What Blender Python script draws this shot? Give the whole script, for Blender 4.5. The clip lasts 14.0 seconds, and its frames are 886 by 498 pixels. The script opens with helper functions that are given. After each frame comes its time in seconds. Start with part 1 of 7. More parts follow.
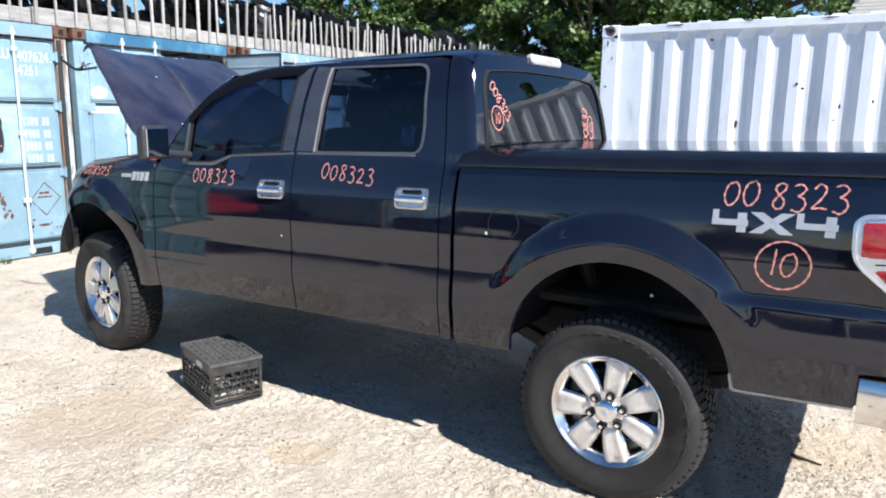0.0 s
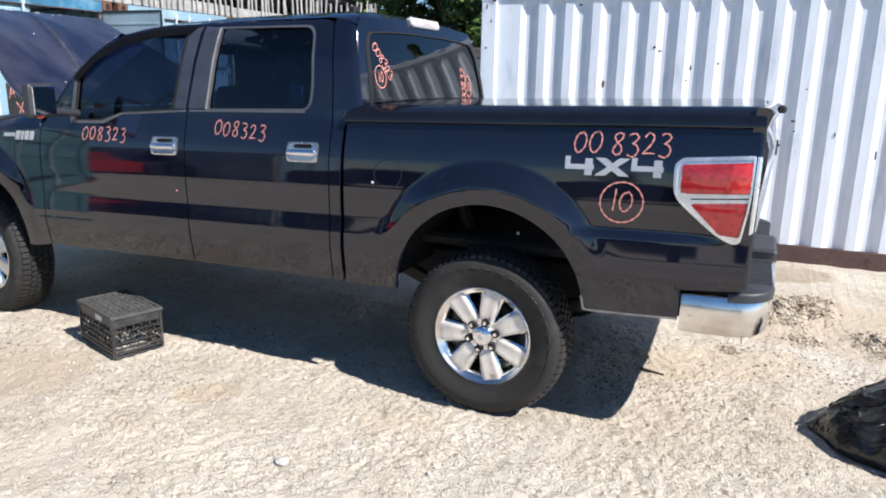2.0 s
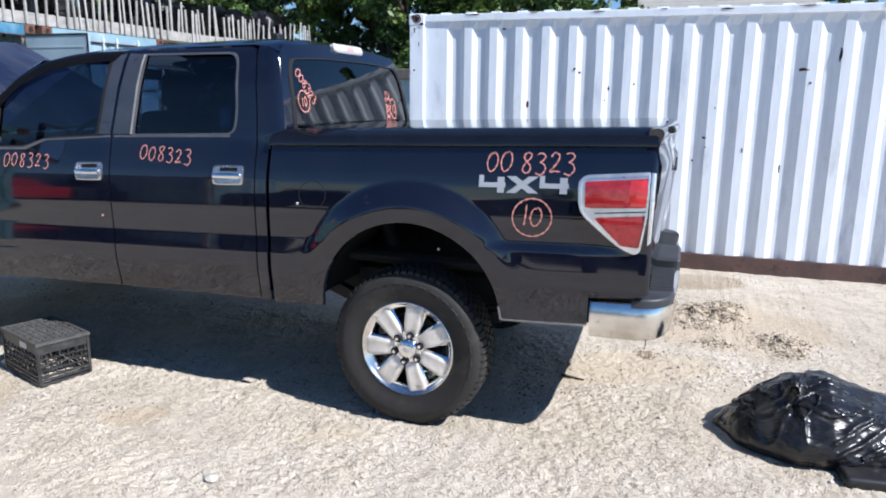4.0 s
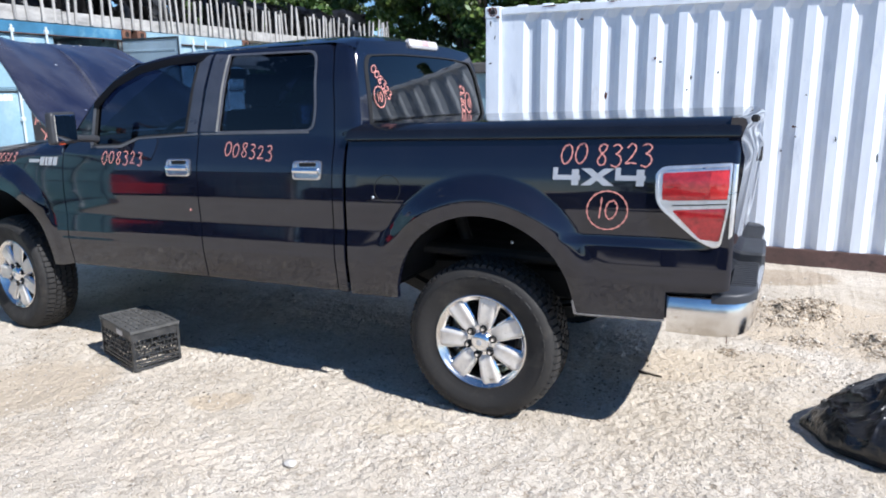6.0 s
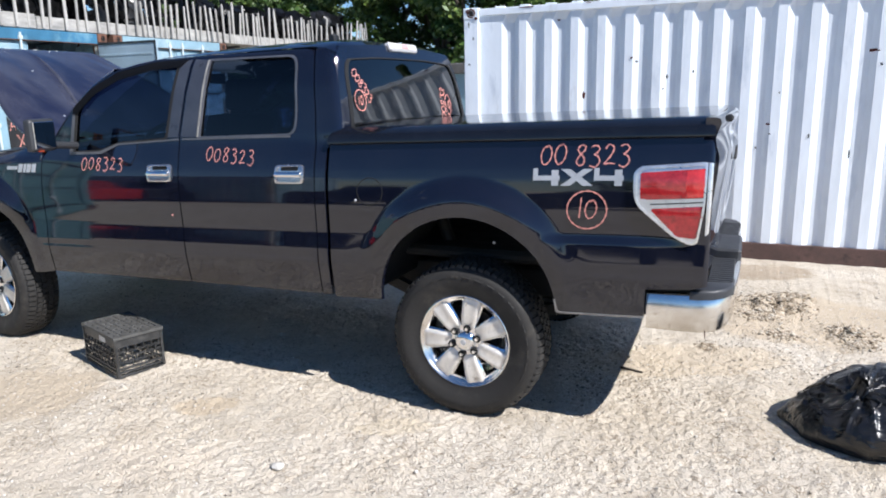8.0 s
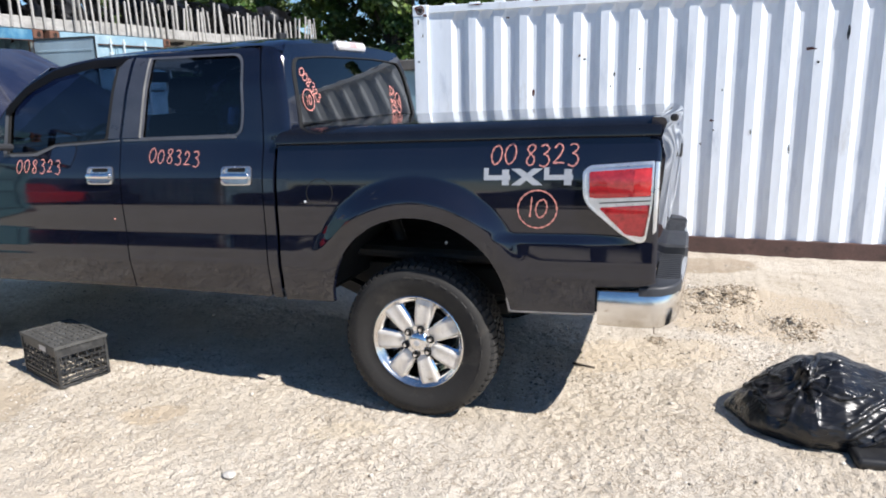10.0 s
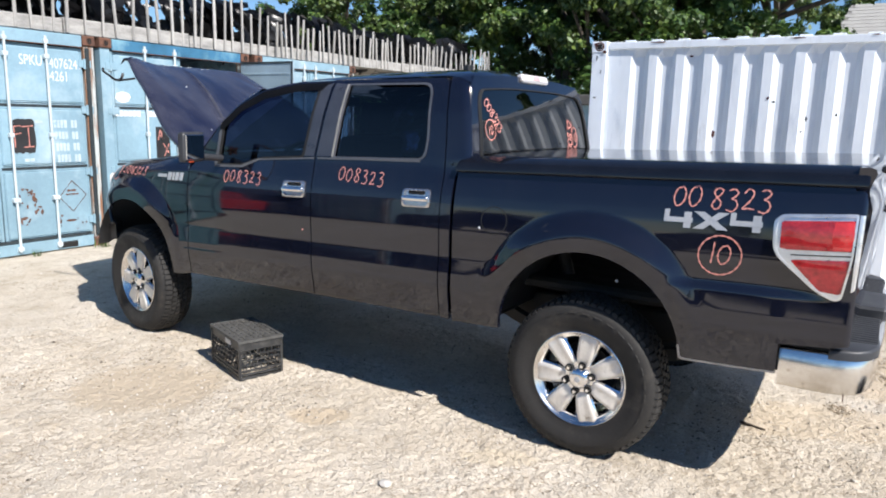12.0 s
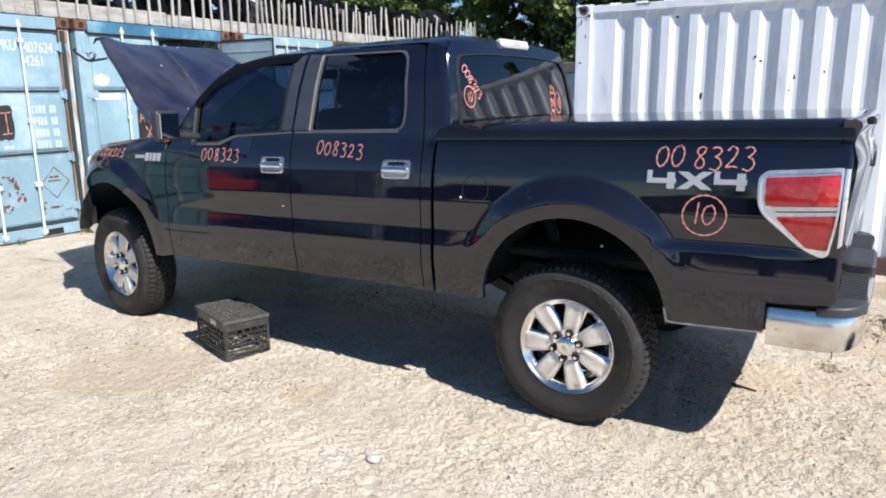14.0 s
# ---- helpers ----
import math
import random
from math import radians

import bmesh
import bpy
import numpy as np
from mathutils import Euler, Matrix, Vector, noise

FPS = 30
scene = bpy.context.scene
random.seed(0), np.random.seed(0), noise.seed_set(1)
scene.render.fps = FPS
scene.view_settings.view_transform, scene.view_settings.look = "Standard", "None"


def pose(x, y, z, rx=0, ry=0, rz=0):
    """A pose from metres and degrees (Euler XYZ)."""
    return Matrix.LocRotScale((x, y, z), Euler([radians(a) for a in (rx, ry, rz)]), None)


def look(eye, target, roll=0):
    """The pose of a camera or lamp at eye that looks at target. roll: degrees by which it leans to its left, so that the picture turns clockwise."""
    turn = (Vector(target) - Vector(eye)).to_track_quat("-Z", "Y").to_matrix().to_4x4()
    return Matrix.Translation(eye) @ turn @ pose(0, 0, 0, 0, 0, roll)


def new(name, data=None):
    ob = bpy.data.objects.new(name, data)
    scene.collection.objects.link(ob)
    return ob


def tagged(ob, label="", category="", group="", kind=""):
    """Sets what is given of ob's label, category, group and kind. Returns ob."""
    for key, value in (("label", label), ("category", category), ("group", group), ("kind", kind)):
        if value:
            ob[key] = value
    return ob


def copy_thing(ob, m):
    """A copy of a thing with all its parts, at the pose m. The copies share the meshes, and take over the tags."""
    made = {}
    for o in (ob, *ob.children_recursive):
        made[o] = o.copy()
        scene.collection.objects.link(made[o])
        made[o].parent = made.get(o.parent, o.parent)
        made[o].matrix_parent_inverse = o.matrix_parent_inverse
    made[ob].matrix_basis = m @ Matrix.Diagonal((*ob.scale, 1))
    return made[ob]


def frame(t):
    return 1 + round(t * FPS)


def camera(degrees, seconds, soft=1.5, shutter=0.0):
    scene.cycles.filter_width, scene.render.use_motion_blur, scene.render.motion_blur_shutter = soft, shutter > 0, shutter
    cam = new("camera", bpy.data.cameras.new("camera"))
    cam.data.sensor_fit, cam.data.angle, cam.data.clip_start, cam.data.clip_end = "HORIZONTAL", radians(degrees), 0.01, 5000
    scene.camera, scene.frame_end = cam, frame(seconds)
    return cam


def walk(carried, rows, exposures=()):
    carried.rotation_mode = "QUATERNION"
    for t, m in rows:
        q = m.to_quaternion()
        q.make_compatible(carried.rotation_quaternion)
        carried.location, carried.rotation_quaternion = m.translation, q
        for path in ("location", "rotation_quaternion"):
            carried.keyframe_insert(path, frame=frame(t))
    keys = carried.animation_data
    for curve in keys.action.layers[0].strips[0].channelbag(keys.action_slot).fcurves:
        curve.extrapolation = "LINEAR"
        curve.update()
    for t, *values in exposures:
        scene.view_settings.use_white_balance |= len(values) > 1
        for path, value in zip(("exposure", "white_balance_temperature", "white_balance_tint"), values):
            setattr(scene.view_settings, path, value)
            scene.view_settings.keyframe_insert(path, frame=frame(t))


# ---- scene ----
cam = camera(64.0, 14.0, soft=1.9)
PATH = [
    (0, (0.919, -2.785, 1.674), (-0.122, -1.118, 1.302), 0.9),
    (0.5, (1.028, -2.831, 1.663), (-0.079, -1.192, 1.363), 1.1),
    (1, (1.14, -2.848, 1.62), (0.007, -1.253, 1.207), -0.5),
    (1.5, (1.125, -2.957, 1.67), (0.12, -1.28, 1.247), -1.3),
    (2, (1.126, -3.084, 1.667), (0.357, -1.299, 1.196), 1.1),
    (2.5, (1.297, -3.115, 1.682), (0.63, -1.273, 1.279), -1.0),
    (5, (1.267, -3.22, 1.696), (0.641, -1.372, 1.259), 2.1),
    (5.5, (1.308, -3.211, 1.685), (0.554, -1.413, 1.237), 0.5),
    (6, (1.301, -3.189, 1.691), (0.474, -1.42, 1.256), -0.6),
    (6.5, (1.312, -3.206, 1.696), (0.498, -1.425, 1.289), -0.3),
    (7, (1.316, -3.21, 1.696), (0.553, -1.414, 1.259), -0.5),
    (7.5, (1.31, -3.228, 1.701), (0.517, -1.444, 1.267), -1.2),
    (10, (1.311, -3.202, 1.726), (0.654, -1.368, 1.276), -1.3),
    (10.5, (1.273, -3.243, 1.731), (0.455, -1.456, 1.363), 1.0),
    (11, (1.241, -3.255, 1.731), (0.305, -1.522, 1.38), 0.8),
    (11.5, (1.226, -3.276, 1.729), (0.215, -1.588, 1.371), 0.9),
    (12, (1.231, -3.279, 1.728), (0.189, -1.611, 1.362), 1.5),
    (12.5, (1.265, -3.257, 1.684), (0.369, -1.507, 1.315), 1.5),
    (13, (1.288, -3.236, 1.708), (0.488, -1.454, 1.277), 0.4),
    (13.5, (1.283, -3.21, 1.704), (0.374, -1.472, 1.313), 0.0),
    (14, (1.261, -3.186, 1.691), (0.236, -1.524, 1.258), -0.5),
]
walk(cam, [(t, look(eye, target, roll)) for t, eye, target, roll in PATH], [(0, 0.73, 6300, 12), (1, 0.68, 6300, 12), (1.5, 0.66, 6350, 12), (2, 0.56, 6350, 12), (2.5, 0.47, 6250, 12), (5, 0.47, 6000, 12), (6, 0.56, 6000, 12), (7.5, 0.52, 6150, 12), (10, 0.53, 6450, 12), (14, 0.52, 6500, 12)])

# ---- world, sun, exposure ----
SUN = Vector((1.01, -0.30, 1.0)).normalized()
world = bpy.data.worlds.new("sky")
scene.world = world
world.use_nodes = True
wn, wl = world.node_tree.nodes, world.node_tree.links
sky = wn.new("ShaderNodeTexSky")
sky.sky_type, sky.sun_disc = "NISHITA", False
sky.sun_elevation, sky.sun_rotation = math.asin(SUN.z), math.atan2(SUN.x, SUN.y)
sky.air_density, sky.dust_density, sky.ozone_density, sky.altitude = 1.0, 0.0, 4.0, 1500
wbg = wn["Background"]
wbg.inputs["Strength"].default_value = 0.088
wtc, wmap, wns, wrp, wmx = (wn.new(k) for k in ("ShaderNodeTexCoord", "ShaderNodeMapping", "ShaderNodeTexNoise", "ShaderNodeValToRGB", "ShaderNodeMix"))
wmx.data_type = "RGBA"
wmap.inputs["Scale"].default_value = (1.6, 1.6, 5.0)
wns.inputs["Scale"].default_value, wns.inputs["Detail"].default_value, wns.inputs["Roughness"].default_value = 1.7, 7.0, 0.62
wrp.color_ramp.elements[0].position, wrp.color_ramp.elements[1].position = 0.66, 0.84
wl.new(wtc.outputs["Generated"], wmap.inputs["Vector"])
wl.new(wmap.outputs["Vector"], wns.inputs["Vector"])
wl.new(wns.outputs["Fac"], wrp.inputs["Fac"])
wl.new(wrp.outputs["Color"], wmx.inputs["Factor"])
whs = wn.new("ShaderNodeHueSaturation")
whs.inputs["Saturation"].default_value = 1.12
wl.new(sky.outputs["Color"], whs.inputs["Color"])
wl.new(whs.outputs["Color"], wmx.inputs["A"])
wmx.inputs["B"].default_value = (7.0, 7.4, 8.0, 1)
wl.new(wmx.outputs["Result"], wbg.inputs["Color"])

sun = new("sun", bpy.data.lights.new("sun", "SUN"))
sun.data.energy, sun.data.angle, sun.data.color = 5.55, radians(0.53), (1.0, 0.968, 0.918)
sun.matrix_world = look(SUN * 30, (0, 0, 0))


# ---- materials ----
def shader(name):
    m = bpy.data.materials.new(name)
    m.use_nodes = True
    return m, m.node_tree.nodes, m.node_tree.links, m.node_tree.nodes["Principled BSDF"]


def ramp(nodes, stops):
    r = nodes.new("ShaderNodeValToRGB")
    while len(r.color_ramp.elements) < len(stops):
        r.color_ramp.elements.new(0.5)
    for e, (p, c) in zip(r.color_ramp.elements, stops):
        e.position, e.color = p, (*c, 1) if len(c) == 3 else c
    return r


def noise_node(nodes, links, scale, detail=4.0, rough=0.55, vec=None, stretch=None):
    n = nodes.new("ShaderNodeTexNoise")
    n.inputs["Scale"].default_value, n.inputs["Detail"].default_value, n.inputs["Roughness"].default_value = scale, detail, rough
    tc = vec or nodes.new("ShaderNodeTexCoord").outputs["Object"]
    if stretch:
        mp = nodes.new("ShaderNodeMapping")
        mp.inputs["Scale"].default_value = stretch
        links.new(tc, mp.inputs["Vector"])
        tc = mp.outputs["Vector"]
    links.new(tc, n.inputs["Vector"])
    return n


def mixed(nodes, links, fac, a, b, mode="MIX"):
    m = nodes.new("ShaderNodeMix")
    m.data_type, m.blend_type = "RGBA", mode
    for key, v in (("Factor", fac), ("A", a), ("B", b)):
        if isinstance(v, (int, float)):
            m.inputs[key].default_value = v
        elif isinstance(v, tuple):
            m.inputs[key].default_value = (*v, 1) if len(v) == 3 else v
        else:
            links.new(v, m.inputs[key])
    return m.outputs["Result"]


def surf(name, base, rough=0.5, metal=0.0, var=0.18, scale=5.0, fine=70.0, bump=0.0, bump_size=0.004,
         spots=(), stretch=None, per_piece=0.0, ior=1.5, coat=0.0):
    """A painted, plastic, metal or mineral surface: broad and fine variation, spots as (colour, scale, threshold, softness)."""
    m, nodes, links, bsdf = shader(name)
    broad = noise_node(nodes, links, scale, 5, 0.6, stretch=stretch)
    small = noise_node(nodes, links, fine, 3, 0.6, stretch=stretch)
    lo, hi = tuple(c * (1 - var) for c in base), tuple(min(1, c * (1 + var)) for c in base)
    r = ramp(nodes, [(0.3, lo), (0.7, hi)])
    links.new(broad.outputs["Fac"], r.inputs["Fac"])
    r2 = ramp(nodes, [(0.3, (1 - var * 0.7,) * 3), (0.7, (1 + 0 * var,) * 3)])
    links.new(small.outputs["Fac"], r2.inputs["Fac"])
    col = mixed(nodes, links, 1.0, r.outputs["Color"], r2.outputs["Color"], "MULTIPLY")
    for colour, sc, at, soft in spots:
        n = noise_node(nodes, links, sc, 6, 0.65, stretch=stretch)
        k = ramp(nodes, [(at, (0, 0, 0)), (at + soft, (1, 1, 1))])
        links.new(n.outputs["Fac"], k.inputs["Fac"])
        col = mixed(nodes, links, k.outputs["Color"], col, colour)
    if per_piece:
        oi = nodes.new("ShaderNodeObjectInfo")
        pr = ramp(nodes, [(0.0, (1 - per_piece,) * 3), (1.0, (1.0,) * 3)])
        links.new(oi.outputs["Random"], pr.inputs["Fac"])
        col = mixed(nodes, links, 1.0, col, pr.outputs["Color"], "MULTIPLY")
    links.new(col, bsdf.inputs["Base Color"])
    rr = ramp(nodes, [(0.3, (max(0.02, rough * 0.8),) * 3), (0.7, (min(1, rough * 1.2),) * 3)])
    links.new(broad.outputs["Fac"], rr.inputs["Fac"])
    links.new(rr.outputs["Color"], bsdf.inputs["Roughness"])
    bsdf.inputs["Metallic"].default_value, bsdf.inputs["IOR"].default_value = metal, ior
    bsdf.inputs["Coat Weight"].default_value = coat
    if bump:
        b = nodes.new("ShaderNodeBump")
        b.inputs["Strength"].default_value, b.inputs["Distance"].default_value = bump, bump_size
        links.new(small.outputs["Fac"], b.inputs["Height"])
        links.new(b.outputs["Normal"], bsdf.inputs["Normal"])
    return m


def car_paint(name, base, dust, rough, amount, streak=None):
    """Glossy black clear-coated paint under a thin, patchy film of dust."""
    m, nodes, links, bsdf = shader(name)
    n1 = noise_node(nodes, links, 2.2, 6, 0.6, stretch=streak)
    n2 = noise_node(nodes, links, 160, 3, 0.7)
    r1 = ramp(nodes, [(0.35, (0, 0, 0)), (0.75, (amount,) * 3)])
    links.new(n1.outputs["Fac"], r1.inputs["Fac"])
    r2 = ramp(nodes, [(0.3, (0.5,) * 3), (0.75, (1,) * 3)])
    links.new(n2.outputs["Fac"], r2.inputs["Fac"])
    fac = mixed(nodes, links, 1.0, r1.outputs["Color"], r2.outputs["Color"], "MULTIPLY")
    links.new(mixed(nodes, links, fac, base, dust), bsdf.inputs["Base Color"])
    rr = ramp(nodes, [(0.3, (rough,) * 3), (0.8, (rough * 2.2,) * 3)])
    links.new(n1.outputs["Fac"], rr.inputs["Fac"])
    links.new(rr.outputs["Color"], bsdf.inputs["Roughness"])
    bsdf.inputs["IOR"].default_value = 1.68
    return m


def glass(name, tint, rough=0.0, ior=1.56):
    """Tinted glass: the tint is seen through, with the gloss of its face on top."""
    m, nodes, links, bsdf = shader(name)
    nodes.remove(bsdf)
    tr, gl, mx, fr = (nodes.new(k) for k in ("ShaderNodeBsdfTransparent", "ShaderNodeBsdfGlossy", "ShaderNodeMixShader", "ShaderNodeFresnel"))
    tr.inputs["Color"].default_value = (*tint, 1)
    gl.inputs["Roughness"].default_value = rough
    fr.inputs["IOR"].default_value = ior
    links.new(fr.outputs["Fac"], mx.inputs["Fac"])
    links.new(tr.outputs["BSDF"], mx.inputs[1])
    links.new(gl.outputs["BSDF"], mx.inputs[2])
    links.new(mx.outputs["Shader"], nodes["Material Output"].inputs["Surface"])
    return m


def wrinkled_film():
    """Black polythene: glossy, with fine stretched wrinkles."""
    m, nodes, links, bsdf = shader("black_bin_bag_film")
    bsdf.inputs["Base Color"].default_value = (0.010, 0.010, 0.011, 1)
    bsdf.inputs["IOR"].default_value = 1.55
    a = noise_node(nodes, links, 7, 1.5, 0.5, stretch=(0.7, 1.6, 1.6))
    b = noise_node(nodes, links, 17, 2, 0.5, stretch=(0.35, 2.2, 1.3))
    rr = ramp(nodes, [(0.35, (0.24,) * 3), (0.7, (0.40,) * 3)])
    links.new(a.outputs["Fac"], rr.inputs["Fac"])
    links.new(rr.outputs["Color"], bsdf.inputs["Roughness"])
    heights = []
    for n in (a, b):          # ridged noise: sharp crests
        d = nodes.new("ShaderNodeMath")
        d.operation = "SUBTRACT"
        d.inputs[1].default_value = 0.5
        links.new(n.outputs["Fac"], d.inputs[0])
        e = nodes.new("ShaderNodeMath")
        e.operation = "ABSOLUTE"
        links.new(d.outputs["Value"], e.inputs[0])
        heights.append(e.outputs["Value"])
    b1, b2 = nodes.new("ShaderNodeBump"), nodes.new("ShaderNodeBump")
    b1.inputs["Strength"].default_value, b1.inputs["Distance"].default_value, b1.invert = 0.45, 0.06, True
    b2.inputs["Strength"].default_value, b2.inputs["Distance"].default_value, b2.invert = 0.55, 0.02, True
    links.new(heights[0], b1.inputs["Height"])
    links.new(heights[1], b2.inputs["Height"])
    links.new(b1.outputs["Normal"], b2.inputs["Normal"])
    links.new(b2.outputs["Normal"], bsdf.inputs["Normal"])
    return m


PAINT = car_paint("black_car_paint", (0.0035, 0.005, 0.013), (0.11, 0.104, 0.10), 0.03, 0.07)
HOOD_HIGHLIGHT = surf("fold_highlight_paint", (0.055, 0.056, 0.072), 0.35, var=0.3, scale=8, spots=[((0.030, 0.032, 0.05), 14.0, 0.50, 0.2)])
HOOD_PAINT = car_paint("faded_hood_paint", (0.013, 0.015, 0.034), (0.115, 0.115, 0.135), 0.15, 0.62, (0.7, 1.7, 0.7))
BLACK_PLASTIC = surf("black_plastic", (0.016, 0.016, 0.017), 0.45, var=0.3, bump=0.15, bump_size=0.001)
GREY_PLASTIC = surf("grey_step_plastic", (0.085, 0.09, 0.10), 0.55, var=0.25, bump=0.2, bump_size=0.001)
VISOR = surf("smoked_visor_plastic", (0.004, 0.004, 0.005), 0.6, var=0.3, ior=1.25)
STEP_PLASTIC = surf("black_step_plastic", (0.030, 0.032, 0.037), 0.5, var=0.3, bump=0.2, bump_size=0.001)
TONNEAU = surf("black_lid_skin", (0.008, 0.009, 0.013), 0.10, var=0.3, ior=1.55)
RUBBER = surf("tyre_rubber", (0.021, 0.0195, 0.018), 0.8, var=0.3, scale=9, bump=0.2, bump_size=0.002,
              spots=[((0.055, 0.048, 0.040), 7.0, 0.52, 0.25)])
CHROME = surf("chrome", (0.86, 0.86, 0.87), 0.06, 1.0, var=0.05, scale=6, spots=[((0.42, 0.38, 0.33), 5.0, 0.62, 0.3)])
BUMPER_CHROME = surf("dusty_bumper_chrome", (0.84, 0.815, 0.78), 0.20, 1.0, var=0.08, scale=5, spots=[((0.52, 0.47, 0.40), 3.0, 0.46, 0.3), ((0.40, 0.35, 0.29), 30.0, 0.62, 0.12)])
ALLOY = surf("polished_alloy", (0.80, 0.77, 0.73), 0.22, 1.0, var=0.08, scale=14, spots=[((0.45, 0.40, 0.34), 22.0, 0.60, 0.12)])
ALLOY_DULL = surf("dusty_spoke_alloy", (0.74, 0.70, 0.64), 0.42, 0.35, var=0.12, scale=18, spots=[((0.36, 0.31, 0.25), 30.0, 0.60, 0.14)])
DARK_METAL = surf("dark_underbody_metal", (0.018, 0.017, 0.016), 0.7, 0.2, var=0.4, scale=9, spots=[((0.026, 0.021, 0.017), 14.0, 0.58, 0.2)])
PILLAR = surf("satin_pillar_paint", (0.045, 0.05, 0.066), 0.32, var=0.2, scale=8, ior=1.6)
WINDOW_TRIM = surf("satin_grey_window_trim", (0.075, 0.080, 0.095), 0.38, var=0.2, scale=9, ior=1.6)
FADED_LENS = surf("faded_pink_lens", (0.62, 0.36, 0.35), 0.25, var=0.15)
DUST_TRIM = surf("dusty_pale_trim", (0.34, 0.33, 0.32), 0.45, 0.3, var=0.25, scale=14)
BRAKE = surf("dark_brake_iron", (0.03, 0.028, 0.027), 0.5, 0.6, var=0.3)
WINDOW = glass("tinted_window_glass", (0.075, 0.12, 0.22))
REAR_GLASS = glass("dark_rear_glass", (0.02, 0.024, 0.03), ior=1.85)
SCREEN = glass("windscreen_glass", (0.55, 0.60, 0.60))
TRIM_CHROME = surf("brushed_lamp_chrome", (0.84, 0.84, 0.84), 0.32, 0.85, var=0.1, scale=30)
HANDLE_CHROME = surf("grey_handle_chrome", (0.60, 0.60, 0.61), 0.24, 0.9, var=0.15, scale=30)
MIRROR = surf("mirror_silver", (0.75, 0.77, 0.80), 0.01, 1.0, var=0.02)
RED_LENS = surf("red_lamp_lens", (0.40, 0.022, 0.026), 0.07, var=0.35, scale=30, ior=1.6, coat=0.4)
RED_BRIGHT = surf("bright_red_lens", (0.62, 0.040, 0.040), 0.06, var=0.2, scale=40, ior=1.6, coat=0.5)
WHITE_LENS = surf("milky_lamp_lens", (0.62, 0.60, 0.60), 0.15, var=0.1)
AMBER = surf("amber_reflector", (0.30, 0.05, 0.02), 0.2, var=0.1)
SEAM = surf("black_seal_and_shade", (0.008, 0.008, 0.008), 0.8, var=0.2)
CREAM = surf("cream_seal_trim", (0.30, 0.29, 0.27), 0.5, var=0.15)
SEAT = surf("dark_seat_cloth", (0.05, 0.05, 0.055), 0.9, var=0.25, fine=300, bump=0.3, bump_size=0.001)
MARKER = surf("salmon_paint_marker", (0.66, 0.27, 0.22), 0.6, var=0.14, fine=240)
EMBLEM = surf("silver_decal", (0.50, 0.51, 0.53), 0.35, 0.3, var=0.12)
CRATE_TOP = surf("dusty_crate_base", (0.080, 0.079, 0.075), 0.6, var=0.25, scale=20, bump=0.2, bump_size=0.001)
CRATE = surf("black_crate_plastic", (0.030, 0.031, 0.032), 0.45, var=0.3, spots=[((0.075, 0.073, 0.070), 14.0, 0.48, 0.25)], bump=0.2, bump_size=0.001)
BAG = wrinkled_film()
WHITE_STEEL = surf("white_container_paint", (0.79, 0.845, 0.91), 0.5, var=0.07, scale=1.4, fine=9, stretch=(1.6, 1.6, 0.45),
                   spots=[((0.62, 0.68, 0.76), 3.2, 0.56, 0.14), ((0.40, 0.37, 0.33), 2.3, 0.62, 0.22), ((0.22, 0.14, 0.09), 11.0, 0.74, 0.03), ((0.10, 0.05, 0.035), 9.0, 0.78, 0.012)], bump=0.25, bump_size=0.010)
BLUE_STEEL = surf("light_blue_container_paint", (0.225, 0.355, 0.43), 0.5, var=0.14, scale=1.3, fine=25,
                  spots=[((0.38, 0.49, 0.545), 1.6, 0.50, 0.22), ((0.18, 0.26, 0.31), 2.6, 0.60, 0.2), ((0.17, 0.085, 0.045), 8.0, 0.70, 0.03), ((0.22, 0.12, 0.06), 3.0, 0.73, 0.06)], bump=0.06, bump_size=0.002)
OPEN_LEAF = surf("grey_blue_door_lining", (0.30, 0.40, 0.47), 0.6, var=0.15, scale=2, spots=[((0.2, 0.24, 0.27), 3.0, 0.6, 0.2)])
BLUE_DEEP = surf("deep_blue_header_paint", (0.045, 0.165, 0.28), 0.5, var=0.25, scale=2, spots=[((0.24, 0.42, 0.48), 0.9, 0.50, 0.12), ((0.2, 0.1, 0.05), 9.0, 0.70, 0.04)])
TEAL_STEEL = surf("teal_container_paint", (0.12, 0.26, 0.29), 0.5, var=0.2, scale=1.2, spots=[((0.2, 0.1, 0.04), 6.0, 0.68, 0.04)])
RUST = surf("rusty_steel", (0.14, 0.066, 0.043), 0.85, var=0.4, scale=12, spots=[((0.06, 0.035, 0.03), 18.0, 0.55, 0.2)], bump=0.4, bump_size=0.003)
RUST_DARK = surf("rust_brown_rail", (0.11, 0.065, 0.055), 0.8, var=0.35, scale=4, spots=[((0.03, 0.022, 0.02), 6.0, 0.56, 0.15)])
RUST_RED = surf("dark_red_rust", (0.085, 0.022, 0.016), 0.85, var=0.4, scale=30)
RUST_STREAK = surf("pale_paint_streaked_with_rust", (0.50, 0.55, 0.54), 0.7, var=0.2, scale=3, stretch=(6, 6, 0.5), spots=[((0.23, 0.12, 0.07), 2.2, 0.45, 0.12), ((0.10, 0.06, 0.045), 4.0, 0.60, 0.08)], bump=0.2, bump_size=0.002)
GASKET_SHADE = surf("dark_gasket_and_shade", (0.02, 0.03, 0.035), 0.7, var=0.3)
ROD = surf("white_painted_rod", (0.52, 0.60, 0.63), 0.5, 0.0, var=0.12, spots=[((0.3, 0.2, 0.13), 14.0, 0.66, 0.06)])
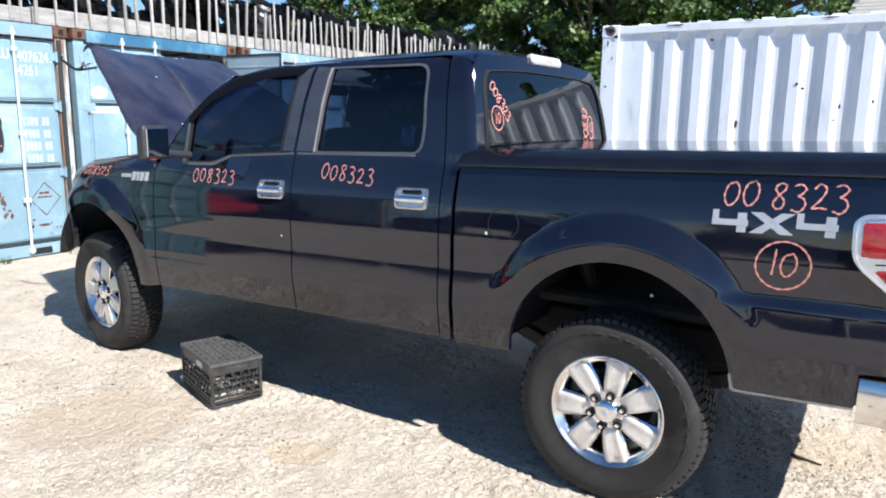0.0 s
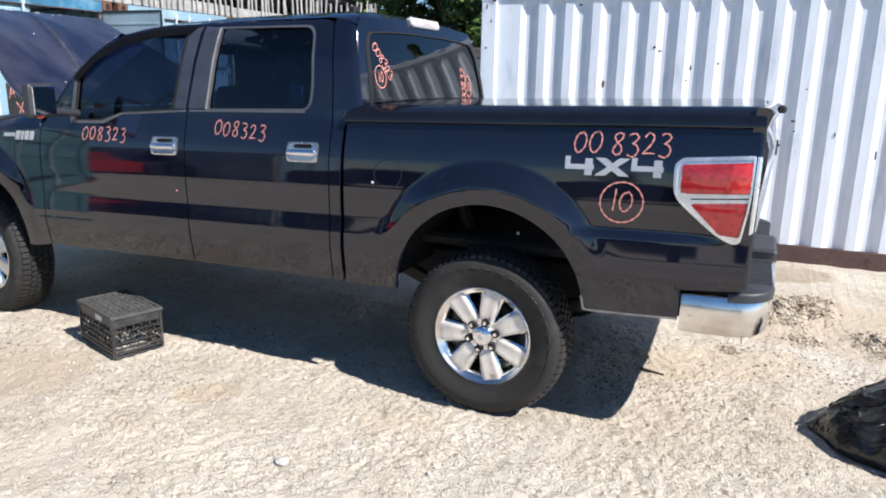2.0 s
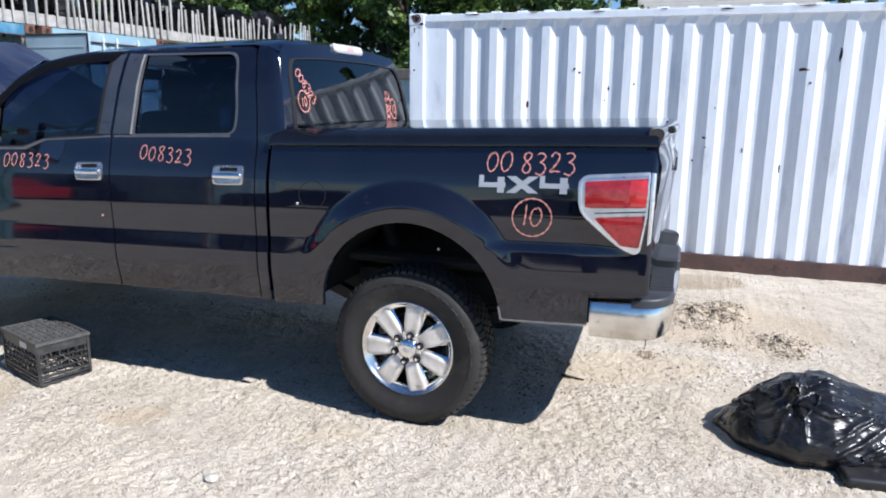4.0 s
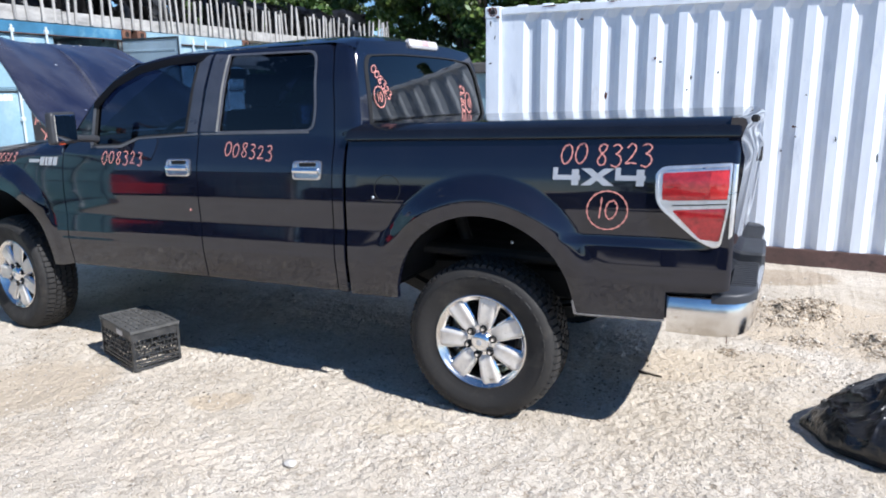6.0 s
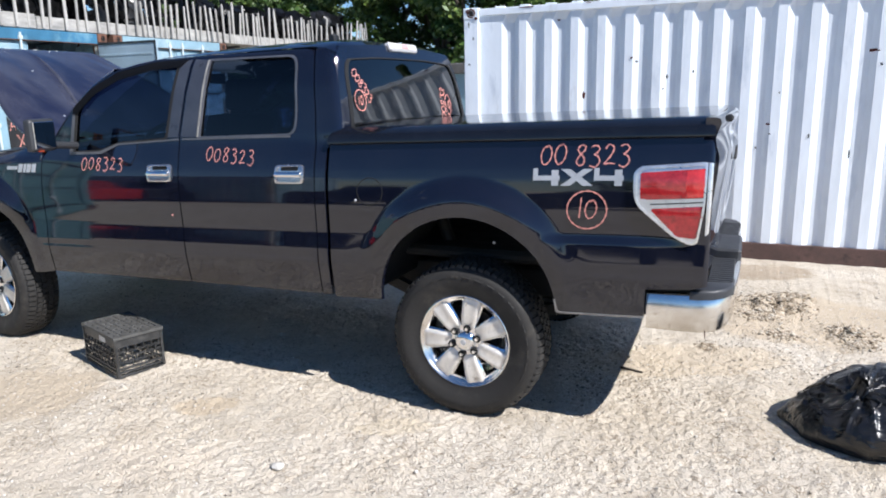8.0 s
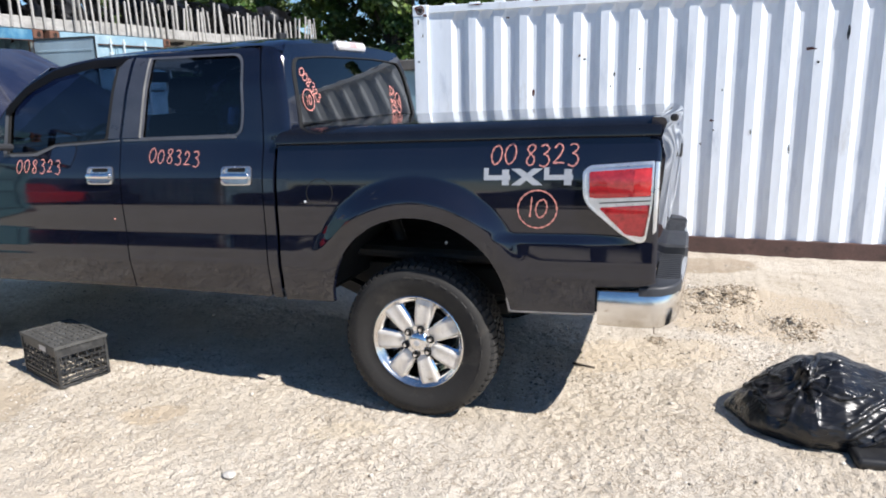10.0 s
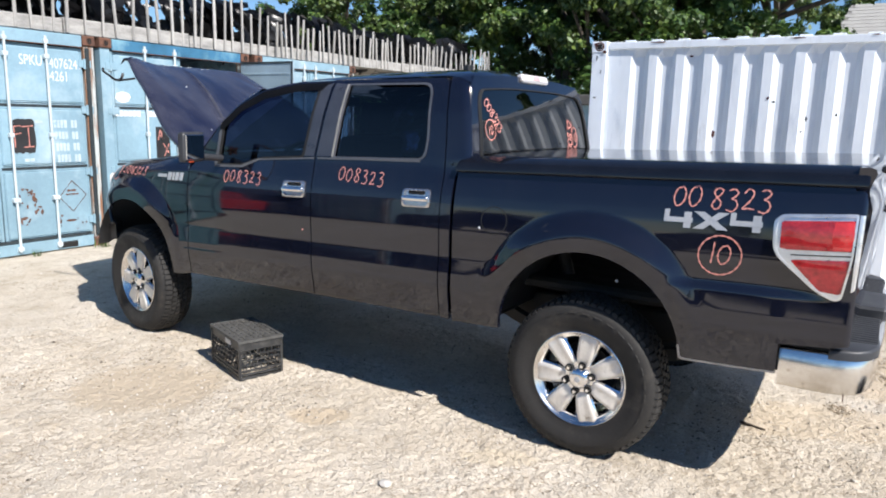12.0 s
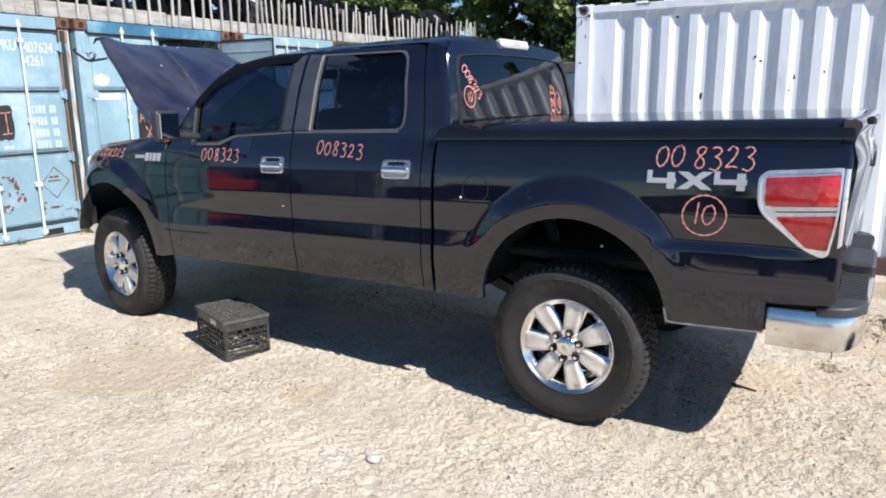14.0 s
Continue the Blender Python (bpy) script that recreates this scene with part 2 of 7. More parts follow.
FADED = surf("faded_stencil_paint", (0.46, 0.56, 0.61), 0.6, var=0.2, fine=60, spots=[((0.26, 0.40, 0.48), 14.0, 0.56, 0.1)])
LETTER = surf("white_stencil_paint", (0.70, 0.74, 0.76), 0.6, var=0.12, fine=120)
BLACK_PATCH = surf("black_spray_paint", (0.02, 0.02, 0.022), 0.6, var=0.3)
BEAM = surf("weathered_white_timber", (0.37, 0.36, 0.34), 0.85, var=0.35, scale=3, fine=40, stretch=(4, 1, 4), bump=0.3, spots=[((0.25, 0.23, 0.2), 5.0, 0.6, 0.15)])
POST = surf("weathered_pale_post", (0.46, 0.445, 0.42), 0.8, var=0.2, scale=6, fine=60, per_piece=0.35, spots=[((0.2, 0.18, 0.15), 9.0, 0.6, 0.15)])
JUNK = surf("black_bumper_plastic", (0.014, 0.014, 0.016), 0.35, var=0.4, scale=3, per_piece=0.4)
SHINGLE = surf("grey_roof_shingle", (0.36, 0.355, 0.335), 0.9, var=0.10, scale=3, fine=30, per_piece=0.10, bump=0.3)
SIDING = surf("pale_house_siding", (0.55, 0.54, 0.50), 0.7, var=0.08)
BARK = surf("tree_bark", (0.08, 0.065, 0.05), 0.9, var=0.4, scale=8, bump=0.6, bump_size=0.02, stretch=(1, 1, 0.3))
RED_PAINT = surf("red_car_paint", (0.45, 0.02, 0.015), 0.2, var=0.15)
STONE = surf("pale_stone", (0.55, 0.52, 0.47), 0.85, var=0.2, scale=20, bump=0.4)
CONCRETE = surf("dark_concrete_block", (0.10, 0.095, 0.09), 0.9, var=0.3)


def leaf_material(name, a, b, c):
    m, nodes, links, bsdf = shader(name)
    geo = nodes.new("ShaderNodeNewGeometry")
    r = ramp(nodes, [(0.22, a), (0.56, b), (0.80, c)])
    # noise makes clumps of lighter, yellower leaves among darker ones
    spray = noise_node(nodes, links, 0.8, 3, 0.6, nodes.new("ShaderNodeTexCoord").outputs["Object"])
    each = nodes.new("ShaderNodeMix")
    each.inputs["Factor"].default_value = 0.35
    links.new(spray.outputs["Fac"], each.inputs["A"])
    links.new(geo.outputs["Random Per Island"], each.inputs["B"])
    links.new(each.outputs["Result"], r.inputs["Fac"])
    links.new(r.outputs["Color"], bsdf.inputs["Base Color"])
    bsdf.inputs["Roughness"].default_value = 0.45
    tl, mx = nodes.new("ShaderNodeBsdfTranslucent"), nodes.new("ShaderNodeMixShader")
    links.new(r.outputs["Color"], tl.inputs["Color"])
    mx.inputs["Fac"].default_value = 0.14
    links.new(bsdf.outputs["BSDF"], mx.inputs[1])
    links.new(tl.outputs["BSDF"], mx.inputs[2])
    links.new(mx.outputs["Shader"], nodes["Material Output"].inputs["Surface"])
    return m


LEAF_A = leaf_material("leaf_green", (0.022, 0.054, 0.015), (0.058, 0.118, 0.024), (0.19, 0.27, 0.055))
LEAF_B = leaf_material("leaf_olive", (0.028, 0.056, 0.015), (0.074, 0.122, 0.028), (0.20, 0.26, 0.055))


def ground_material():
    m, nodes, links, bsdf = shader("pale_gravel_yard")
    tc = nodes.new("ShaderNodeTexCoord").outputs["Object"]
    big = noise_node(nodes, links, 0.55, 5, 0.6, tc)
    mid = noise_node(nodes, links, 3.2, 6, 0.65, tc)
    fine = noise_node(nodes, links, 26, 7, 0.78, tc)
    wob = nodes.new("ShaderNodeVectorMath")
    wob.operation = "MULTIPLY_ADD"
    wob.inputs[1].default_value = (0.03, 0.03, 0.03)
    links.new(noise_node(nodes, links, 14, 3, 0.6, tc).outputs["Color"], wob.inputs[0])
    links.new(tc, wob.inputs[2])
    grit, lump = nodes.new("ShaderNodeTexVoronoi"), nodes.new("ShaderNodeTexVoronoi")
    grit.inputs["Scale"].default_value, lump.inputs["Scale"].default_value = 120, 38
    lump.inputs["Randomness"].default_value = 1.0
    links.new(wob.outputs["Vector"], grit.inputs["Vector"])
    links.new(wob.outputs["Vector"], lump.inputs["Vector"])
    r1 = ramp(nodes, [(0.30, (0.53, 0.465, 0.38)), (0.50, (0.645, 0.585, 0.50)), (0.70, (0.715, 0.66, 0.58))])
    links.new(mid.outputs["Fac"], r1.inputs["Fac"])
    r2 = ramp(nodes, [(0.35, (0.86, 0.83, 0.78)), (0.65, (1.0, 1.0, 1.0))])
    links.new(big.outputs["Fac"], r2.inputs["Fac"])
    col = mixed(nodes, links, 1.0, r1.outputs["Color"], r2.outputs["Color"], "MULTIPLY")
    r3 = ramp(nodes, [(0.30, (0.52, 0.485, 0.44)), (0.42, (0.94, 0.93, 0.91)), (0.70, (1.0, 1.0, 1.0))])
    links.new(fine.outputs["Fac"], r3.inputs["Fac"])
    col = mixed(nodes, links, 1.0, col, r3.outputs["Color"], "MULTIPLY")
    r4 = ramp(nodes, [(0.0, (0.80, 0.78, 0.75)), (0.5, (1, 1, 1))])
    links.new(grit.outputs["Color"], r4.inputs["Fac"])
    col = mixed(nodes, links, 0.8, col, r4.outputs["Color"], "MULTIPLY")
    r5 = ramp(nodes, [(0.0, (0.66, 0.62, 0.57)), (0.35, (0.92, 0.90, 0.87)), (0.8, (1.0, 1.0, 1.0)), (1.0, (1.0, 1.0, 1.0))])
    links.new(lump.outputs["Color"], r5.inputs["Fac"])
    r6 = ramp(nodes, [(0.42, (0, 0, 0)), (0.62, (1, 1, 1))])
    links.new(noise_node(nodes, links, 6.5, 4, 0.6, tc).outputs["Fac"], r6.inputs["Fac"])
    col = mixed(nodes, links, r6.outputs["Color"], col, mixed(nodes, links, 1.0, col, r5.outputs["Color"], "MULTIPLY"))
    # winding cracks of the dried crust, thinner and rarer in places
    where = noise_node(nodes, links, 1.1, 3, 0.6, tc)
    for size, wide, depth_ in ((15.0, 0.020, 0.52), (8.0, 0.012, 0.56)):
        worm = noise_node(nodes, links, size, 1.2, 0.5, wob.outputs["Vector"])
        off, mag, inv = nodes.new("ShaderNodeMath"), nodes.new("ShaderNodeMath"), nodes.new("ShaderNodeMapRange")
        off.operation, mag.operation = "SUBTRACT", "ABSOLUTE"
        off.inputs[1].default_value = 0.5
        links.new(worm.outputs["Fac"], off.inputs[0])
        links.new(off.outputs["Value"], mag.inputs[0])
        inv.inputs["From Min"].default_value, inv.inputs["From Max"].default_value = 0.0, wide
        inv.inputs["To Min"].default_value, inv.inputs["To Max"].default_value = 1.0, 0.0
        links.new(mag.outputs["Value"], inv.inputs["Value"])
        part_of = nodes.new("ShaderNodeMapRange")
        part_of.inputs["From Min"].default_value, part_of.inputs["From Max"].default_value = 0.38, 0.60
        links.new(where.outputs["Fac"], part_of.inputs["Value"])
        both = nodes.new("ShaderNodeMath")
        both.operation = "MULTIPLY"
        links.new(inv.outputs["Result"], both.inputs[0])
        links.new(part_of.outputs["Result"], both.inputs[1])
        col = mixed(nodes, links, both.outputs["Value"], col, mixed(nodes, links, 1.0, col, (depth_, depth_ * 0.92, depth_ * 0.82), "MULTIPLY"))
    # damp brown hollow beside the crate and a few clay-coloured stains
    for cx, cy, rx, ry, colour, amount in ((-2.62, -0.66, 0.50, 0.42, (0.465, 0.385, 0.285), 0.95), (-1.42, -1.02, 0.60, 0.20, (0.55, 0.475, 0.38), 0.7), (-1.42, -0.36, 0.20, 0.13, (0.50, 0.40, 0.28), 0.75), (-0.30, -0.22, 0.22, 0.09, (0.53, 0.45, 0.335), 0.7), (0.95, 1.25, 0.75, 0.30, (0.53, 0.44, 0.325), 0.75),
                                           (1.45, 3.75, 0.55, 0.30, (0.30, 0.22, 0.14), 0.6), (1.75, 2.4, 0.75, 0.65, (0.50, 0.405, 0.29), 0.75)):
        mp = nodes.new("ShaderNodeMapping")
        mp.vector_type = "TEXTURE"
        mp.inputs["Rotation"].default_value = (0, 0, 0.45)
        mp.inputs["Location"].default_value, mp.inputs["Scale"].default_value = (cx, cy, 0), (rx, ry, 5)
        links.new(tc, mp.inputs["Vector"])
        ln = nodes.new("ShaderNodeVectorMath")
        ln.operation = "LENGTH"
        links.new(mp.outputs["Vector"], ln.inputs[0])
        ad = nodes.new("ShaderNodeMath")
        ad.operation = "MULTIPLY_ADD"
        links.new(mid.outputs["Fac"], ad.inputs[0])
        ad.inputs[1].default_value = 0.9
        links.new(ln.outputs["Value"], ad.inputs[2])
        sc = nodes.new("ShaderNodeMapRange")
        sc.inputs["From Min"].default_value, sc.inputs["From Max"].default_value = 1.28, 1.50
        sc.inputs["To Min"].default_value, sc.inputs["To Max"].default_value = amount, 0.0
        links.new(ad.outputs["Value"], sc.inputs["Value"])
        col = mixed(nodes, links, sc.outputs["Result"], col, colour)
    links.new(col, bsdf.inputs["Base Color"])
    bsdf.inputs["Roughness"].default_value = 0.92
    b1, b2 = nodes.new("ShaderNodeBump"), nodes.new("ShaderNodeBump")
    b1.inputs["Strength"].default_value, b1.inputs["Distance"].default_value = 0.5, 0.030
    b2.inputs["Strength"].default_value, b2.inputs["Distance"].default_value = 0.6, 0.008
    # crumbled crust: sharp little crests a few centimetres apart
    crust = noise_node(nodes, links, 20, 3.5, 0.6, wob.outputs["Vector"])
    c1, c2, b3 = nodes.new("ShaderNodeMath"), nodes.new("ShaderNodeMath"), nodes.new("ShaderNodeBump")
    c1.operation, c2.operation = "SUBTRACT", "ABSOLUTE"
    c1.inputs[1].default_value = 0.5
    links.new(crust.outputs["Fac"], c1.inputs[0])
    links.new(c1.outputs["Value"], c2.inputs[0])
    links.new(c2.outputs["Value"], b3.inputs["Height"])
    b3.invert = True
    b3.inputs["Strength"].default_value, b3.inputs["Distance"].default_value = 0.6, 0.036
    links.new(b3.outputs["Normal"], b1.inputs["Normal"])
    links.new(fine.outputs["Fac"], b1.inputs["Height"])
    links.new(grit.outputs["Distance"], b2.inputs["Height"])
    links.new(b1.outputs["Normal"], b2.inputs["Normal"])
    links.new(b2.outputs["Normal"], bsdf.inputs["Normal"])
    return m


GROUND = ground_material()


# ---- building helpers ----
def thing(name, at, label, category, group="", kind=""):
    """An Empty at the base of a thing; its parts are built in world places."""
    e = new(name)
    e.empty_display_size = 0.1
    e.location = at
    return tagged(e, label, category, group, kind)


def attach(ob, parent, label=""):
    if parent is not None:
        ob.parent = parent
        if parent.type == "EMPTY":
            ob.matrix_parent_inverse = Matrix.Translation(-Vector(parent.location))
    return tagged(ob, label)


def raw(name, verts, faces, material, parent=None, label="", smooth=False, normals=None):
    me = bpy.data.meshes.new(name)
    me.from_pydata([tuple(v) for v in verts], [], faces)
    me.materials.append(material)
    if smooth:
        me.polygons.foreach_set("use_smooth", [True] * len(me.polygons))
    if normals is not None:
        me.normals_split_custom_set_from_vertices([tuple(n) for n in normals])
    me.update()
    return attach(new(name, me), parent, label)


def part(name, bm, material, parent=None, label="", smooth=False):
    me = bpy.data.meshes.new(name)
    bmesh.ops.recalc_face_normals(bm, faces=bm.faces)
    if smooth:
        for f in bm.faces:
            f.smooth = True
    bm.to_mesh(me)
    bm.free()
    me.materials.append(material)
    if smooth:
        me.set_sharp_from_angle(angle=radians(smooth if smooth > 1 else 35))
    return attach(new(name, me), parent, label)


def box(bm, lo, hi, bevel=0.0, m=None, seg=1):
    """A box from corner to corner, bevelled, into bm."""
    lo, hi = Vector(lo), Vector(hi)
    geo = bmesh.ops.create_cube(bm, size=1.0)["verts"]
    bmesh.ops.scale(bm, vec=hi - lo, verts=geo)
    bmesh.ops.translate(bm, vec=(lo + hi) / 2, verts=geo)
    if bevel:
        edges = list({e for v in geo for e in v.link_edges})
        out = bmesh.ops.bevel(bm, geom=edges, offset=bevel, segments=seg, profile=0.6, affect="EDGES")
        geo = list({v for v in out["verts"]} | {v for v in geo if v.is_valid})
    if m is not None:
        bmesh.ops.transform(bm, matrix=m, verts=geo)
    return geo


def solid_box(name, lo, hi, material, parent=None, label="", bevel=0.004, m=None):
    bm = bmesh.new()
    box(bm, lo, hi, bevel, m)
    return part(name, bm, material, parent, label)


def rod(bm, a, b, r, sides=8, r2=None):
    """A round bar from a to b into bm."""
    a, b = Vector(a), Vector(b)
    geo = bmesh.ops.create_cone(bm, cap_ends=True, segments=sides, radius1=r, radius2=r if r2 is None else r2, depth=(b - a).length)["verts"]
    m = Matrix.Translation((a + b) / 2) @ (b - a).to_track_quat("Z", "Y").to_matrix().to_4x4()
    bmesh.ops.transform(bm, matrix=m, verts=geo)
    return geo


def lathe(bm, profile, centre, axis="Y", steps=64, sign=1.0):
    """Turns (radius, along) pairs about an axis through centre."""
    rings = []
    c = Vector(centre)
    for r, h in profile:
        ring = []
        for i in range(steps):
            a = 2 * math.pi * i / steps
            ca, sa = r * math.cos(a), r * math.sin(a)
            off = Vector((ca, sign * h, sa)) if axis == "Y" else Vector((ca, sa, h))
            ring.append(bm.verts.new(c + off))
        rings.append(ring)
    for a, b in zip(rings, rings[1:]):
        for i in range(steps):
            j = (i + 1) % steps
            bm.faces.new((a[i], a[j], b[j], b[i]))
    return rings


def smooth_line(pts, per=6):
    """A Catmull-Rom curve through pts."""
    p = [np.array(q, float) for q in pts]
    p = [2 * p[0] - p[1]] + p + [2 * p[-1] - p[-2]]
    out = []
    for i in range(1, len(p) - 2):
        for k in range(per):
            t = k / per
            out.append(0.5 * (2 * p[i] + (p[i + 1] - p[i - 1]) * t + (2 * p[i - 1] - 5 * p[i] + 4 * p[i + 1] - p[i + 2]) * t * t
                              + (3 * p[i] - p[i - 1] - 3 * p[i + 1] + p[i + 2]) * t ** 3))
    out.append(p[-2])
    return out


DIGIT = {
    "0": [(0.55, 0.98), (0.2, 0.85), (0.02, 0.45), (0.2, 0.08), (0.5, 0.02), (0.85, 0.3), (0.9, 0.7), (0.65, 0.97), (0.42, 0.92)],
    "8": [(0.85, 0.9), (0.5, 1.0), (0.2, 0.82), (0.4, 0.58), (0.75, 0.35), (0.72, 0.08), (0.4, 0.0), (0.15, 0.2), (0.4, 0.5), (0.75, 0.75), (0.8, 0.95)],
    "3": [(0.12, 0.92), (0.5, 1.0), (0.82, 0.82), (0.55, 0.58), (0.4, 0.54), (0.75, 0.42), (0.88, 0.15), (0.55, -0.1), (0.1, -0.02)],
    "2": [(0.1, 0.78), (0.4, 1.0), (0.78, 0.82), (0.6, 0.45), (0.1, 0.03), (0.5, 0.06), (0.95, 0.02)],
    "1": [(0.55, 1.0), (0.5, 0.5), (0.42, 0.0)],
    "F": [(0.9, 0.95), (0.05, 0.9), (0.08, 0.5), (0.7, 0.52), (0.08, 0.5), (0.1, 0.0)],
    "I": [(0.1, 1.0), (0.9, 1.0), (0.5, 1.0), (0.52, 0.0), (0.05, 0.02), (0.95, 0.0)],
    "A": [(0.0, 0.0), (0.4, 1.0), (0.8, 0.0), (0.62, 0.4), (0.15, 0.38)],
    "X": [(0.0, 1.0), (0.9, 0.0)],
}


def ribbon(lines, width, place, name, material, parent, label):
    """Painted strokes: each line is points (u, v); place(u, v) gives the point on the surface and the way out of it."""
    made = []
    for line in lines:
        verts, faces = [], []
        pts = smooth_line(line, 5)
        base = len(verts)
        for i, q in enumerate(pts):
            d = np.array(pts[min(i + 1, len(pts) - 1)]) - np.array(pts[max(i - 1, 0)])
            n = np.array([-d[1], d[0]]) / (np.hypot(*d) + 1e-9) * width * 0.5 * (0.8 + 0.35 * math.sin(i * 1.7 + len(pts)))
            for s in (1, -1):
                p, out = place(q[0] + s * n[0], q[1] + s * n[1])
                verts.append(Vector(p) + Vector(out) * 0.002)
        for i in range(len(pts) - 1):
            a = base + 2 * i
            faces.append((a, a + 1, a + 3, a + 2))
        made.append(raw(name, verts, faces, material, parent, label))
    return made


def written(text, u, v, w, h, gap=0.22, slant=0.06, jitter=0.05, rise=0.0):
    """The strokes of handwritten characters from (u, v), each w wide and h high."""
    rnd = random.Random(text + str(round(u, 2)))
    lines, x = [], u
    for k, ch in enumerate(text):
        if ch == " ":
            x += w * 0.55
            continue
        dy, sc = rnd.uniform(-jitter, jitter) * h + rise * (x - u), rnd.uniform(0.92, 1.08)
        lines.append([(x + (px + slant * py) * w * sc, v + dy + py * h * sc) for px, py in DIGIT[ch]])
        x += w * (1 + gap)
    return lines


def circle_line(u, v, ru, rv, n=14):
    return [(u + ru * math.cos(0.5 + 2 * math.pi * i / n * 1.04), v + rv * math.sin(0.5 + 2 * math.pi * i / n * 1.04)) for i in range(n + 1)]


def letters(text, height, m, material, parent, name="stencil_text", label="white stencilled lettering"):
    """Built-in font lettering, lying in the plane of m."""
    cu = bpy.data.curves.new(name, "FONT")
    cu.body, cu.size = text, height * 1.35
    tmp = new(name, cu)
    me = bpy.data.meshes.new_from_object(tmp.evaluated_get(bpy.context.evaluated_depsgraph_get()))
    bpy.data.objects.remove(tmp)
    bpy.data.curves.remove(cu)
    me.transform(m)
    me.materials.clear()
    me.materials.append(material)
    return attach(new(name, me), parent, label)

# ---- ground ----
def spread(lo, hi, step, reach):
    inner = list(np.arange(lo, hi + 1e-6, step))
    grow, s = [], step
    while sum(grow) < reach:
        s *= 1.03 if s < 0.03 else 1.30
        grow.append(s)
    up = list(np.cumsum(grow))
    return [lo - u for u in reversed(up)] + inner + [hi + u for u in up]


def ease01(t):
    t = min(1.0, max(0.0, t))
    return t * t * (3 - 2 * t)


def ground_z(x, y):
    near = math.exp(-((x + 1) / 9.0) ** 4 - (y / 7.0) ** 4)
    n = noise.fractal(Vector((x * 0.9, y * 0.9, 3.1)), 1.0, 2.0, 3) * 0.010
    n += noise.fractal(Vector((x * 5.5, y * 5.5, 7.7)), 0.8, 2.1, 4) * 0.011
    n += (0.5 - abs(noise.noise(Vector((x * 13, y * 13, 2.2))))) * 0.006 + noise.noise(Vector((x * 23, y * 23, 4.4))) * 0.004
    if near > 0.5 and -1.9 < y < 1.9:
        # dried crust: loose scales a few centimetres wide with sunken joints, missing where the mud lies smooth
        q = Vector((x * 24 + 1.1 * noise.noise(Vector((x * 9, y * 9, 1))), y * 24 + 1.1 * noise.noise(Vector((x * 9, y * 9, 5))), 0.3))
        d = noise.voronoi(q)[0]
        rough = min(1.0, max(0.0, 0.75 + 1.2 * noise.noise(Vector((x * 1.6, y * 1.6, 9)))))
        rough *= 1 - 0.85 * math.exp(-(((x + 2.62) / 0.50) ** 2 + ((y + 0.66) / 0.42) ** 2) ** 2)
        rough *= ease01((1.9 - abs(y)) / 0.6)
        n += rough * (0.0085 * ease01((d[1] - d[0]) / 0.45) + 0.007 * noise.noise(q * 0.8) + 0.004 * noise.noise(q * 2.3))
    hollow = -0.012 * math.exp(-((x + 2.62) / 0.45) ** 2 - ((y + 0.66) / 0.38) ** 2)
    for cx, cy, r, h in ((1.54, 2.64, 0.22, 0.065), (1.72, 2.95, 0.2, 0.03), (2.03, 2.12, 0.16, 0.045), (1.60, 1.96, 0.14, 0.02)):
        d = math.hypot(x - cx, y - cy) / r
        if d < 3:
            n += h * math.exp(-d * d) * (0.7 + 0.9 * noise.noise(Vector((x * 17, y * 17, 1))))
    return n * near + hollow


gx, gy = spread(-3.6, 2.5, 0.0105, 900), spread(-1.75, 1.5, 0.0105, 900)
gv = [(x, y, ground_z(x, y) if (-12 < x < 10 and -10 < y < 9) else 0.0) for y in gy for x in gx]
nx = len(gx)
gf = [(j * nx + i, j * nx + i + 1, (j + 1) * nx + i + 1, (j + 1) * nx + i) for j in range(len(gy) - 1) for i in range(nx - 1)]
tagged(raw("ground", gv, gf, GROUND, None, "", True), "pale gravel and crushed stone yard, uneven and dusty", "ground", kind="structure")

# loose gravel: irregular little stones lying on the ground
def pebbles(name, count, sizes, area, seed, material, label, weight=None):
    rnd = random.Random(seed)
    verts, faces = [], []
    shape = [(1, 0, 0), (-1, 0, 0), (0, 1, 0), (0, -1, 0), (0, 0, 1), (0, 0, -1)]
    tri = [(0, 2, 4), (2, 1, 4), (1, 3, 4), (3, 0, 4), (2, 0, 5), (1, 2, 5), (3, 1, 5), (0, 3, 5)]
    while count > 0:
        x, y = rnd.uniform(area[0], area[1]), rnd.uniform(area[2], area[3])
        if weight and rnd.random() > weight(x, y):
            continue
        count -= 1
        s = rnd.uniform(*sizes) * (1 if rnd.random() < 0.93 else 1.8)
        a, b = rnd.uniform(0, 6.28), len(verts)
        ca, sa = math.cos(a), math.sin(a)
        z0 = ground_z(x, y)
        for v in shape:
            k = [c * s * rnd.uniform(0.6, 1.2) for c in v]
            k[2] *= 0.6
            verts.append((x + ca * k[0] - sa * k[1], y + sa * k[0] + ca * k[1], z0 + s * 0.15 + k[2]))
        faces += [tuple(b + i for i in t) for t in tri]
    return tagged(raw(name, verts, faces, material, None, "", True), label, "gravel", kind="stuff")


def gravel_material(name, a, b, c):
    m, nodes, links, bsdf = shader(name)
    geo = nodes.new("ShaderNodeNewGeometry")
    r = ramp(nodes, [(0.0, a), (0.5, b), (1.0, c)])
    links.new(geo.outputs["Random Per Island"], r.inputs["Fac"])
    links.new(r.outputs["Color"], bsdf.inputs["Base Color"])
    bsdf.inputs["Roughness"].default_value = 0.9
    return m


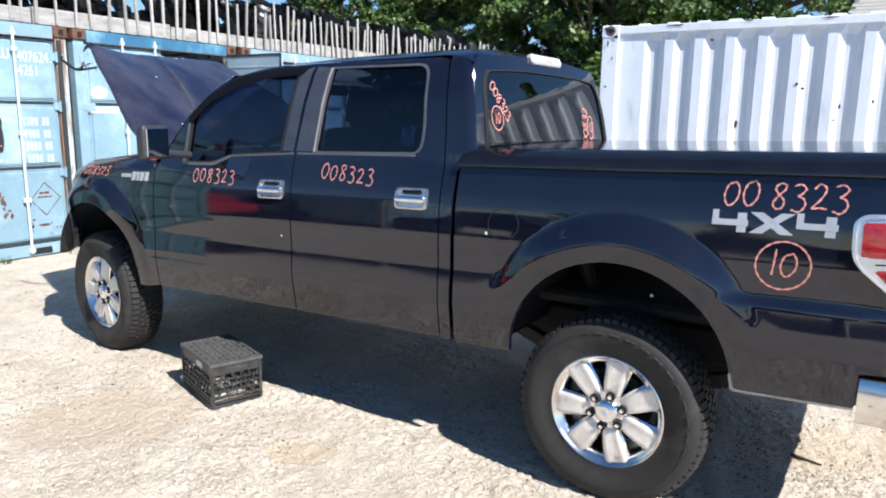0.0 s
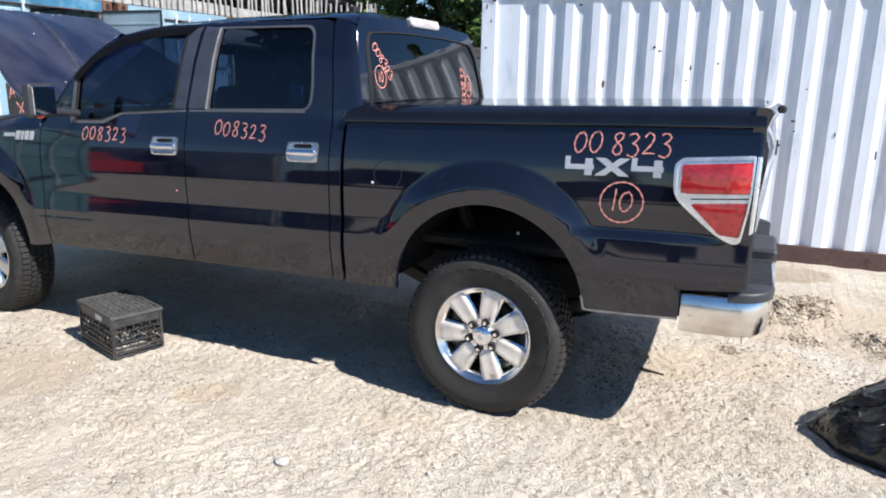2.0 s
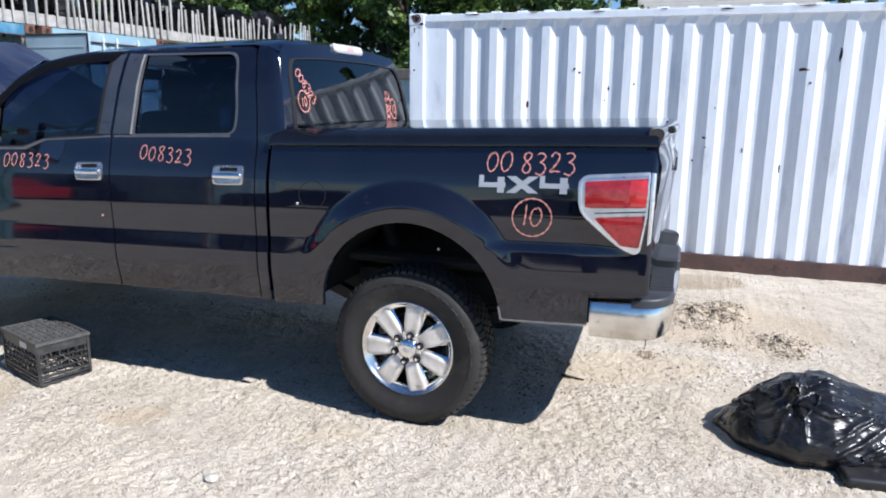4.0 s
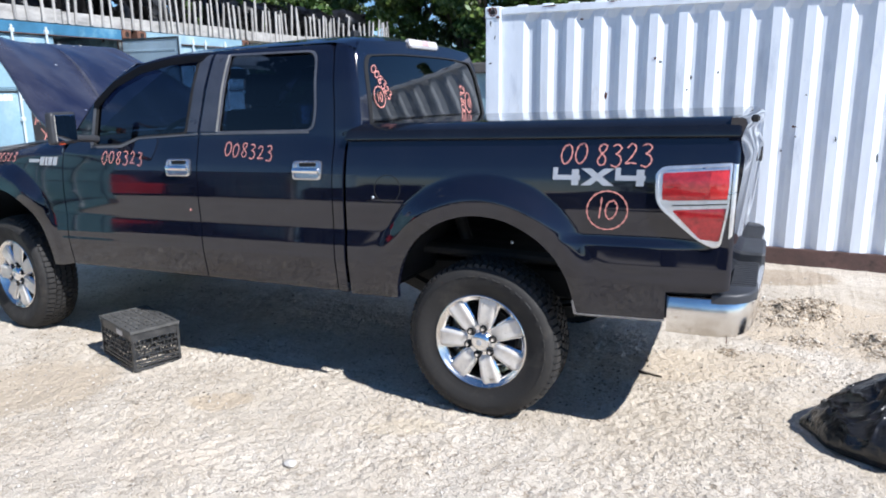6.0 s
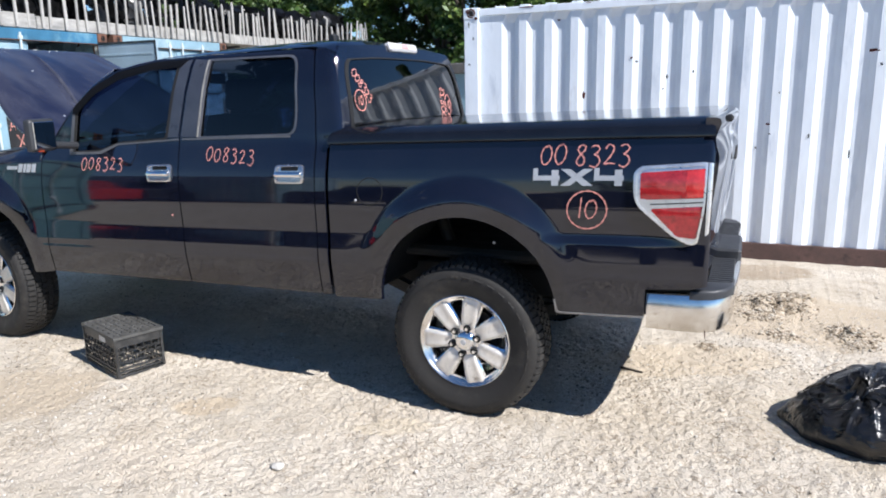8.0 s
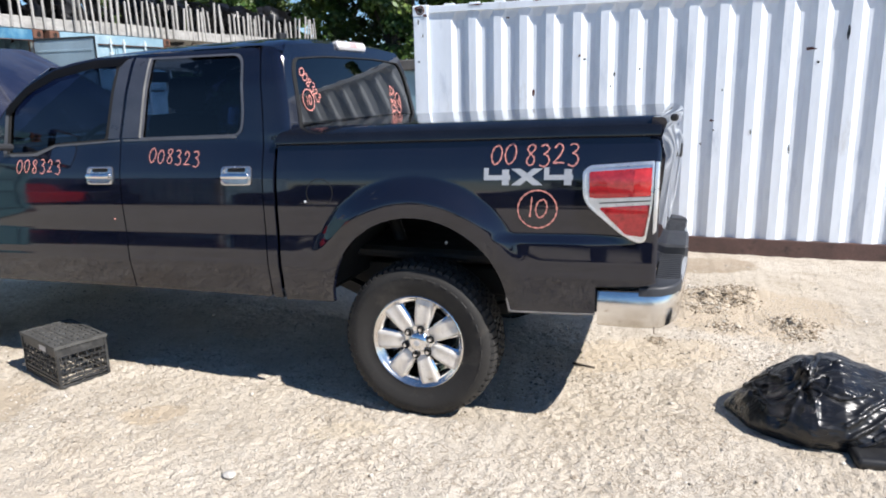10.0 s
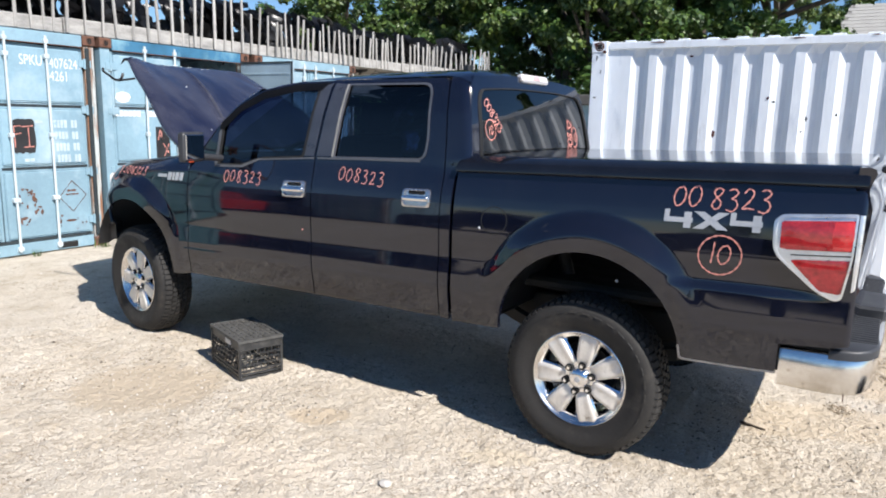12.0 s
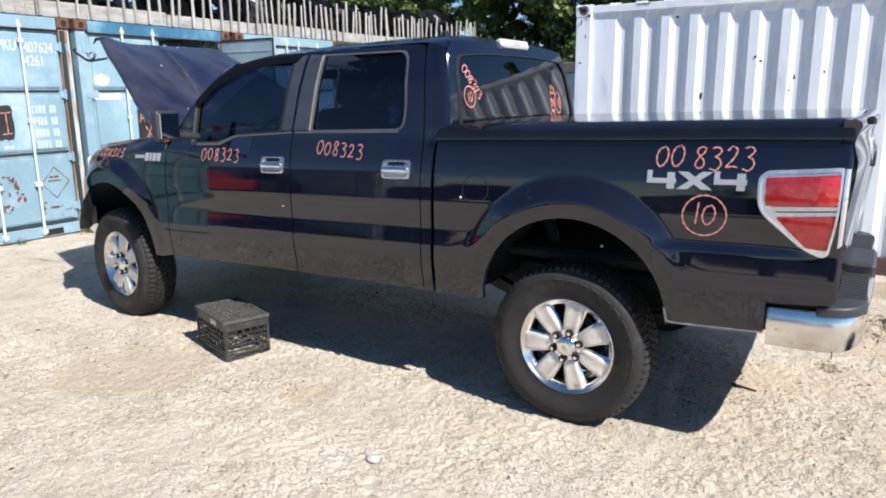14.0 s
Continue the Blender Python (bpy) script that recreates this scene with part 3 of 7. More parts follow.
GRAVEL = gravel_material("gravel_mix", (0.36, 0.325, 0.275), (0.52, 0.475, 0.41), (0.70, 0.66, 0.60))
DIRT = gravel_material("dirt_crumbs", (0.17, 0.125, 0.08), (0.34, 0.275, 0.195), (0.58, 0.52, 0.43))
pebbles("gravel", 26000, (0.0025, 0.0065), (-4.5, 3.4, -2.4, 2.8), 3, GRAVEL, "loose pale gravel scattered over the yard",
        lambda x, y: 0.35 + 0.65 * (noise.noise(Vector((x * 1.3, y * 1.3, 5))) > -0.1))
pebbles("gravel", 2600, (0.005, 0.011), (-6.5, 4.2, -2.2, 4.2), 4, GRAVEL, "larger loose stones lying on the yard")
DARK_GRAVEL = gravel_material("dark_gravel_mix", (0.10, 0.085, 0.065), (0.22, 0.19, 0.15), (0.62, 0.58, 0.52))
pebbles("gravel", 2600, (0.004, 0.010), (-4.6, 2.6, -1.9, 2.2), 9, DARK_GRAVEL, "scattered dark and white stones in loose groups",
        lambda x, y: 0.05 + 0.95 * max(0.0, noise.noise(Vector((x * 1.1 + 3, y * 1.1, 8))) - 0.12) * 2 + 0.9 * math.exp(-((x + 1.58) / 0.18) ** 2 - ((y + 0.30) / 0.12) ** 2)
        + 0.8 * math.exp(-((x - 0.55) / 0.35) ** 2 - ((y - 0.75) / 0.4) ** 2))
pebbles("dirt_crumbs", 6000, (0.004, 0.013), (1.0, 2.5, 1.4, 3.3), 5, DIRT, "brown crumbled dirt thrown up beside the tail",
        lambda x, y: sum(math.exp(-((x - cx) / r) ** 2 - ((y - cy) / r) ** 2) for cx, cy, r in ((1.54, 2.66, 0.17), (1.45, 2.42, 0.10), (1.70, 2.95, 0.09), (2.03, 2.15, 0.11), (2.06, 1.92, 0.08), (1.60, 1.98, 0.07), (1.15, 1.58, 0.05))))


# ---- shipping containers ----
def corrugated(length, z0, z1, pitch=0.278, depth=0.036, phase=0.0, flats=(0.072, 0.068, 0.070)):
    """A corrugated steel side in the plane y = 0 that looks to -y, from x = 0 to length."""
    ridge, slope, valley = flats
    xs = [(0.0, 0.0)]
    x = phase - pitch
    while x < length:
        for dx, d in ((0.0, 0.0), (ridge, 0.0), (ridge + slope, depth), (ridge + slope + valley, depth)):
            if 0.02 < x + dx < length - 0.02:
                xs.append((x + dx, d))
        x += pitch
    xs = [xs[0]] + xs[1:] + [(length, 0.0)]
    rows = [(z0, 1.0), (z0 + 0.012, 1.0), (z0 + 0.07, 1.0), (z1 - 0.10, 1.0), (z1 - 0.012, 0.0), (z1, 0.0)]
    verts = [(px, d * k, z) for z, k in rows for px, d in xs]
    n = len(xs)
    faces = [(j * n + i, j * n + i + 1, (j + 1) * n + i + 1, (j + 1) * n + i) for j in range(len(rows) - 1) for i in range(n - 1)]
    return verts, faces


def casting(bm, x, y, z, sx, sy, sz):
    """A corner casting with its dark slots, growing from the corner (x, y, z)."""
    w = (0.178, 0.162, 0.118)
    lo = [min(c, c + s * k) for c, s, k in zip((x, y, z), (sx, sy, sz), w)]
    hi = [max(c, c + s * k) for c, s, k in zip((x, y, z), (sx, sy, sz), w)]
    box(bm, lo, hi, 0.008)


def slot(name, bm, parent):
    return part(name, bm, SEAM, parent)


def white_container():
    X0, X1, Y0, Y1, Z0, Z1 = -1.66, 4.40, 4.30, 6.74, -0.02, 2.57
    c = thing("shipping_container", ((X0 + X1) / 2, (Y0 + Y1) / 2, 0.0), "white corrugated steel shipping container with rust spots", "container")
    m = Matrix.Translation((X0 + 0.16, Y0 + 0.03, 0))
    v, f = corrugated(X1 - X0 - 0.32, 0.155, 2.50, depth=0.031, flats=(0.084, 0.055, 0.084), phase=-1.21 - 0.0275 - 0.084 - (X0 + 0.16) + 0.278)
    side = raw("corrugated_side", [m @ Vector(p) for p in v], f, WHITE_STEEL, c, "white corrugated side")
    m2 = Matrix.Translation((X1 - 0.16, Y1 - 0.03, 0)) @ Matrix.Rotation(math.pi, 4, "Z")
    raw("corrugated_side", [m2 @ Vector(p) for p in v], f, WHITE_STEEL, c)
    ve, fe = corrugated(Y1 - Y0 - 0.30, 0.155, 2.50, pitch=0.25, depth=0.045, flats=(0.11, 0.018, 0.104), phase=0.05)
    for m3 in (Matrix.Translation((X0 + 0.03, Y1 - 0.15, 0)) @ Matrix.Rotation(-math.pi / 2, 4, "Z"), Matrix.Translation((X1 - 0.03, Y0 + 0.15, 0)) @ Matrix.Rotation(math.pi / 2, 4, "Z")):
        raw("corrugated_end", [m3 @ Vector(p) for p in ve], fe, WHITE_STEEL, c)
    for x, y in ((X0, Y0), (X1 - 0.165, Y0), (X0, Y1 - 0.16), (X1 - 0.165, Y1 - 0.16)):
        solid_box("corner_post", (x, y, Z0 + 0.10), (x + 0.165, y + 0.16, Z1 - 0.10), WHITE_STEEL, c, bevel=0.006)
    for y in (Y0 + 0.008, Y1 - 0.068):
        solid_box("top_rail", (X0 + 0.178, y, Z1 - 0.085), (X1 - 0.178, y + 0.06, Z1 - 0.012), WHITE_STEEL, c, "white top rail")
        solid_box("bottom_rail", (X0 + 0.16, y + 0.01, Z0 + 0.015), (X1 - 0.16, y + 0.055, 0.165), RUST_DARK, c, "rust-brown bottom rail")
    for x in (X0, X1 - 0.06):
        solid_box("end_rail", (x, Y0 + 0.16, Z1 - 0.085), (x + 0.06, Y1 - 0.16, Z1 - 0.012), WHITE_STEEL, c)
        solid_box("end_sill", (x, Y0 + 0.16, Z0 + 0.015), (x + 0.06, Y1 - 0.16, 0.165), RUST_DARK, c)
    roofv, rooff = corrugated(X1 - X0 - 0.1, 0.0, Y1 - Y0 - 0.1, pitch=0.21, depth=0.02, flats=(0.09, 0.015, 0.09))
    raw("roof_sheet", [(X0 + 0.05 + p[0], Y0 + 0.05 + p[2], Z1 - 0.018 - p[1]) for p in roofv], rooff, WHITE_STEEL, c)
    solid_box("floor_deck", (X0 + 0.05, Y0 + 0.07, 0.10), (X1 - 0.05, Y1 - 0.07, 0.16), RUST_DARK, c)
    for sx, x in ((1, X0 - 0.006), (-1, X1 + 0.006)):
        for sy, y in ((1, Y0 - 0.006), (-1, Y1 + 0.006)):
            for sz, z in ((1, Z0), (-1, Z1)):
                bm = bmesh.new()
                casting(bm, x, y, z, sx, sy, sz)
                k = part("corner_casting", bm, WHITE_STEEL, c)
                if sy == 1:
                    bm = bmesh.new()
                    xa = x + sx * 0.09
                    lathe(bm, [(0.0, -0.001), (0.030, -0.001), (0.034, 0.004)], (xa, y, z + sz * 0.055), steps=14)
                    slot("casting_hole", bm, k)
                    bm = bmesh.new()
                    lathe(bm, [(0.034, -0.0008), (0.050, -0.0006), (0.052, 0.003)], (xa, y, z + sz * 0.055), steps=14)
                    part("rust_ring", bm, RUST, k)
    # dirt ridges along the roof edge and rust scabs with shapes of their own
    rnd = random.Random(8)
    for k in range(21):
        x = X0 + 0.35 + k * 0.278
        solid_box("roof_lip", (x, Y0 + 0.02, Z1 - 0.014), (x + 0.11, Y0 + 0.07, Z1 + 0.004), WHITE_STEEL, c, bevel=0.005)
    scabs = ((-0.345, 1.63, 0.045, 0.09), (0.14, 1.99, 0.04, 0.03), (0.19, 1.955, 0.03, 0.025), (0.49, 1.80, 0.022, 0.05), (0.46, 1.68, 0.02, 0.02), (0.74, 1.84, 0.018, 0.045),
             (-0.62, 2.40, 0.06, 0.018), (1.44, 1.33, 0.05, 0.025), (1.46, 1.24, 0.02, 0.02), (1.80, 1.22, 0.018, 0.06), (2.26, 1.98, 0.10, 0.03), (2.33, 1.86, 0.03, 0.03), (2.56, 2.12, 0.03, 0.17),
             (1.52, 1.62, 0.015, 0.02), (1.35, 1.10, 0.02, 0.025), (2.15, 1.05, 0.012, 0.10), (-1.60, 1.98, 0.03, 0.02), (-1.55, 2.25, 0.015, 0.05), (-1.615, 2.535, 0.05, 0.05), (-1.52, 2.46, 0.05, 0.03), (-1.60, 2.40, 0.02, 0.06),
             (-0.95, 2.545, 0.16, 0.018), (-0.30, 2.550, 0.10, 0.014), (0.35, 2.542, 0.20, 0.016), (0.98, 2.552, 0.07, 0.012), (1.55, 2.540, 0.14, 0.02), (2.25, 2.548, 0.18, 0.014), (2.9, 2.545, 0.10, 0.02))
    for x, z, w, h in scabs:
        n = 11
        k = ((x + 1.21 + 0.0275 + 0.084) % 0.278)
        d = 0.0 if k < 0.084 else (0.031 * (k - 0.084) / 0.055 if k < 0.139 else (0.031 if k < 0.223 else 0.031 * (0.278 - k) / 0.055))
        y = Y0 + 0.03 + d - 0.003 if x > -1.48 else Y0 - 0.008
        if z > 2.50 and x > -1.48:
            y = Y0 + 0.005
        tilt = (0.031 / 0.055 if 0.084 < k < 0.139 else (-0.031 / 0.055 if k > 0.223 else 0.0)) if x > -1.48 and z < 2.50 else 0.0
        rim_pts = []
        for i in range(n):
            a, r = 2 * math.pi * i / n, rnd.uniform(0.55, 1.15)
            dx = 0.5 * w * r * math.cos(a)
            rim_pts.append((x + dx, y + tilt * dx - 0.002, z + 0.5 * h * r * math.sin(a)))
        raw("rust_scab", [(x, y - 0.003, z)] + rim_pts, [(0, 1 + i, 1 + (i + 1) % n) for i in range(n)], RUST_RED if w > 0.03 else GASKET_SHADE, side, "dark rust scab")
    return c


white_container()


def door_container(yc, header, open_gap, label, code, body=BLUE_STEEL):
    """A light blue container whose double doors look to +x, at x = BX; yc is its middle."""
    BX, W, L, Z1 = -7.22, 2.43, 6.06, 2.585
    c = thing("shipping_container", (BX - L / 2, yc, 0.0), label, "container", "row of light blue containers")
    y0, y1 = yc - W / 2, yc + W / 2
    v, f = corrugated(L - 0.3, 0.16, 2.50)
    for m in (Matrix.Translation((BX - L + 0.15, y0 + 0.03, 0)), Matrix.Translation((BX - 0.15, y1 - 0.03, 0)) @ Matrix.Rotation(math.pi, 4, "Z")):
        raw("corrugated_side", [m @ Vector(p) for p in v], f, body, c)
    solid_box("roof_sheet", (BX - L + 0.03, y0 + 0.03, Z1 - 0.06), (BX - 0.05, y1 - 0.03, Z1 - 0.02), body, c)
    solid_box("back_wall", (BX - L, y0 + 0.05, 0.1), (BX - L + 0.05, y1 - 0.05, Z1 - 0.05), body, c)
    solid_box("floor_deck", (BX - L + 0.05, y0 + 0.05, 0.10), (BX - 0.12, y1 - 0.05, 0.15), RUST_DARK, c)
    for y in (y0 + 0.012, y1 - 0.142):
        solid_box("door_post", (BX - 0.14, y, 0.10), (BX - 0.02, y + 0.13, 2.47), RUST_STREAK if y > yc else body, c, "streaked rusty door post" if y > yc else "")
        if y > yc:
            solid_box("post_cover", (BX - 0.018, y + 0.01, 0.14), (BX + 0.004, y + 0.06, 2.44), GASKET_SHADE, c)
    solid_box("header", (BX - 0.10, y0 + 0.17, 2.445), (BX + 0.0, y1 - 0.17, Z1 - 0.004), header, c, "faded blue door header")
    solid_box("header_lip", (BX - 0.02, y0 + 0.17, 2.436), (BX + 0.012, y1 - 0.17, 2.446), RUST, c)
    solid_box("sill", (BX - 0.10, y0 + 0.17, 0.02), (BX + 0.0, y1 - 0.17, 0.15), body, c, "pale blue door sill")
    solid_box("sill_gap", (BX - 0.03, y0 + 0.20, 0.15), (BX - 0.012, y1 - 0.20, 0.19), GASKET_SHADE, c)
    for sy, y in ((1, y0), (-1, y1)):
        for sz, z in ((1, 0.0), (-1, Z1)):
            for sx, x in ((-1, BX + 0.006), (1, BX - L)):
                bm = bmesh.new()
                casting(bm, x, y, z, sx, sy, sz)
                k = part("corner_casting", bm, RUST, c, "rusty corner casting")
                if sx == -1:
                    solid_box("casting_hole", (x - 0.004, y + sy * 0.08 - 0.026, z + sz * 0.06 - 0.032), (x + 0.0015, y + sy * 0.08 + 0.026, z + sz * 0.06 + 0.032), SEAM, k, bevel=0.014)
    leaf_w = (W - 0.30) / 2
    for k in range(2):
        a = y0 + 0.15 + k * leaf_w + 0.006
        b = a + leaf_w - 0.012
        top = 2.43
        if open_gap and k == 1:      # this leaf stands open at a right angle: its inner face, rim and gasket show
            leaf = solid_box("door_leaf", (BX + 0.01, b - 0.030, 0.185), (BX + 0.01 + leaf_w, b + 0.012, top + 0.02), OPEN_LEAF, c, "open steel door leaf seen from inside", 0.006)
            solid_box("leaf_gasket", (BX + leaf_w - 0.012, b - 0.038, 0.19), (BX + leaf_w + 0.016, b - 0.0285, top + 0.025), GASKET_SHADE, leaf, "dark rubber door gasket", 0.003)
            solid_box("leaf_gasket", (BX + 0.02, b - 0.038, top - 0.004), (BX + leaf_w - 0.014, b - 0.0285, top + 0.025), GASKET_SHADE, leaf, "dark rubber door gasket", 0.003)
            solid_box("leaf_rib", (BX + 0.04, b - 0.036, top - 0.16), (BX + leaf_w - 0.06, b - 0.0285, top - 0.13), OPEN_LEAF, leaf, "", 0.003)
            continue
        leaf = solid_box("door_leaf", (BX - 0.075, a, 0.185), (BX - 0.040, b, top), body, c, "faded light blue steel door leaf", 0.006)
        for z0, z1 in ((0.205, 0.98), (1.055, 1.70), (1.775, top - 0.03)):
            bm = bmesh.new()
            box(bm, (BX - 0.043, a + 0.03, z0), (BX - 0.022, b - 0.03, z1), 0.016)
            part("door_panel", bm, body, leaf)
        # dark plates painted in for the shade of the grooves between panels
        for z in (1.018, 1.737):
            solid_box("panel_groove", (BX - 0.042, a + 0.02, z - 0.016), (BX - 0.034, b - 0.02, z + 0.016), GASKET_SHADE, leaf, bevel=0.002)
        for y in ((b - 0.59, b - 0.13) if k == 0 else (a + 0.13, a + 0.59)):
            bm = bmesh.new()
            rod(bm, (BX + 0.014, y, 0.05), (BX + 0.014, y, 2.535), 0.0155, 10)
            for z, w in ((0.09, 0.032), (0.66, 0.040), (1.40, 0.026), (2.30, 0.030), (2.47, 0.026)):
                box(bm, (BX - 0.022, y - w, z - 0.026), (BX + 0.034, y + w, z + 0.026), 0.006)
            part("lock_rod", bm, ROD, leaf, "white lock rod", 40)
        hinge_y = a - 0.012 if k == 0 else b + 0.012
        for z in (0.35, 0.95, 1.70, 2.25):
            bm = bmesh.new()
            rod(bm, (BX - 0.012, hinge_y, z - 0.06), (BX - 0.012, hinge_y, z + 0.06), 0.016, 8)
            box(bm, (BX - 0.03, hinge_y - 0.07, z - 0.045), (BX - 0.012, hinge_y + 0.09, z + 0.045), 0.004)
            part("hinge", bm, body, leaf)
    return c, BX


plan = Matrix.Rotation(math.pi / 2, 4, "X")
turn_x = Matrix.Rotation(math.pi / 2, 4, "Z") @ plan          # lettering that reads on a wall facing +x
first, BX = door_container(0.84, BLUE_STEEL, False, "faded light blue container with rusty posts and stencilled codes", True)
second, _ = door_container(3.33, BLUE_DEEP, True, "light blue container with deep blue header and a dark gap", False)
door_container(5.87, BLUE_STEEL, False, "pale blue container beyond the raised hood", False)
door_container(-2.75, TEAL_STEEL, False, "teal container mirrored in the truck's side", False, TEAL_STEEL)
door_container(-9.35, BLUE_STEEL, False, "light blue container at the end of the row", False)
FACE = BX - 0.0215


def on_doors(u, v):
    return (FACE, u, v), Vector((1, 0, 0))


leaf_1 = [o for o in first.children if o.name.startswith("door_leaf")]
thin = Matrix.Diagonal((0.70, 1, 1, 1))
for text, y, z in (("SPKU", 1.135, 2.195), ("407624", 1.478, 2.178), ("4261", 1.475, 2.030), ("7", 1.835, 2.178)):
    letters(text, 0.122, Matrix.Translation((FACE + 0.003, y, z)) @ turn_x @ thin, LETTER, leaf_1[1])


def bars(parent, y, z, widths, h, material, name="unreadable_print"):
    """One line of print that cannot be read: plain bars side by side; a negative width is a gap."""
    for w in widths:
        if w > 0:
            solid_box(name, (FACE + 0.0005, y, z - h), (FACE + 0.0035, y + w, z), material, parent, "white worn print bars", 0.0)
        y += abs(w) + 0.010


for k in range(4):
    bars(leaf_1[1], 1.480 + 0.008 * k, 1.575 - 0.137 * k, (0.034, 0.030, 0.034, 0.034, -0.030, 0.032, 0.034), 0.092, FADED)
bars(leaf_1[1], 1.262, 1.565, (0.09,), 0.030, FADED)
bars(leaf_1[1], 1.120, 1.130, (0.05, 0.05), 0.036, FADED)
# black painted patch with red letters
rp = random.Random(6)
n = 40
edge = [(1.13 + 0.128 * max(-1, min(1, 1.3 * math.cos(a))) * rp.uniform(0.95, 1.05), 1.388 + 0.195 * max(-1, min(1, 1.3 * math.sin(a))) * rp.uniform(0.95, 1.05)) for a in np.linspace(0, 2 * math.pi, n, endpoint=False)]
patch = raw("paint_patch", [(FACE + 0.002, y, z) for y, z in edge] + [(FACE - 0.001, y, z) for y, z in edge],
            [tuple(range(n))] + [(i, n + i, n + (i + 1) % n, (i + 1) % n) for i in range(n)], BLACK_PATCH, leaf_1[1], "black sprayed patch with red hand lettering")


def on_patch(u, v):
    return (FACE + 0.003, u, v), Vector((1, 0, 0))


ribbon([[(1.025, 1.26), (1.020, 1.50)], [(1.015, 1.50), (1.10, 1.505)], [(1.02, 1.405), (1.095, 1.425)], [(1.18, 1.495), (1.185, 1.265)], [(1.115, 1.495), (1.235, 1.505)], [(1.125, 1.262), (1.235, 1.268)]],
       0.011, on_patch, "red_lettering", MARKER, patch, "red hand-painted FI")
# outline of a removed diamond placard, and rust scars
ribbon([[(1.49, 0.655), (1.655, 0.845)], [(1.655, 0.845), (1.83, 0.665)], [(1.83, 0.665), (1.65, 0.47)], [(1.65, 0.47), (1.49, 0.655)]], 0.011, on_doors, "placard_outline", RUST_DARK, leaf_1[1], "rusty outline of a removed diamond placard")
bars(leaf_1[1], 1.59, 0.74, (0.04, 0.06), 0.025, RUST, "worn_print")
bars(leaf_1[1], 1.57, 0.69, (0.03, 0.02, 0.05, 0.03), 0.018, RUST, "worn_print")
for y, z, w, h in [(rp.uniform(1.02, 1.24), rp.uniform(0.36, 0.80), rp.uniform(0.015, 0.05), rp.uniform(0.015, 0.06)) for _ in range(16)] + [(rp.uniform(1.45, 1.85), rp.uniform(0.22, 0.44), rp.uniform(0.01, 0.04), rp.uniform(0.01, 0.05)) for _ in range(9)] + [(rp.uniform(2.2, 2.9), rp.uniform(0.3, 2.2), 0.015, rp.uniform(0.01, 0.03)) for _ in range(8)] + [(1.14, 0.74, 0.05, 0.04), (1.19, 0.66, 0.06, 0.08), (1.16, 0.72, 0.03, 0.05), (1.27, 0.50, 0.04, 0.10), (1.25, 0.56, 0.05, 0.03), (1.06, 0.44, 0.10, 0.04), (1.03, 0.40, 0.03, 0.12), (1.62, 0.36, 0.16, 0.03)]:
    pts = [(FACE + 0.002, y + 0.5 * w * math.cos(a) * rp.uniform(0.5, 1.2), z + 0.5 * h * math.sin(a) * rp.uniform(0.5, 1.2)) for a in np.linspace(0, 6.28, 10, endpoint=False)]
    raw("rust_scar", pts, [tuple(range(10))], RUST if w > 0.02 else RUST_RED, leaf_1[1], "rust scar in the paint")
# fork pockets in the sill, and weeds at the foot of the row
for y in (0.25, 1.42):
    solid_box("fork_pocket", (BX - 0.05, y, 0.025), (BX + 0.003, y + 0.26, 0.115), SEAM, first, "dark fork pocket in the sill", 0.01)


def weed(seed):
    r = random.Random(seed)
    verts, faces = [], []
    for i in range(26):
        a, lean, h, w = r.uniform(0, 6.28), r.uniform(0.1, 0.7), r.uniform(0.04, 0.12), r.uniform(0.003, 0.006)
        d, o = Vector((math.cos(a), math.sin(a), 0)), Vector((r.gauss(0, 0.03), r.gauss(0, 0.03), 0))
        side_ = Vector((-d.y, d.x, 0)) * w
        b = len(verts)
        verts += [o - side_, o + side_, o + d * lean * h * 0.5 + Vector((0, 0, h * 0.7)) + side_ * 0.8, o + d * lean * h * 0.5 + Vector((0, 0, h * 0.7)) - side_ * 0.8, o + d * lean * h + Vector((0, 0, h))]
        faces += [(b, b + 1, b + 2, b + 3), (b + 3, b + 2, b + 4)]
    return tagged(raw("weed_tuft", verts, faces, LEAF_B), "small yellow-green weed tuft at the container's foot", "weed", "weeds along the containers")


tuft = weed(3)
tuft.matrix_basis = Matrix.Translation((-7.10, 0.62, 0.0))
for i, (x, y, k) in enumerate(((-7.12, 1.12, 0.8), (-7.08, 1.95, 1.2), (-7.13, 2.10, 0.9), (-7.02, 0.35, 0.7), (-7.1, -0.3, 1.0))):
    copy_thing(tuft, Matrix.Translation((x, y, 0)) @ Matrix.Rotation(i * 1.3, 4, "Z") @ Matrix.Scale(k, 4))
leaf_2 = [o for o in second.children if o.name.startswith("door_leaf")]
bars(leaf_2[0], 2.290, 1.705, (0.050, 0.050, 0.055, 0.050, 0.050, 0.055, -0.11, 0.05, 0.05), 0.075, LETTER, "worn_print")
edge = [(2.405 + 0.115 * math.cos(a) * rp.uniform(0.8, 1.05), 1.875 + 0.075 * math.sin(a) * rp.uniform(0.8, 1.05)) for a in np.linspace(0, 2 * math.pi, 18, endpoint=False)]
raw("paint_smudge", [(FACE + 0.002, y, z) for y, z in edge], [tuple(range(18))], LETTER, leaf_2[0], "white smudged paint")
bm = bmesh.new()
box(bm, (FACE - 0.001, 2.87, 1.08), (FACE + 0.003, 3.09, 1.50), 0.002)
patch2 = part("paint_patch", bm, BLACK_PATCH, leaf_2[0], "black sprayed patch with red hand lettering")
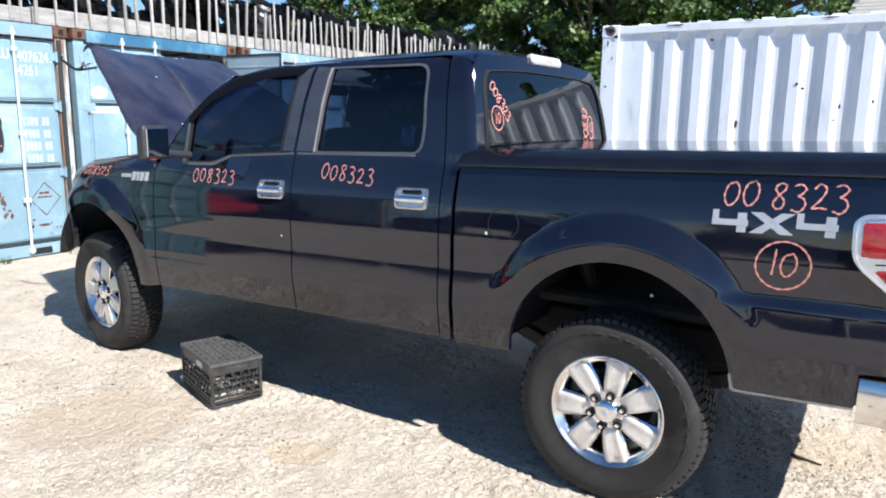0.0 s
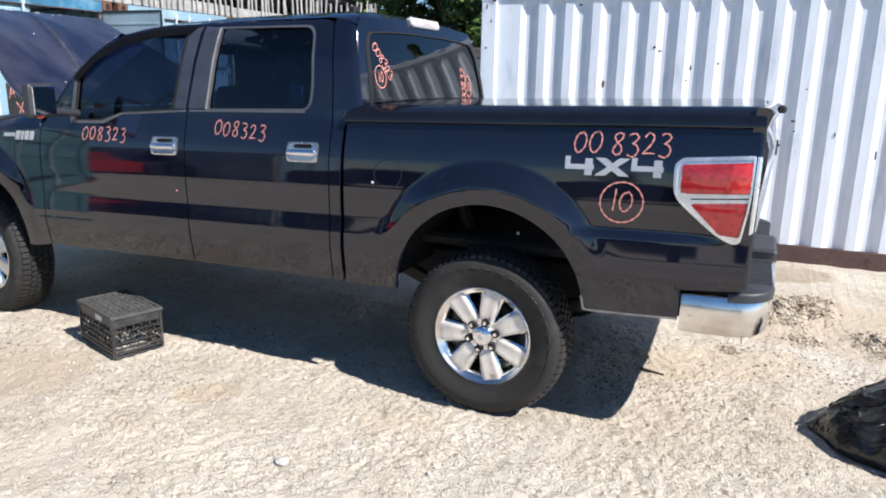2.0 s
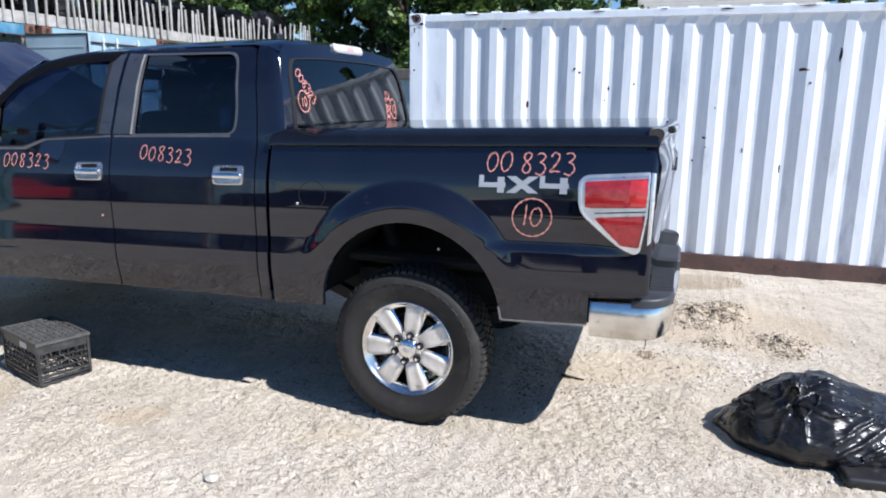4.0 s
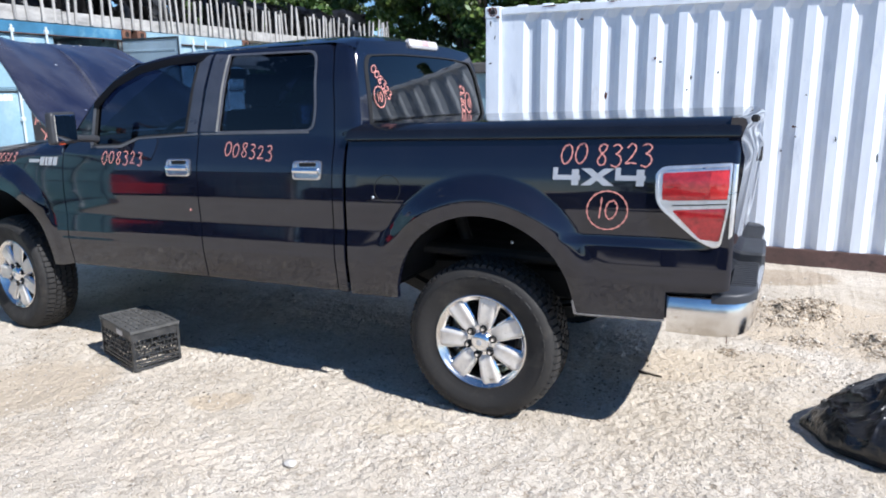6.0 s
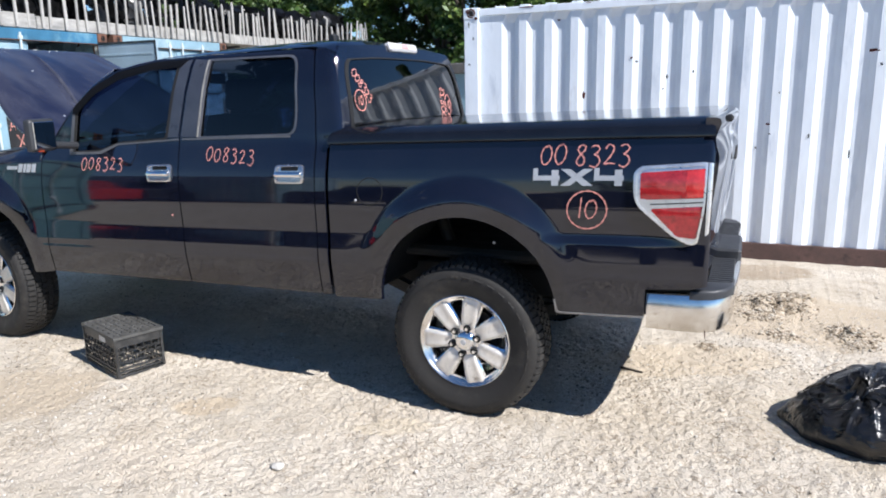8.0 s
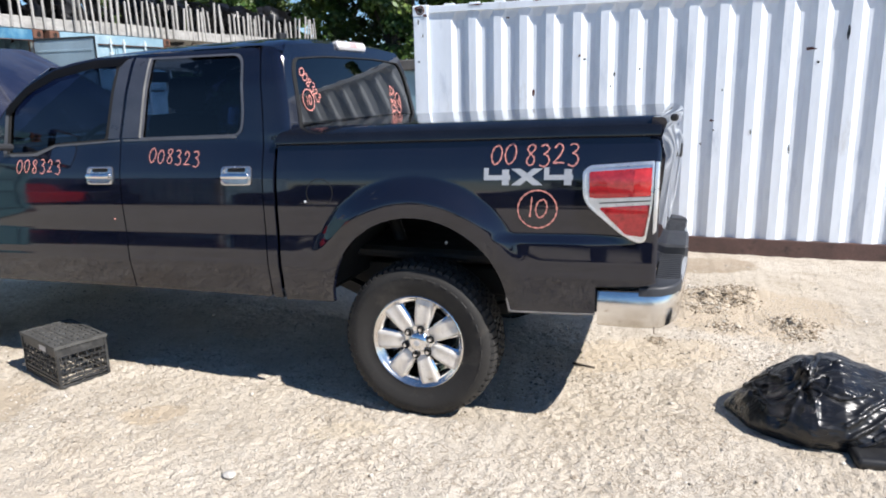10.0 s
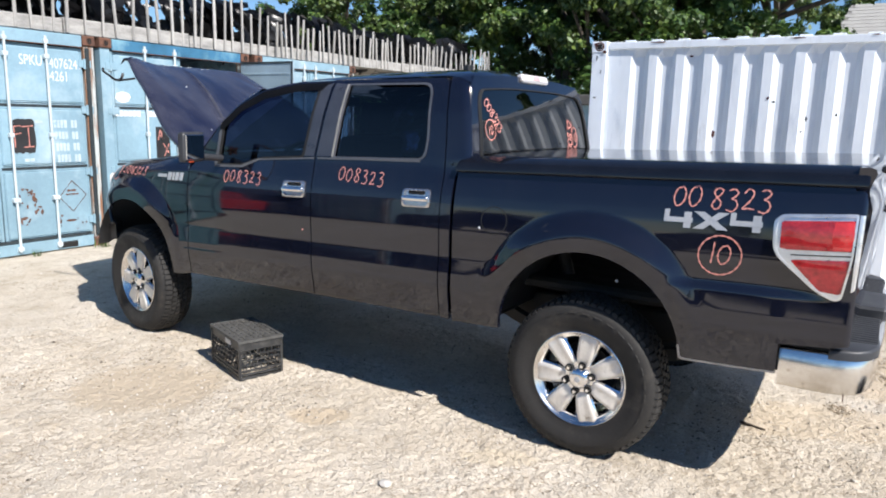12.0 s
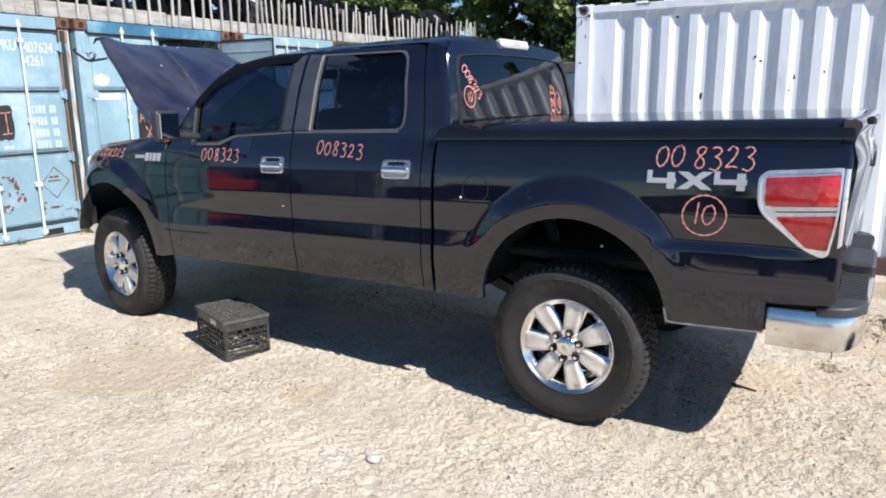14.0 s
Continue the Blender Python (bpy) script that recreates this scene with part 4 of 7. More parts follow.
ribbon(written("A", 2.90, 1.32, 0.09, 0.13) + written("X", 2.97, 1.14, 0.10, 0.13) + [[(2.99, 1.10), (3.07, 1.27)]], 0.011, on_patch, "red_lettering", MARKER, patch2, "red hand-painted letters AX")

# ---- rack of upright posts with old bumpers on top of the containers ----
rack = thing("parts_rack", (-7.35, 4.5, 2.585), "rack of pale weathered posts on a whitewashed beam over the containers", "rack", kind="")
rnd = random.Random(21)
for k in range(8):
    y0 = -1.9 + k * 1.8
    solid_box("beam", (-7.42, y0, 2.59), (-7.26, y0 + 1.78, 2.775 - 0.02 * (k % 2)), BEAM, rack, "whitewashed weathered timber beam", 0.008,
              Matrix.Translation((rnd.uniform(-0.03, 0.03), 0, 0)))
solid_box("deck", (-9.4, -1.9, 2.588), (-7.44, 12.3, 2.62), BEAM, rack, "plank deck", 0.004)
base_post = None
y = -1.7
while y < 12.2:
    h = rnd.uniform(0.66, 1.02) if y < 4.6 else rnd.uniform(0.50, 0.72)
    m = Matrix.Translation((-7.235 + rnd.uniform(-0.02, 0.02), y, 2.60)) @ Euler((rnd.gauss(0, 0.045), rnd.gauss(0, 0.04), rnd.uniform(-0.4, 0.4))).to_matrix().to_4x4()
    if base_post is None:
        bm = bmesh.new()
        box(bm, (-0.014, -0.017, 0.0), (0.014, 0.017, 0.70), 0.004)
        base_post = part("post", bm, POST, rack, "pale upright post")
        base_post.matrix_basis = m
    else:
        o = bpy.data.objects.new("post", base_post.data)
        scene.collection.objects.link(o)
        o.matrix_basis = m @ Matrix.Diagonal((1, rnd.uniform(0.7, 1.25), h / 0.70, 1))
        attach(o, rack, "pale upright post")
    y += rnd.choice((0.11, 0.15, 0.17, 0.19, 0.23)) if y < 5 else rnd.choice((0.11, 0.14, 0.17))


def bumper_cover(seed):
    """A slumped black plastic bumper cover: a curved, dented shell with openings between its bars."""
    r = random.Random(seed)
    bm = bmesh.new()
    n, w, hgt, dep = 14, r.uniform(1.3, 1.7), r.uniform(0.35, 0.55), r.uniform(0.25, 0.45)
    rows = []
    for i in range(n + 1):
        s = -1 + 2 * i / n
        row = []
        for j in range(7):
            t = j / 6
            x = dep * (1 - s * s) ** 0.5 * (0.6 + 0.4 * math.sin(math.pi * t)) + 0.05 * r.uniform(-1, 1)
            row.append(bm.verts.new((x, s * w / 2, (t - 0.5) * hgt + 0.03 * r.uniform(-1, 1) + 0.08 * math.sin(3 * s))))
        rows.append(row)
    hole = r.randint(3, 5)
    for i in range(n):
        for j in range(6):
            if j in (2, 3) and abs(i - n / 2) < hole and i % 4:
                continue
            bm.faces.new((rows[i][j], rows[i + 1][j], rows[i + 1][j + 1], rows[i][j + 1]))
    geo = bmesh.ops.solidify(bm, geom=bm.faces[:], thickness=0.012)
    ob = part("bumper_cover", bm, JUNK, None, "", 45)
    return tagged(ob, "black plastic bumper cover stacked on edge in the rack", "bumper", "bumper covers in the rack")


covers = [bumper_cover(k) for k in range(5)]
y, k = -1.4, 0
while y < 11.8:
    lift = rnd.uniform(0.28, 0.44)
    m = Matrix.Translation((-7.62 - rnd.uniform(0, 0.25), y, 2.62 + lift)) @ Euler((radians(90 + rnd.uniform(-28, 28)), rnd.uniform(-0.5, 0.5), radians(rnd.uniform(-40, 40)))).to_matrix().to_4x4() @ Matrix.Diagonal((1, 0.52, 0.95, 1))
    if k < 5:
        covers[k].matrix_basis = m
    else:
        o = copy_thing(covers[k % 5], m)
        o.matrix_basis = m
    k += 1
    if rnd.random() < 0.75:      # a second row behind, pushed in between
        o = copy_thing(covers[k % 5], m) if k >= 5 else None
        if o is not None:
            o.matrix_basis = Matrix.Translation((-0.38 - rnd.uniform(0, 0.2), rnd.uniform(-0.15, 0.15), rnd.uniform(-0.10, 0.12))) @ m @ Matrix.Rotation(rnd.uniform(-0.5, 0.5), 4, "X")
    y += rnd.uniform(0.20, 0.36)


# ---- trees ----
def tree_mesh(seed, height, spread_r, leaf, leaves, material):
    """Trunk and limbs, and a crown of many small leaf blades in uneven clumps."""
    r = random.Random(seed)
    t = thing("tree", (0, 0, 0), "tall leafy green deciduous tree", "tree", "trees behind the yard")
    bm = bmesh.new()
    tips = []

    def limb(p, d, ln, rad, level):
        q = p + d * ln
        rod(bm, p, q, rad, 7 if level == 0 else 5, rad * 0.66)
        if level >= 3:
            tips.append(q)
            return
        tips.append(q) if level == 2 else None
        for i in range(4 if level < 2 else 3):
            nd = (d * 0.65 + Vector((r.uniform(-1, 1), r.uniform(-1, 1), r.uniform(-0.25, 0.75))).normalized() * 0.85).normalized()
            limb(p + d * ln * r.uniform(0.55, 1.0), nd, ln * r.uniform(0.52, 0.78), rad * 0.55, level + 1)
    limb(Vector((0, 0, -0.1)), Vector((r.uniform(-0.06, 0.06), r.uniform(-0.06, 0.06), 1)).normalized(), height * 0.36, height * 0.022, 0)
    part("trunk", bm, BARK, t, "", 40)
    verts, faces = [], []
    clumps = []
    for q in tips:
        clumps.append((q, r.uniform(0.5, 1.0) * spread_r * 0.17))
    for i in range(int(len(tips) * 1.6)):
        a, z = r.uniform(0, 6.28), r.uniform(0.10, 1.0)
        rad = spread_r * math.sin(min(1.0, z * 1.15) * math.pi) ** 0.6 * r.uniform(0.45, 1.05)
        clumps.append((Vector((rad * math.cos(a), rad * math.sin(a), height * z)), r.uniform(0.5, 1.1) * spread_r * 0.15))
    weights = [c[1] ** 2 for c in clumps]
    for c, cr in r.choices(clumps, weights, k=leaves):
        # leaves lie on the shell of a flattened, lobed clump and hang outwards
        d = Vector((r.gauss(0, 1), r.gauss(0, 1), r.gauss(0, 0.8))).normalized()
        lobe = 0.75 + 0.45 * noise.noise(d * 2.3 + c)
        p = c + Vector((d.x, d.y, d.z * 0.72)) * cr * lobe * (0.62 + 0.38 * r.random() ** 0.5)
        n = (d + Vector((r.uniform(-0.8, 0.8), r.uniform(-0.8, 0.8), r.uniform(0.0, 1.1)))).normalized()
        u = n.orthogonal().normalized()
        u = (Matrix.Rotation(r.uniform(0, 6.28), 3, n) @ u).normalized()
        w = n.cross(u)
        s = leaf * r.uniform(0.6, 1.3)
        b = len(verts)
        verts += [p - u * s, p + w * s * 0.6 - n * s * 0.12, p + u * s - n * s * 0.25, p - w * s * 0.6 - n * s * 0.12]
        faces.append((b, b + 1, b + 2, b + 3))
    raw("crown", verts, faces, material, t, "uneven leafy crown")
    return t


kinds = [tree_mesh(1, 11.5, 4.2, 0.080, 56000, LEAF_A), tree_mesh(2, 10.0, 3.8, 0.075, 54000, LEAF_B), tree_mesh(3, 13.0, 4.6, 0.085, 58000, LEAF_A)]
spots = [(-13.5, 15.5, 1), (-10.2, 19.0, 0), (-7.0, 16.5, 1), (-4.2, 20.5, 2), (-5.2, 17.8, 0), (2.6, 36.0, 2), (6.5, 35.0, 1), (15.0, 38.0, 0), (-16.5, 21.5, 2), (-2.6, 29.0, 1), (19.0, 36.0, 1),
         (-60.0, -84.0, 0), (-36.0, -92.0, 2), (-14.0, -88.0, 1), (9.0, -95.0, 0)]
used = set()
for i, (x, y, k) in enumerate(spots):
    m = Matrix.Translation((x, y, 0)) @ Matrix.Rotation(i * 2.1, 4, "Z") @ Matrix.Scale(0.9 + 0.06 * (i % 4), 4)
    if k in used:
        copy_thing(kinds[k], m)
    else:
        kinds[k].matrix_basis = m
        used.add(k)


# low shrubs that close the gap under the crowns
def shrub(seed):
    r = random.Random(seed)
    verts, faces = [], []
    for i in range(9000):
        x, z = r.uniform(-3, 3), r.random() ** 0.8
        top = 3.1 + 0.8 * math.sin(x * 1.7 + seed) + 0.4 * math.sin(x * 4.1)
        p = Vector((x, r.gauss(0, 0.8), z * top))
        u = Vector((r.uniform(-1, 1), r.uniform(-1, 1), r.uniform(-0.6, 0.3))).normalized()
        w = u.cross(Vector((r.uniform(-1, 1), r.uniform(-1, 1), 1))).normalized()
        s, b = r.uniform(0.06, 0.12), len(verts)
        verts += [p - u * s, p + w * s * 0.55, p + u * s, p - w * s * 0.55]
        faces.append((b, b + 1, b + 2, b + 3))
    return tagged(raw("shrub", verts, faces, LEAF_A), "dense dark green shrubs under the trees", "shrub", "shrubs under the trees")


s0 = shrub(4)
s0.matrix_basis = Matrix.Translation((-12.5, 14.5, 0))
for k, (x, y) in enumerate(((-7.5, 15.5), (-3.0, 15.0), (8.5, 29.0), (12.0, 28.0), (-17.0, 17.0), (-1.8, 21.0))):
    copy_thing(s0, Matrix.Translation((x, y, 0)) @ Matrix.Rotation(k * 0.4, 4, "Z"))

# ---- house behind the white container ----
house = thing("house", (2.2, 27.5, 0), "pale house with grey shingle roof behind the container", "house")
solid_box("wall", (-0.7, 25.3, 0), (5.2, 31.0, 4.55), SIDING, house, bevel=0.01)
bm = bmesh.new()
for pts in (((-1.06, 25.0, 4.42), (5.55, 25.0, 4.42), (5.55, 28.2, 6.22), (-0.75, 28.2, 6.22)), ((5.55, 31.4, 4.42), (-1.06, 31.4, 4.42), (-0.75, 28.2, 6.22), (5.55, 28.2, 6.22))):
    vs = [bm.verts.new(p) for p in pts]
    bm.faces.new(vs)
bmesh.ops.solidify(bm, geom=bm.faces[:], thickness=0.10)
roof_h = part("roof", bm, SHINGLE, house, "grey shingle roof")
sm = None
for row in range(12):
    t = row / 12
    x = -1.06 + 0.31 * t + (0.15 if row % 2 else 0.0)
    while x < 5.4:
        o = bpy.data.objects.new("shingle", sm) if sm else None
        w = 0.31
        if sm is None:
            bm = bmesh.new()
            box(bm, (0, 0, 0), (0.308, 0.30, 0.006), 0.0)
            o = part("shingle", bm, SHINGLE, roof_h)
            sm = o.data
        else:
            scene.collection.objects.link(o)
            o.parent = roof_h
        o.matrix_basis = Matrix.Translation((x, 25.0 + 3.2 * t, 4.43 + 1.8 * t + 0.012)) @ Matrix.Rotation(math.atan2(1.8, 3.2) - 0.03, 4, "X")
        x += w
# pale blue shed between the cab and the white container
shed = thing("shed", (-4.2, 10.6, 0), "pale blue shed with a grey roof edge behind the yard", "shed")
solid_box("wall", (-5.6, 10.0, 0), (-2.9, 12.5, 2.02), BLUE_STEEL, shed)
solid_box("roof", (-5.8, 9.85, 2.02), (-2.75, 12.7, 2.22), CONCRETE, shed, bevel=0.02)

# ---- what stands behind the camera and shows in the paint ----
def parked_car(at, turn, paint, label):
    c = thing("parked_car", (0, 0, 0), label, "car")
    prof_low = [(-2.2, 0.30), (-2.25, 0.62), (-1.9, 0.82), (-0.9, 0.92), (-0.3, 1.35), (0.9, 1.38), (1.6, 1.0), (2.15, 0.95), (2.25, 0.55), (2.2, 0.30)]
    bm = bmesh.new()
    rows = []
    for y, k in ((-0.85, 0.92), (-0.80, 1.0), (0.80, 1.0), (0.85, 0.92)):
        rows.append([bm.verts.new((x, y * (1.0 if z < 0.9 else 0.82), 0.3 + (z - 0.3) * k)) for x, z in prof_low])
    n = len(prof_low)
    for a, b in zip(rows, rows[1:]):
        for i in range(n):
            bm.faces.new((a[i], a[(i + 1) % n], b[(i + 1) % n], b[i]))
    bm.faces.new(rows[0])
    bm.faces.new(rows[-1])
    part("body", bm, paint, c, "", 40)
    for x in (-1.4, 1.35):
        for y in (-0.86, 0.86):
            bm = bmesh.new()
            lathe(bm, [(0.0, -0.10), (0.30, -0.10), (0.32, -0.05), (0.32, 0.05), (0.30, 0.10), (0.0, 0.10)], (x, y, 0.32), steps=24)
            part("wheel", bm, RUBBER, c, "", 40)
    c.matrix_basis = Matrix.Translation(at) @ Matrix.Rotation(turn, 4, "Z")
    return c


parked_car((-11.7, -6.6, 0), 0.0, RED_PAINT, "red saloon car parked across the yard")
parked_car((-10.2, -9.3, 0), 1.57, JUNK, "dark car parked across the yard")
parked_car((-5.6, -9.4, 0), 0.06, JUNK, "black saloon car parked across the yard")
parked_car((-0.6, -9.6, 0), 3.10, JUNK, "black saloon car parked across the yard")
parked_car((4.3, -9.9, 0), 0.0, JUNK, "black saloon car parked across the yard")

# ---- the pickup truck ----
RAKE = 0.028          # the body sits nose-down: metres of rise for each metre towards the tail
MID = 1.0             # y of the truck's long axis


def raked(x, y, z):
    return (x, y, z + RAKE * (x + 1.0))


def soft_table(knots, sigma):
    z = np.arange(0.3, 2.2, 0.002)
    y = np.interp(z, [k[0] for k in knots], [k[1] for k in knots])
    w = np.exp(-0.5 * (np.arange(-60, 61) * 0.002 / sigma) ** 2)
    return z, np.convolve(np.pad(y, 60, "edge"), w / w.sum(), "valid")


# the section of the body side, from sill to roof: height and distance in from the widest line
SIDE_Z, SIDE_Y = soft_table([(0.30, 0.10), (0.58, 0.040), (0.62, 0.030), (0.785, 0.007), (0.80, 0.005), (0.812, 0.0085), (0.850, 0.0056), (0.910, 0.0104),
                             (0.965, 0.0146), (1.09, 0.0120), (1.11, 0.0121), (1.18, 0.0148), (1.25, 0.0205), (1.30, 0.0285), (1.36, 0.042), (1.42, 0.058), (1.455, 0.067), (1.50, 0.074),
                             (1.75, 0.118), (1.90, 0.165), (1.945, 0.19), (1.98, 0.26), (2.2, 0.9)], 0.009)
SOFT_Y = np.convolve(np.pad(SIDE_Y, 60, "edge"), np.exp(-0.5 * (np.arange(-60, 61) * 0.002 / 0.035) ** 2) / np.exp(-0.5 * (np.arange(-60, 61) * 0.002 / 0.035) ** 2).sum(), "valid")


def ease(a, b, x):
    t = min(1.0, max(0.0, (x - a) / (b - a)))
    return t * t * (3 - 2 * t)


ARCHES = ((0.007, 0.585, 0.483), (-3.655, 0.665, 0.463))     # wheel openings: x, z, radius


def fender_top(x):
    return float(np.interp(x, [-4.4, -4.04, -3.94, -3.66, -3.28, -3.0], [1.27, 1.345, 1.385, 1.410, 1.445, 1.462]))


def cab_rear(y, z):
    """x of the cab's rear face: it bulges back over the belt line and leans forward towards the roof."""
    s, u = (y - MID) / 0.9, max(0.0, z - 1.50)
    return -0.790 + 0.088 * ease(1.40, 1.50, z) - 0.010 * s * s - 0.11 * u - 0.20 * u * u


def side_y(x, z):
    """How far in from y = 0 the body side lies, at a place along it and a height over the raked base."""
    y = float(np.interp(z, SIDE_Z, SIDE_Y))
    for cx, cz, r in ARCHES:
        dx, dz = x - cx, max(z - cz, -0.02)
        far = math.hypot(dx, dz) - r
        side = abs(math.atan2(dx, max(dz, 1e-3))) / (math.pi / 2)
        wide = 0.20 - (0.075 if dx > 0 else 0.03) * side ** 2
        near = ease(wide * 1.5, wide * 0.5, far) * ease(1.0, 0.92, z)
        if near > 0:
            y += near * (float(np.interp(z, SIDE_Z, SOFT_Y)) - float(np.interp(z, SIDE_Z, SIDE_Y)))
        if far < wide:
            k = min(1.0, max(0.0, (far / wide - 0.36) / 0.64))
            out = 0.058 * (0.5 + 0.5 * math.cos(math.pi * k)) - 0.003 * (1 - min(1.0, max(0.0, far) / (0.36 * wide)))
            y -= out * (1 - ease(0.30, 0.80, side) * 0.85) * (0.35 + 0.65 * ease(0.50, 1.10, z))
    if -0.95 < x < -0.778 or (-0.778 <= x < -0.6 and z > 1.446):
        xr = cab_rear(MID - 0.9, z)
        y += 0.016 * max(0.0, (x - xr + 0.17) / 0.17) ** 2 * ease(1.30, 1.50, z)
        if x > xr - 0.045:
            y += 0.040 * (1 - math.sqrt(max(0.0, 1 - ((x - xr + 0.045) / 0.056) ** 2))) * ease(1.44, 1.52, z)
    if x < -3.0:
        top = fender_top(x)
        y += 0.10 * max(0.0, (z - (top - 0.10)) / 0.10) ** 2
    if x < -3.2:
        y += 0.028 * ease(-3.2, -3.9, x)
    if x < -3.8:
        y += 1.15 * (x + 3.8) ** 2
    if x > 0.3:
        y -= 0.016 * ease(0.995, 0.945, z) * ease(0.35, 0.60, x) * (1 - ease(0.80, 1.16, x))
    if x > 1.154:
        y += 0.018 * (1 - math.sqrt(max(0.0, 1 - ((x - 1.154) / 0.0183) ** 2)))
    return y


def side_normal(x, z, e=0.004, f=None):
    f = f or side_y
    n = Vector(((f(x + e, z) - f(x - e, z)) / (2 * e), -1.0, (f(x, z + e) - f(x, z - e)) / (2 * e)))
    return n.normalized()


def inside(poly, x, y):
    a = np.array(poly)
    b = np.roll(a, -1, 0)
    c = (a[:, 1] > y) != (b[:, 1] > y)
    with np.errstate(divide="ignore", invalid="ignore"):
        xi = (b[:, 0] - a[:, 0]) * (y - a[:, 1]) / (b[:, 1] - a[:, 1]) + a[:, 0]
    return bool(np.count_nonzero(c & (x < xi)) % 2)


def dense(poly, step):
    out = []
    for a, b in zip(poly, poly[1:] + poly[:1]):
        n = max(1, int(math.hypot(b[0] - a[0], b[1] - a[1]) / step))
        out += [(a[0] + (b[0] - a[0]) * k / n, a[1] + (b[1] - a[1]) * k / n) for k in range(n)]
    return out


def rounded(poly, r, n=4):
    """A polygon with its corners rounded; r may be one radius or one a corner."""
    out, rs = [], r if isinstance(r, (list, tuple)) else [r] * len(poly)
    for i, c in enumerate(poly):
        p, q, c = Vector(poly[i - 1]), Vector(poly[(i + 1) % len(poly)]), Vector(c)
        k = min(rs[i], 0.45 * (p - c).length, 0.45 * (q - c).length)
        if k < 1e-4:
            out.append(tuple(c))
            continue
        a, b = c + (p - c).normalized() * k, c + (q - c).normalized() * k
        for j in range(n + 1):
            t = j / n
            out.append(tuple(a * (1 - t) ** 2 + c * 2 * t * (1 - t) + b * t * t))
    return out


def sheet(outer, holes=(), step=0.03, step_z=None):
    """Triangles that fill a polygon with holes, with a lattice of points inside it."""
    from mathutils.geometry import delaunay_2d_cdt
    loops = []
    for k, p in enumerate((outer, *holes)):
        area = sum(a[0] * b[1] - b[0] * a[1] for a, b in zip(p, list(p[1:]) + [p[0]]))
        p = list(p) if (area > 0) == (k == 0) else list(reversed(p))
        loops.append(dense(p, min(step, step_z or step)))
    pts, edges = [], []
    for lp in loops:
        base = len(pts)
        pts += [Vector(p) for p in lp]
        edges += [(base + i, base + (i + 1) % len(lp)) for i in range(len(lp))]
    a = np.array(outer)
    edge_pts = np.array([tuple(p) for p in pts])
    sz = step_z or step
    for i, x in enumerate(np.arange(a[:, 0].min() + step / 2, a[:, 0].max(), step)):
        for z in np.arange(sz * math.ceil(a[:, 1].min() / sz), a[:, 1].max(), sz):
            if np.min(np.hypot((edge_pts[:, 0] - x) / step, (edge_pts[:, 1] - z) / sz)) > 0.4 and inside(outer, x, z) and not any(inside(h, x, z) for h in holes):
                pts.append(Vector((x, z)))
    v, _, f, *_ = delaunay_2d_cdt(pts, edges, [], 0, 1e-5)
    keep = []
    for t in f:
        cx, cz = sum(v[i].x for i in t) / 3, sum(v[i].y for i in t) / 3
        if inside(outer, cx, cz) and not any(inside(h, cx, cz) for h in holes):
            keep.append(tuple(t))
    return [(p.x, p.y) for p in v], keep, loops


def skin(name, outer, holes, material, parent, label="", step=0.03, depth=0.03, out=0.0, far_side=False, surface=side_y, step_z=None):
    """A body panel on the side surface, with turned-in edges. out: how far proud of the surface. far_side: the mirrored one."""
    pts, tris, loops = sheet(outer, holes, step, step_z)
    verts, norms, faces = [], [], []
    flip = -1.0 if far_side else 1.0

    def put(x, z, deep):
        y = surface(x, z) - out + deep
        return raked(x, 2 * MID - y if far_side else y, z)

    for x, z in pts:
        n = side_normal(x, z, f=surface)
        verts.append(put(x, z, 0))
        norms.append((n.x, n.y * flip, n.z))
    faces += [t if far_side else (t[0], t[2], t[1]) for t in tris]
    # CDT triangles run counter-clockwise in (x, z), which faces -y
    faces = [(f[0], f[2], f[1]) for f in faces]
    for k, lp in enumerate(loops):
        for i in range(len(lp)):
            (x0, z0), (x1, z1) = lp[i], lp[(i + 1) % len(lp)]
            b = len(verts)
            verts += [put(x0, z0, 0), put(x1, z1, 0), put(x1, z1, depth), put(x0, z0, depth)]
            n = Vector((z1 - z0, 0, x0 - x1))
            n = n.normalized() if n.length > 1e-9 else Vector((0, 0, 1))
            norms += [tuple(n)] * 4
            faces.append((b, b + 3, b + 2, b + 1) if not far_side else (b, b + 1, b + 2, b + 3))
    ob = raw(name, verts, faces, material, parent, label, True, norms)
    return ob


def domed(poly, height, power=2.0):
    """The side surface with a pillow raised on a polygon's box."""
    a = np.array(poly)
    (x0, z0), (x1, z1) = a.min(0), a.max(0)

    def surface(x, z):
        u, v = (2 * x - x0 - x1) / (x1 - x0), (2 * z - z0 - z1) / (z1 - z0)
        return side_y(x, z) - height * max(0.0, 1 - 0.5 * abs(u) ** power - 0.5 * abs(v) ** power)
    return surface


def on_side(u, v):
    return raked(u, side_y(u, v), v), side_normal(u, v)


def arch_line(cx, cz, r, z_end, n=26, back=False):
    """Points of a wheel opening from its front foot over the top to its rear foot."""
    a0 = math.asin((z_end - cz) / r)
    pts = [(cx - r * math.cos(a), cz + r * math.sin(a)) for a in np.linspace(a0, math.pi - a0, n)]
    return pts


truck = thing("pickup_truck", (-1.6, MID, 0.0), "black four-door pickup truck with open hood and marker-pen numbers", "pickup truck")

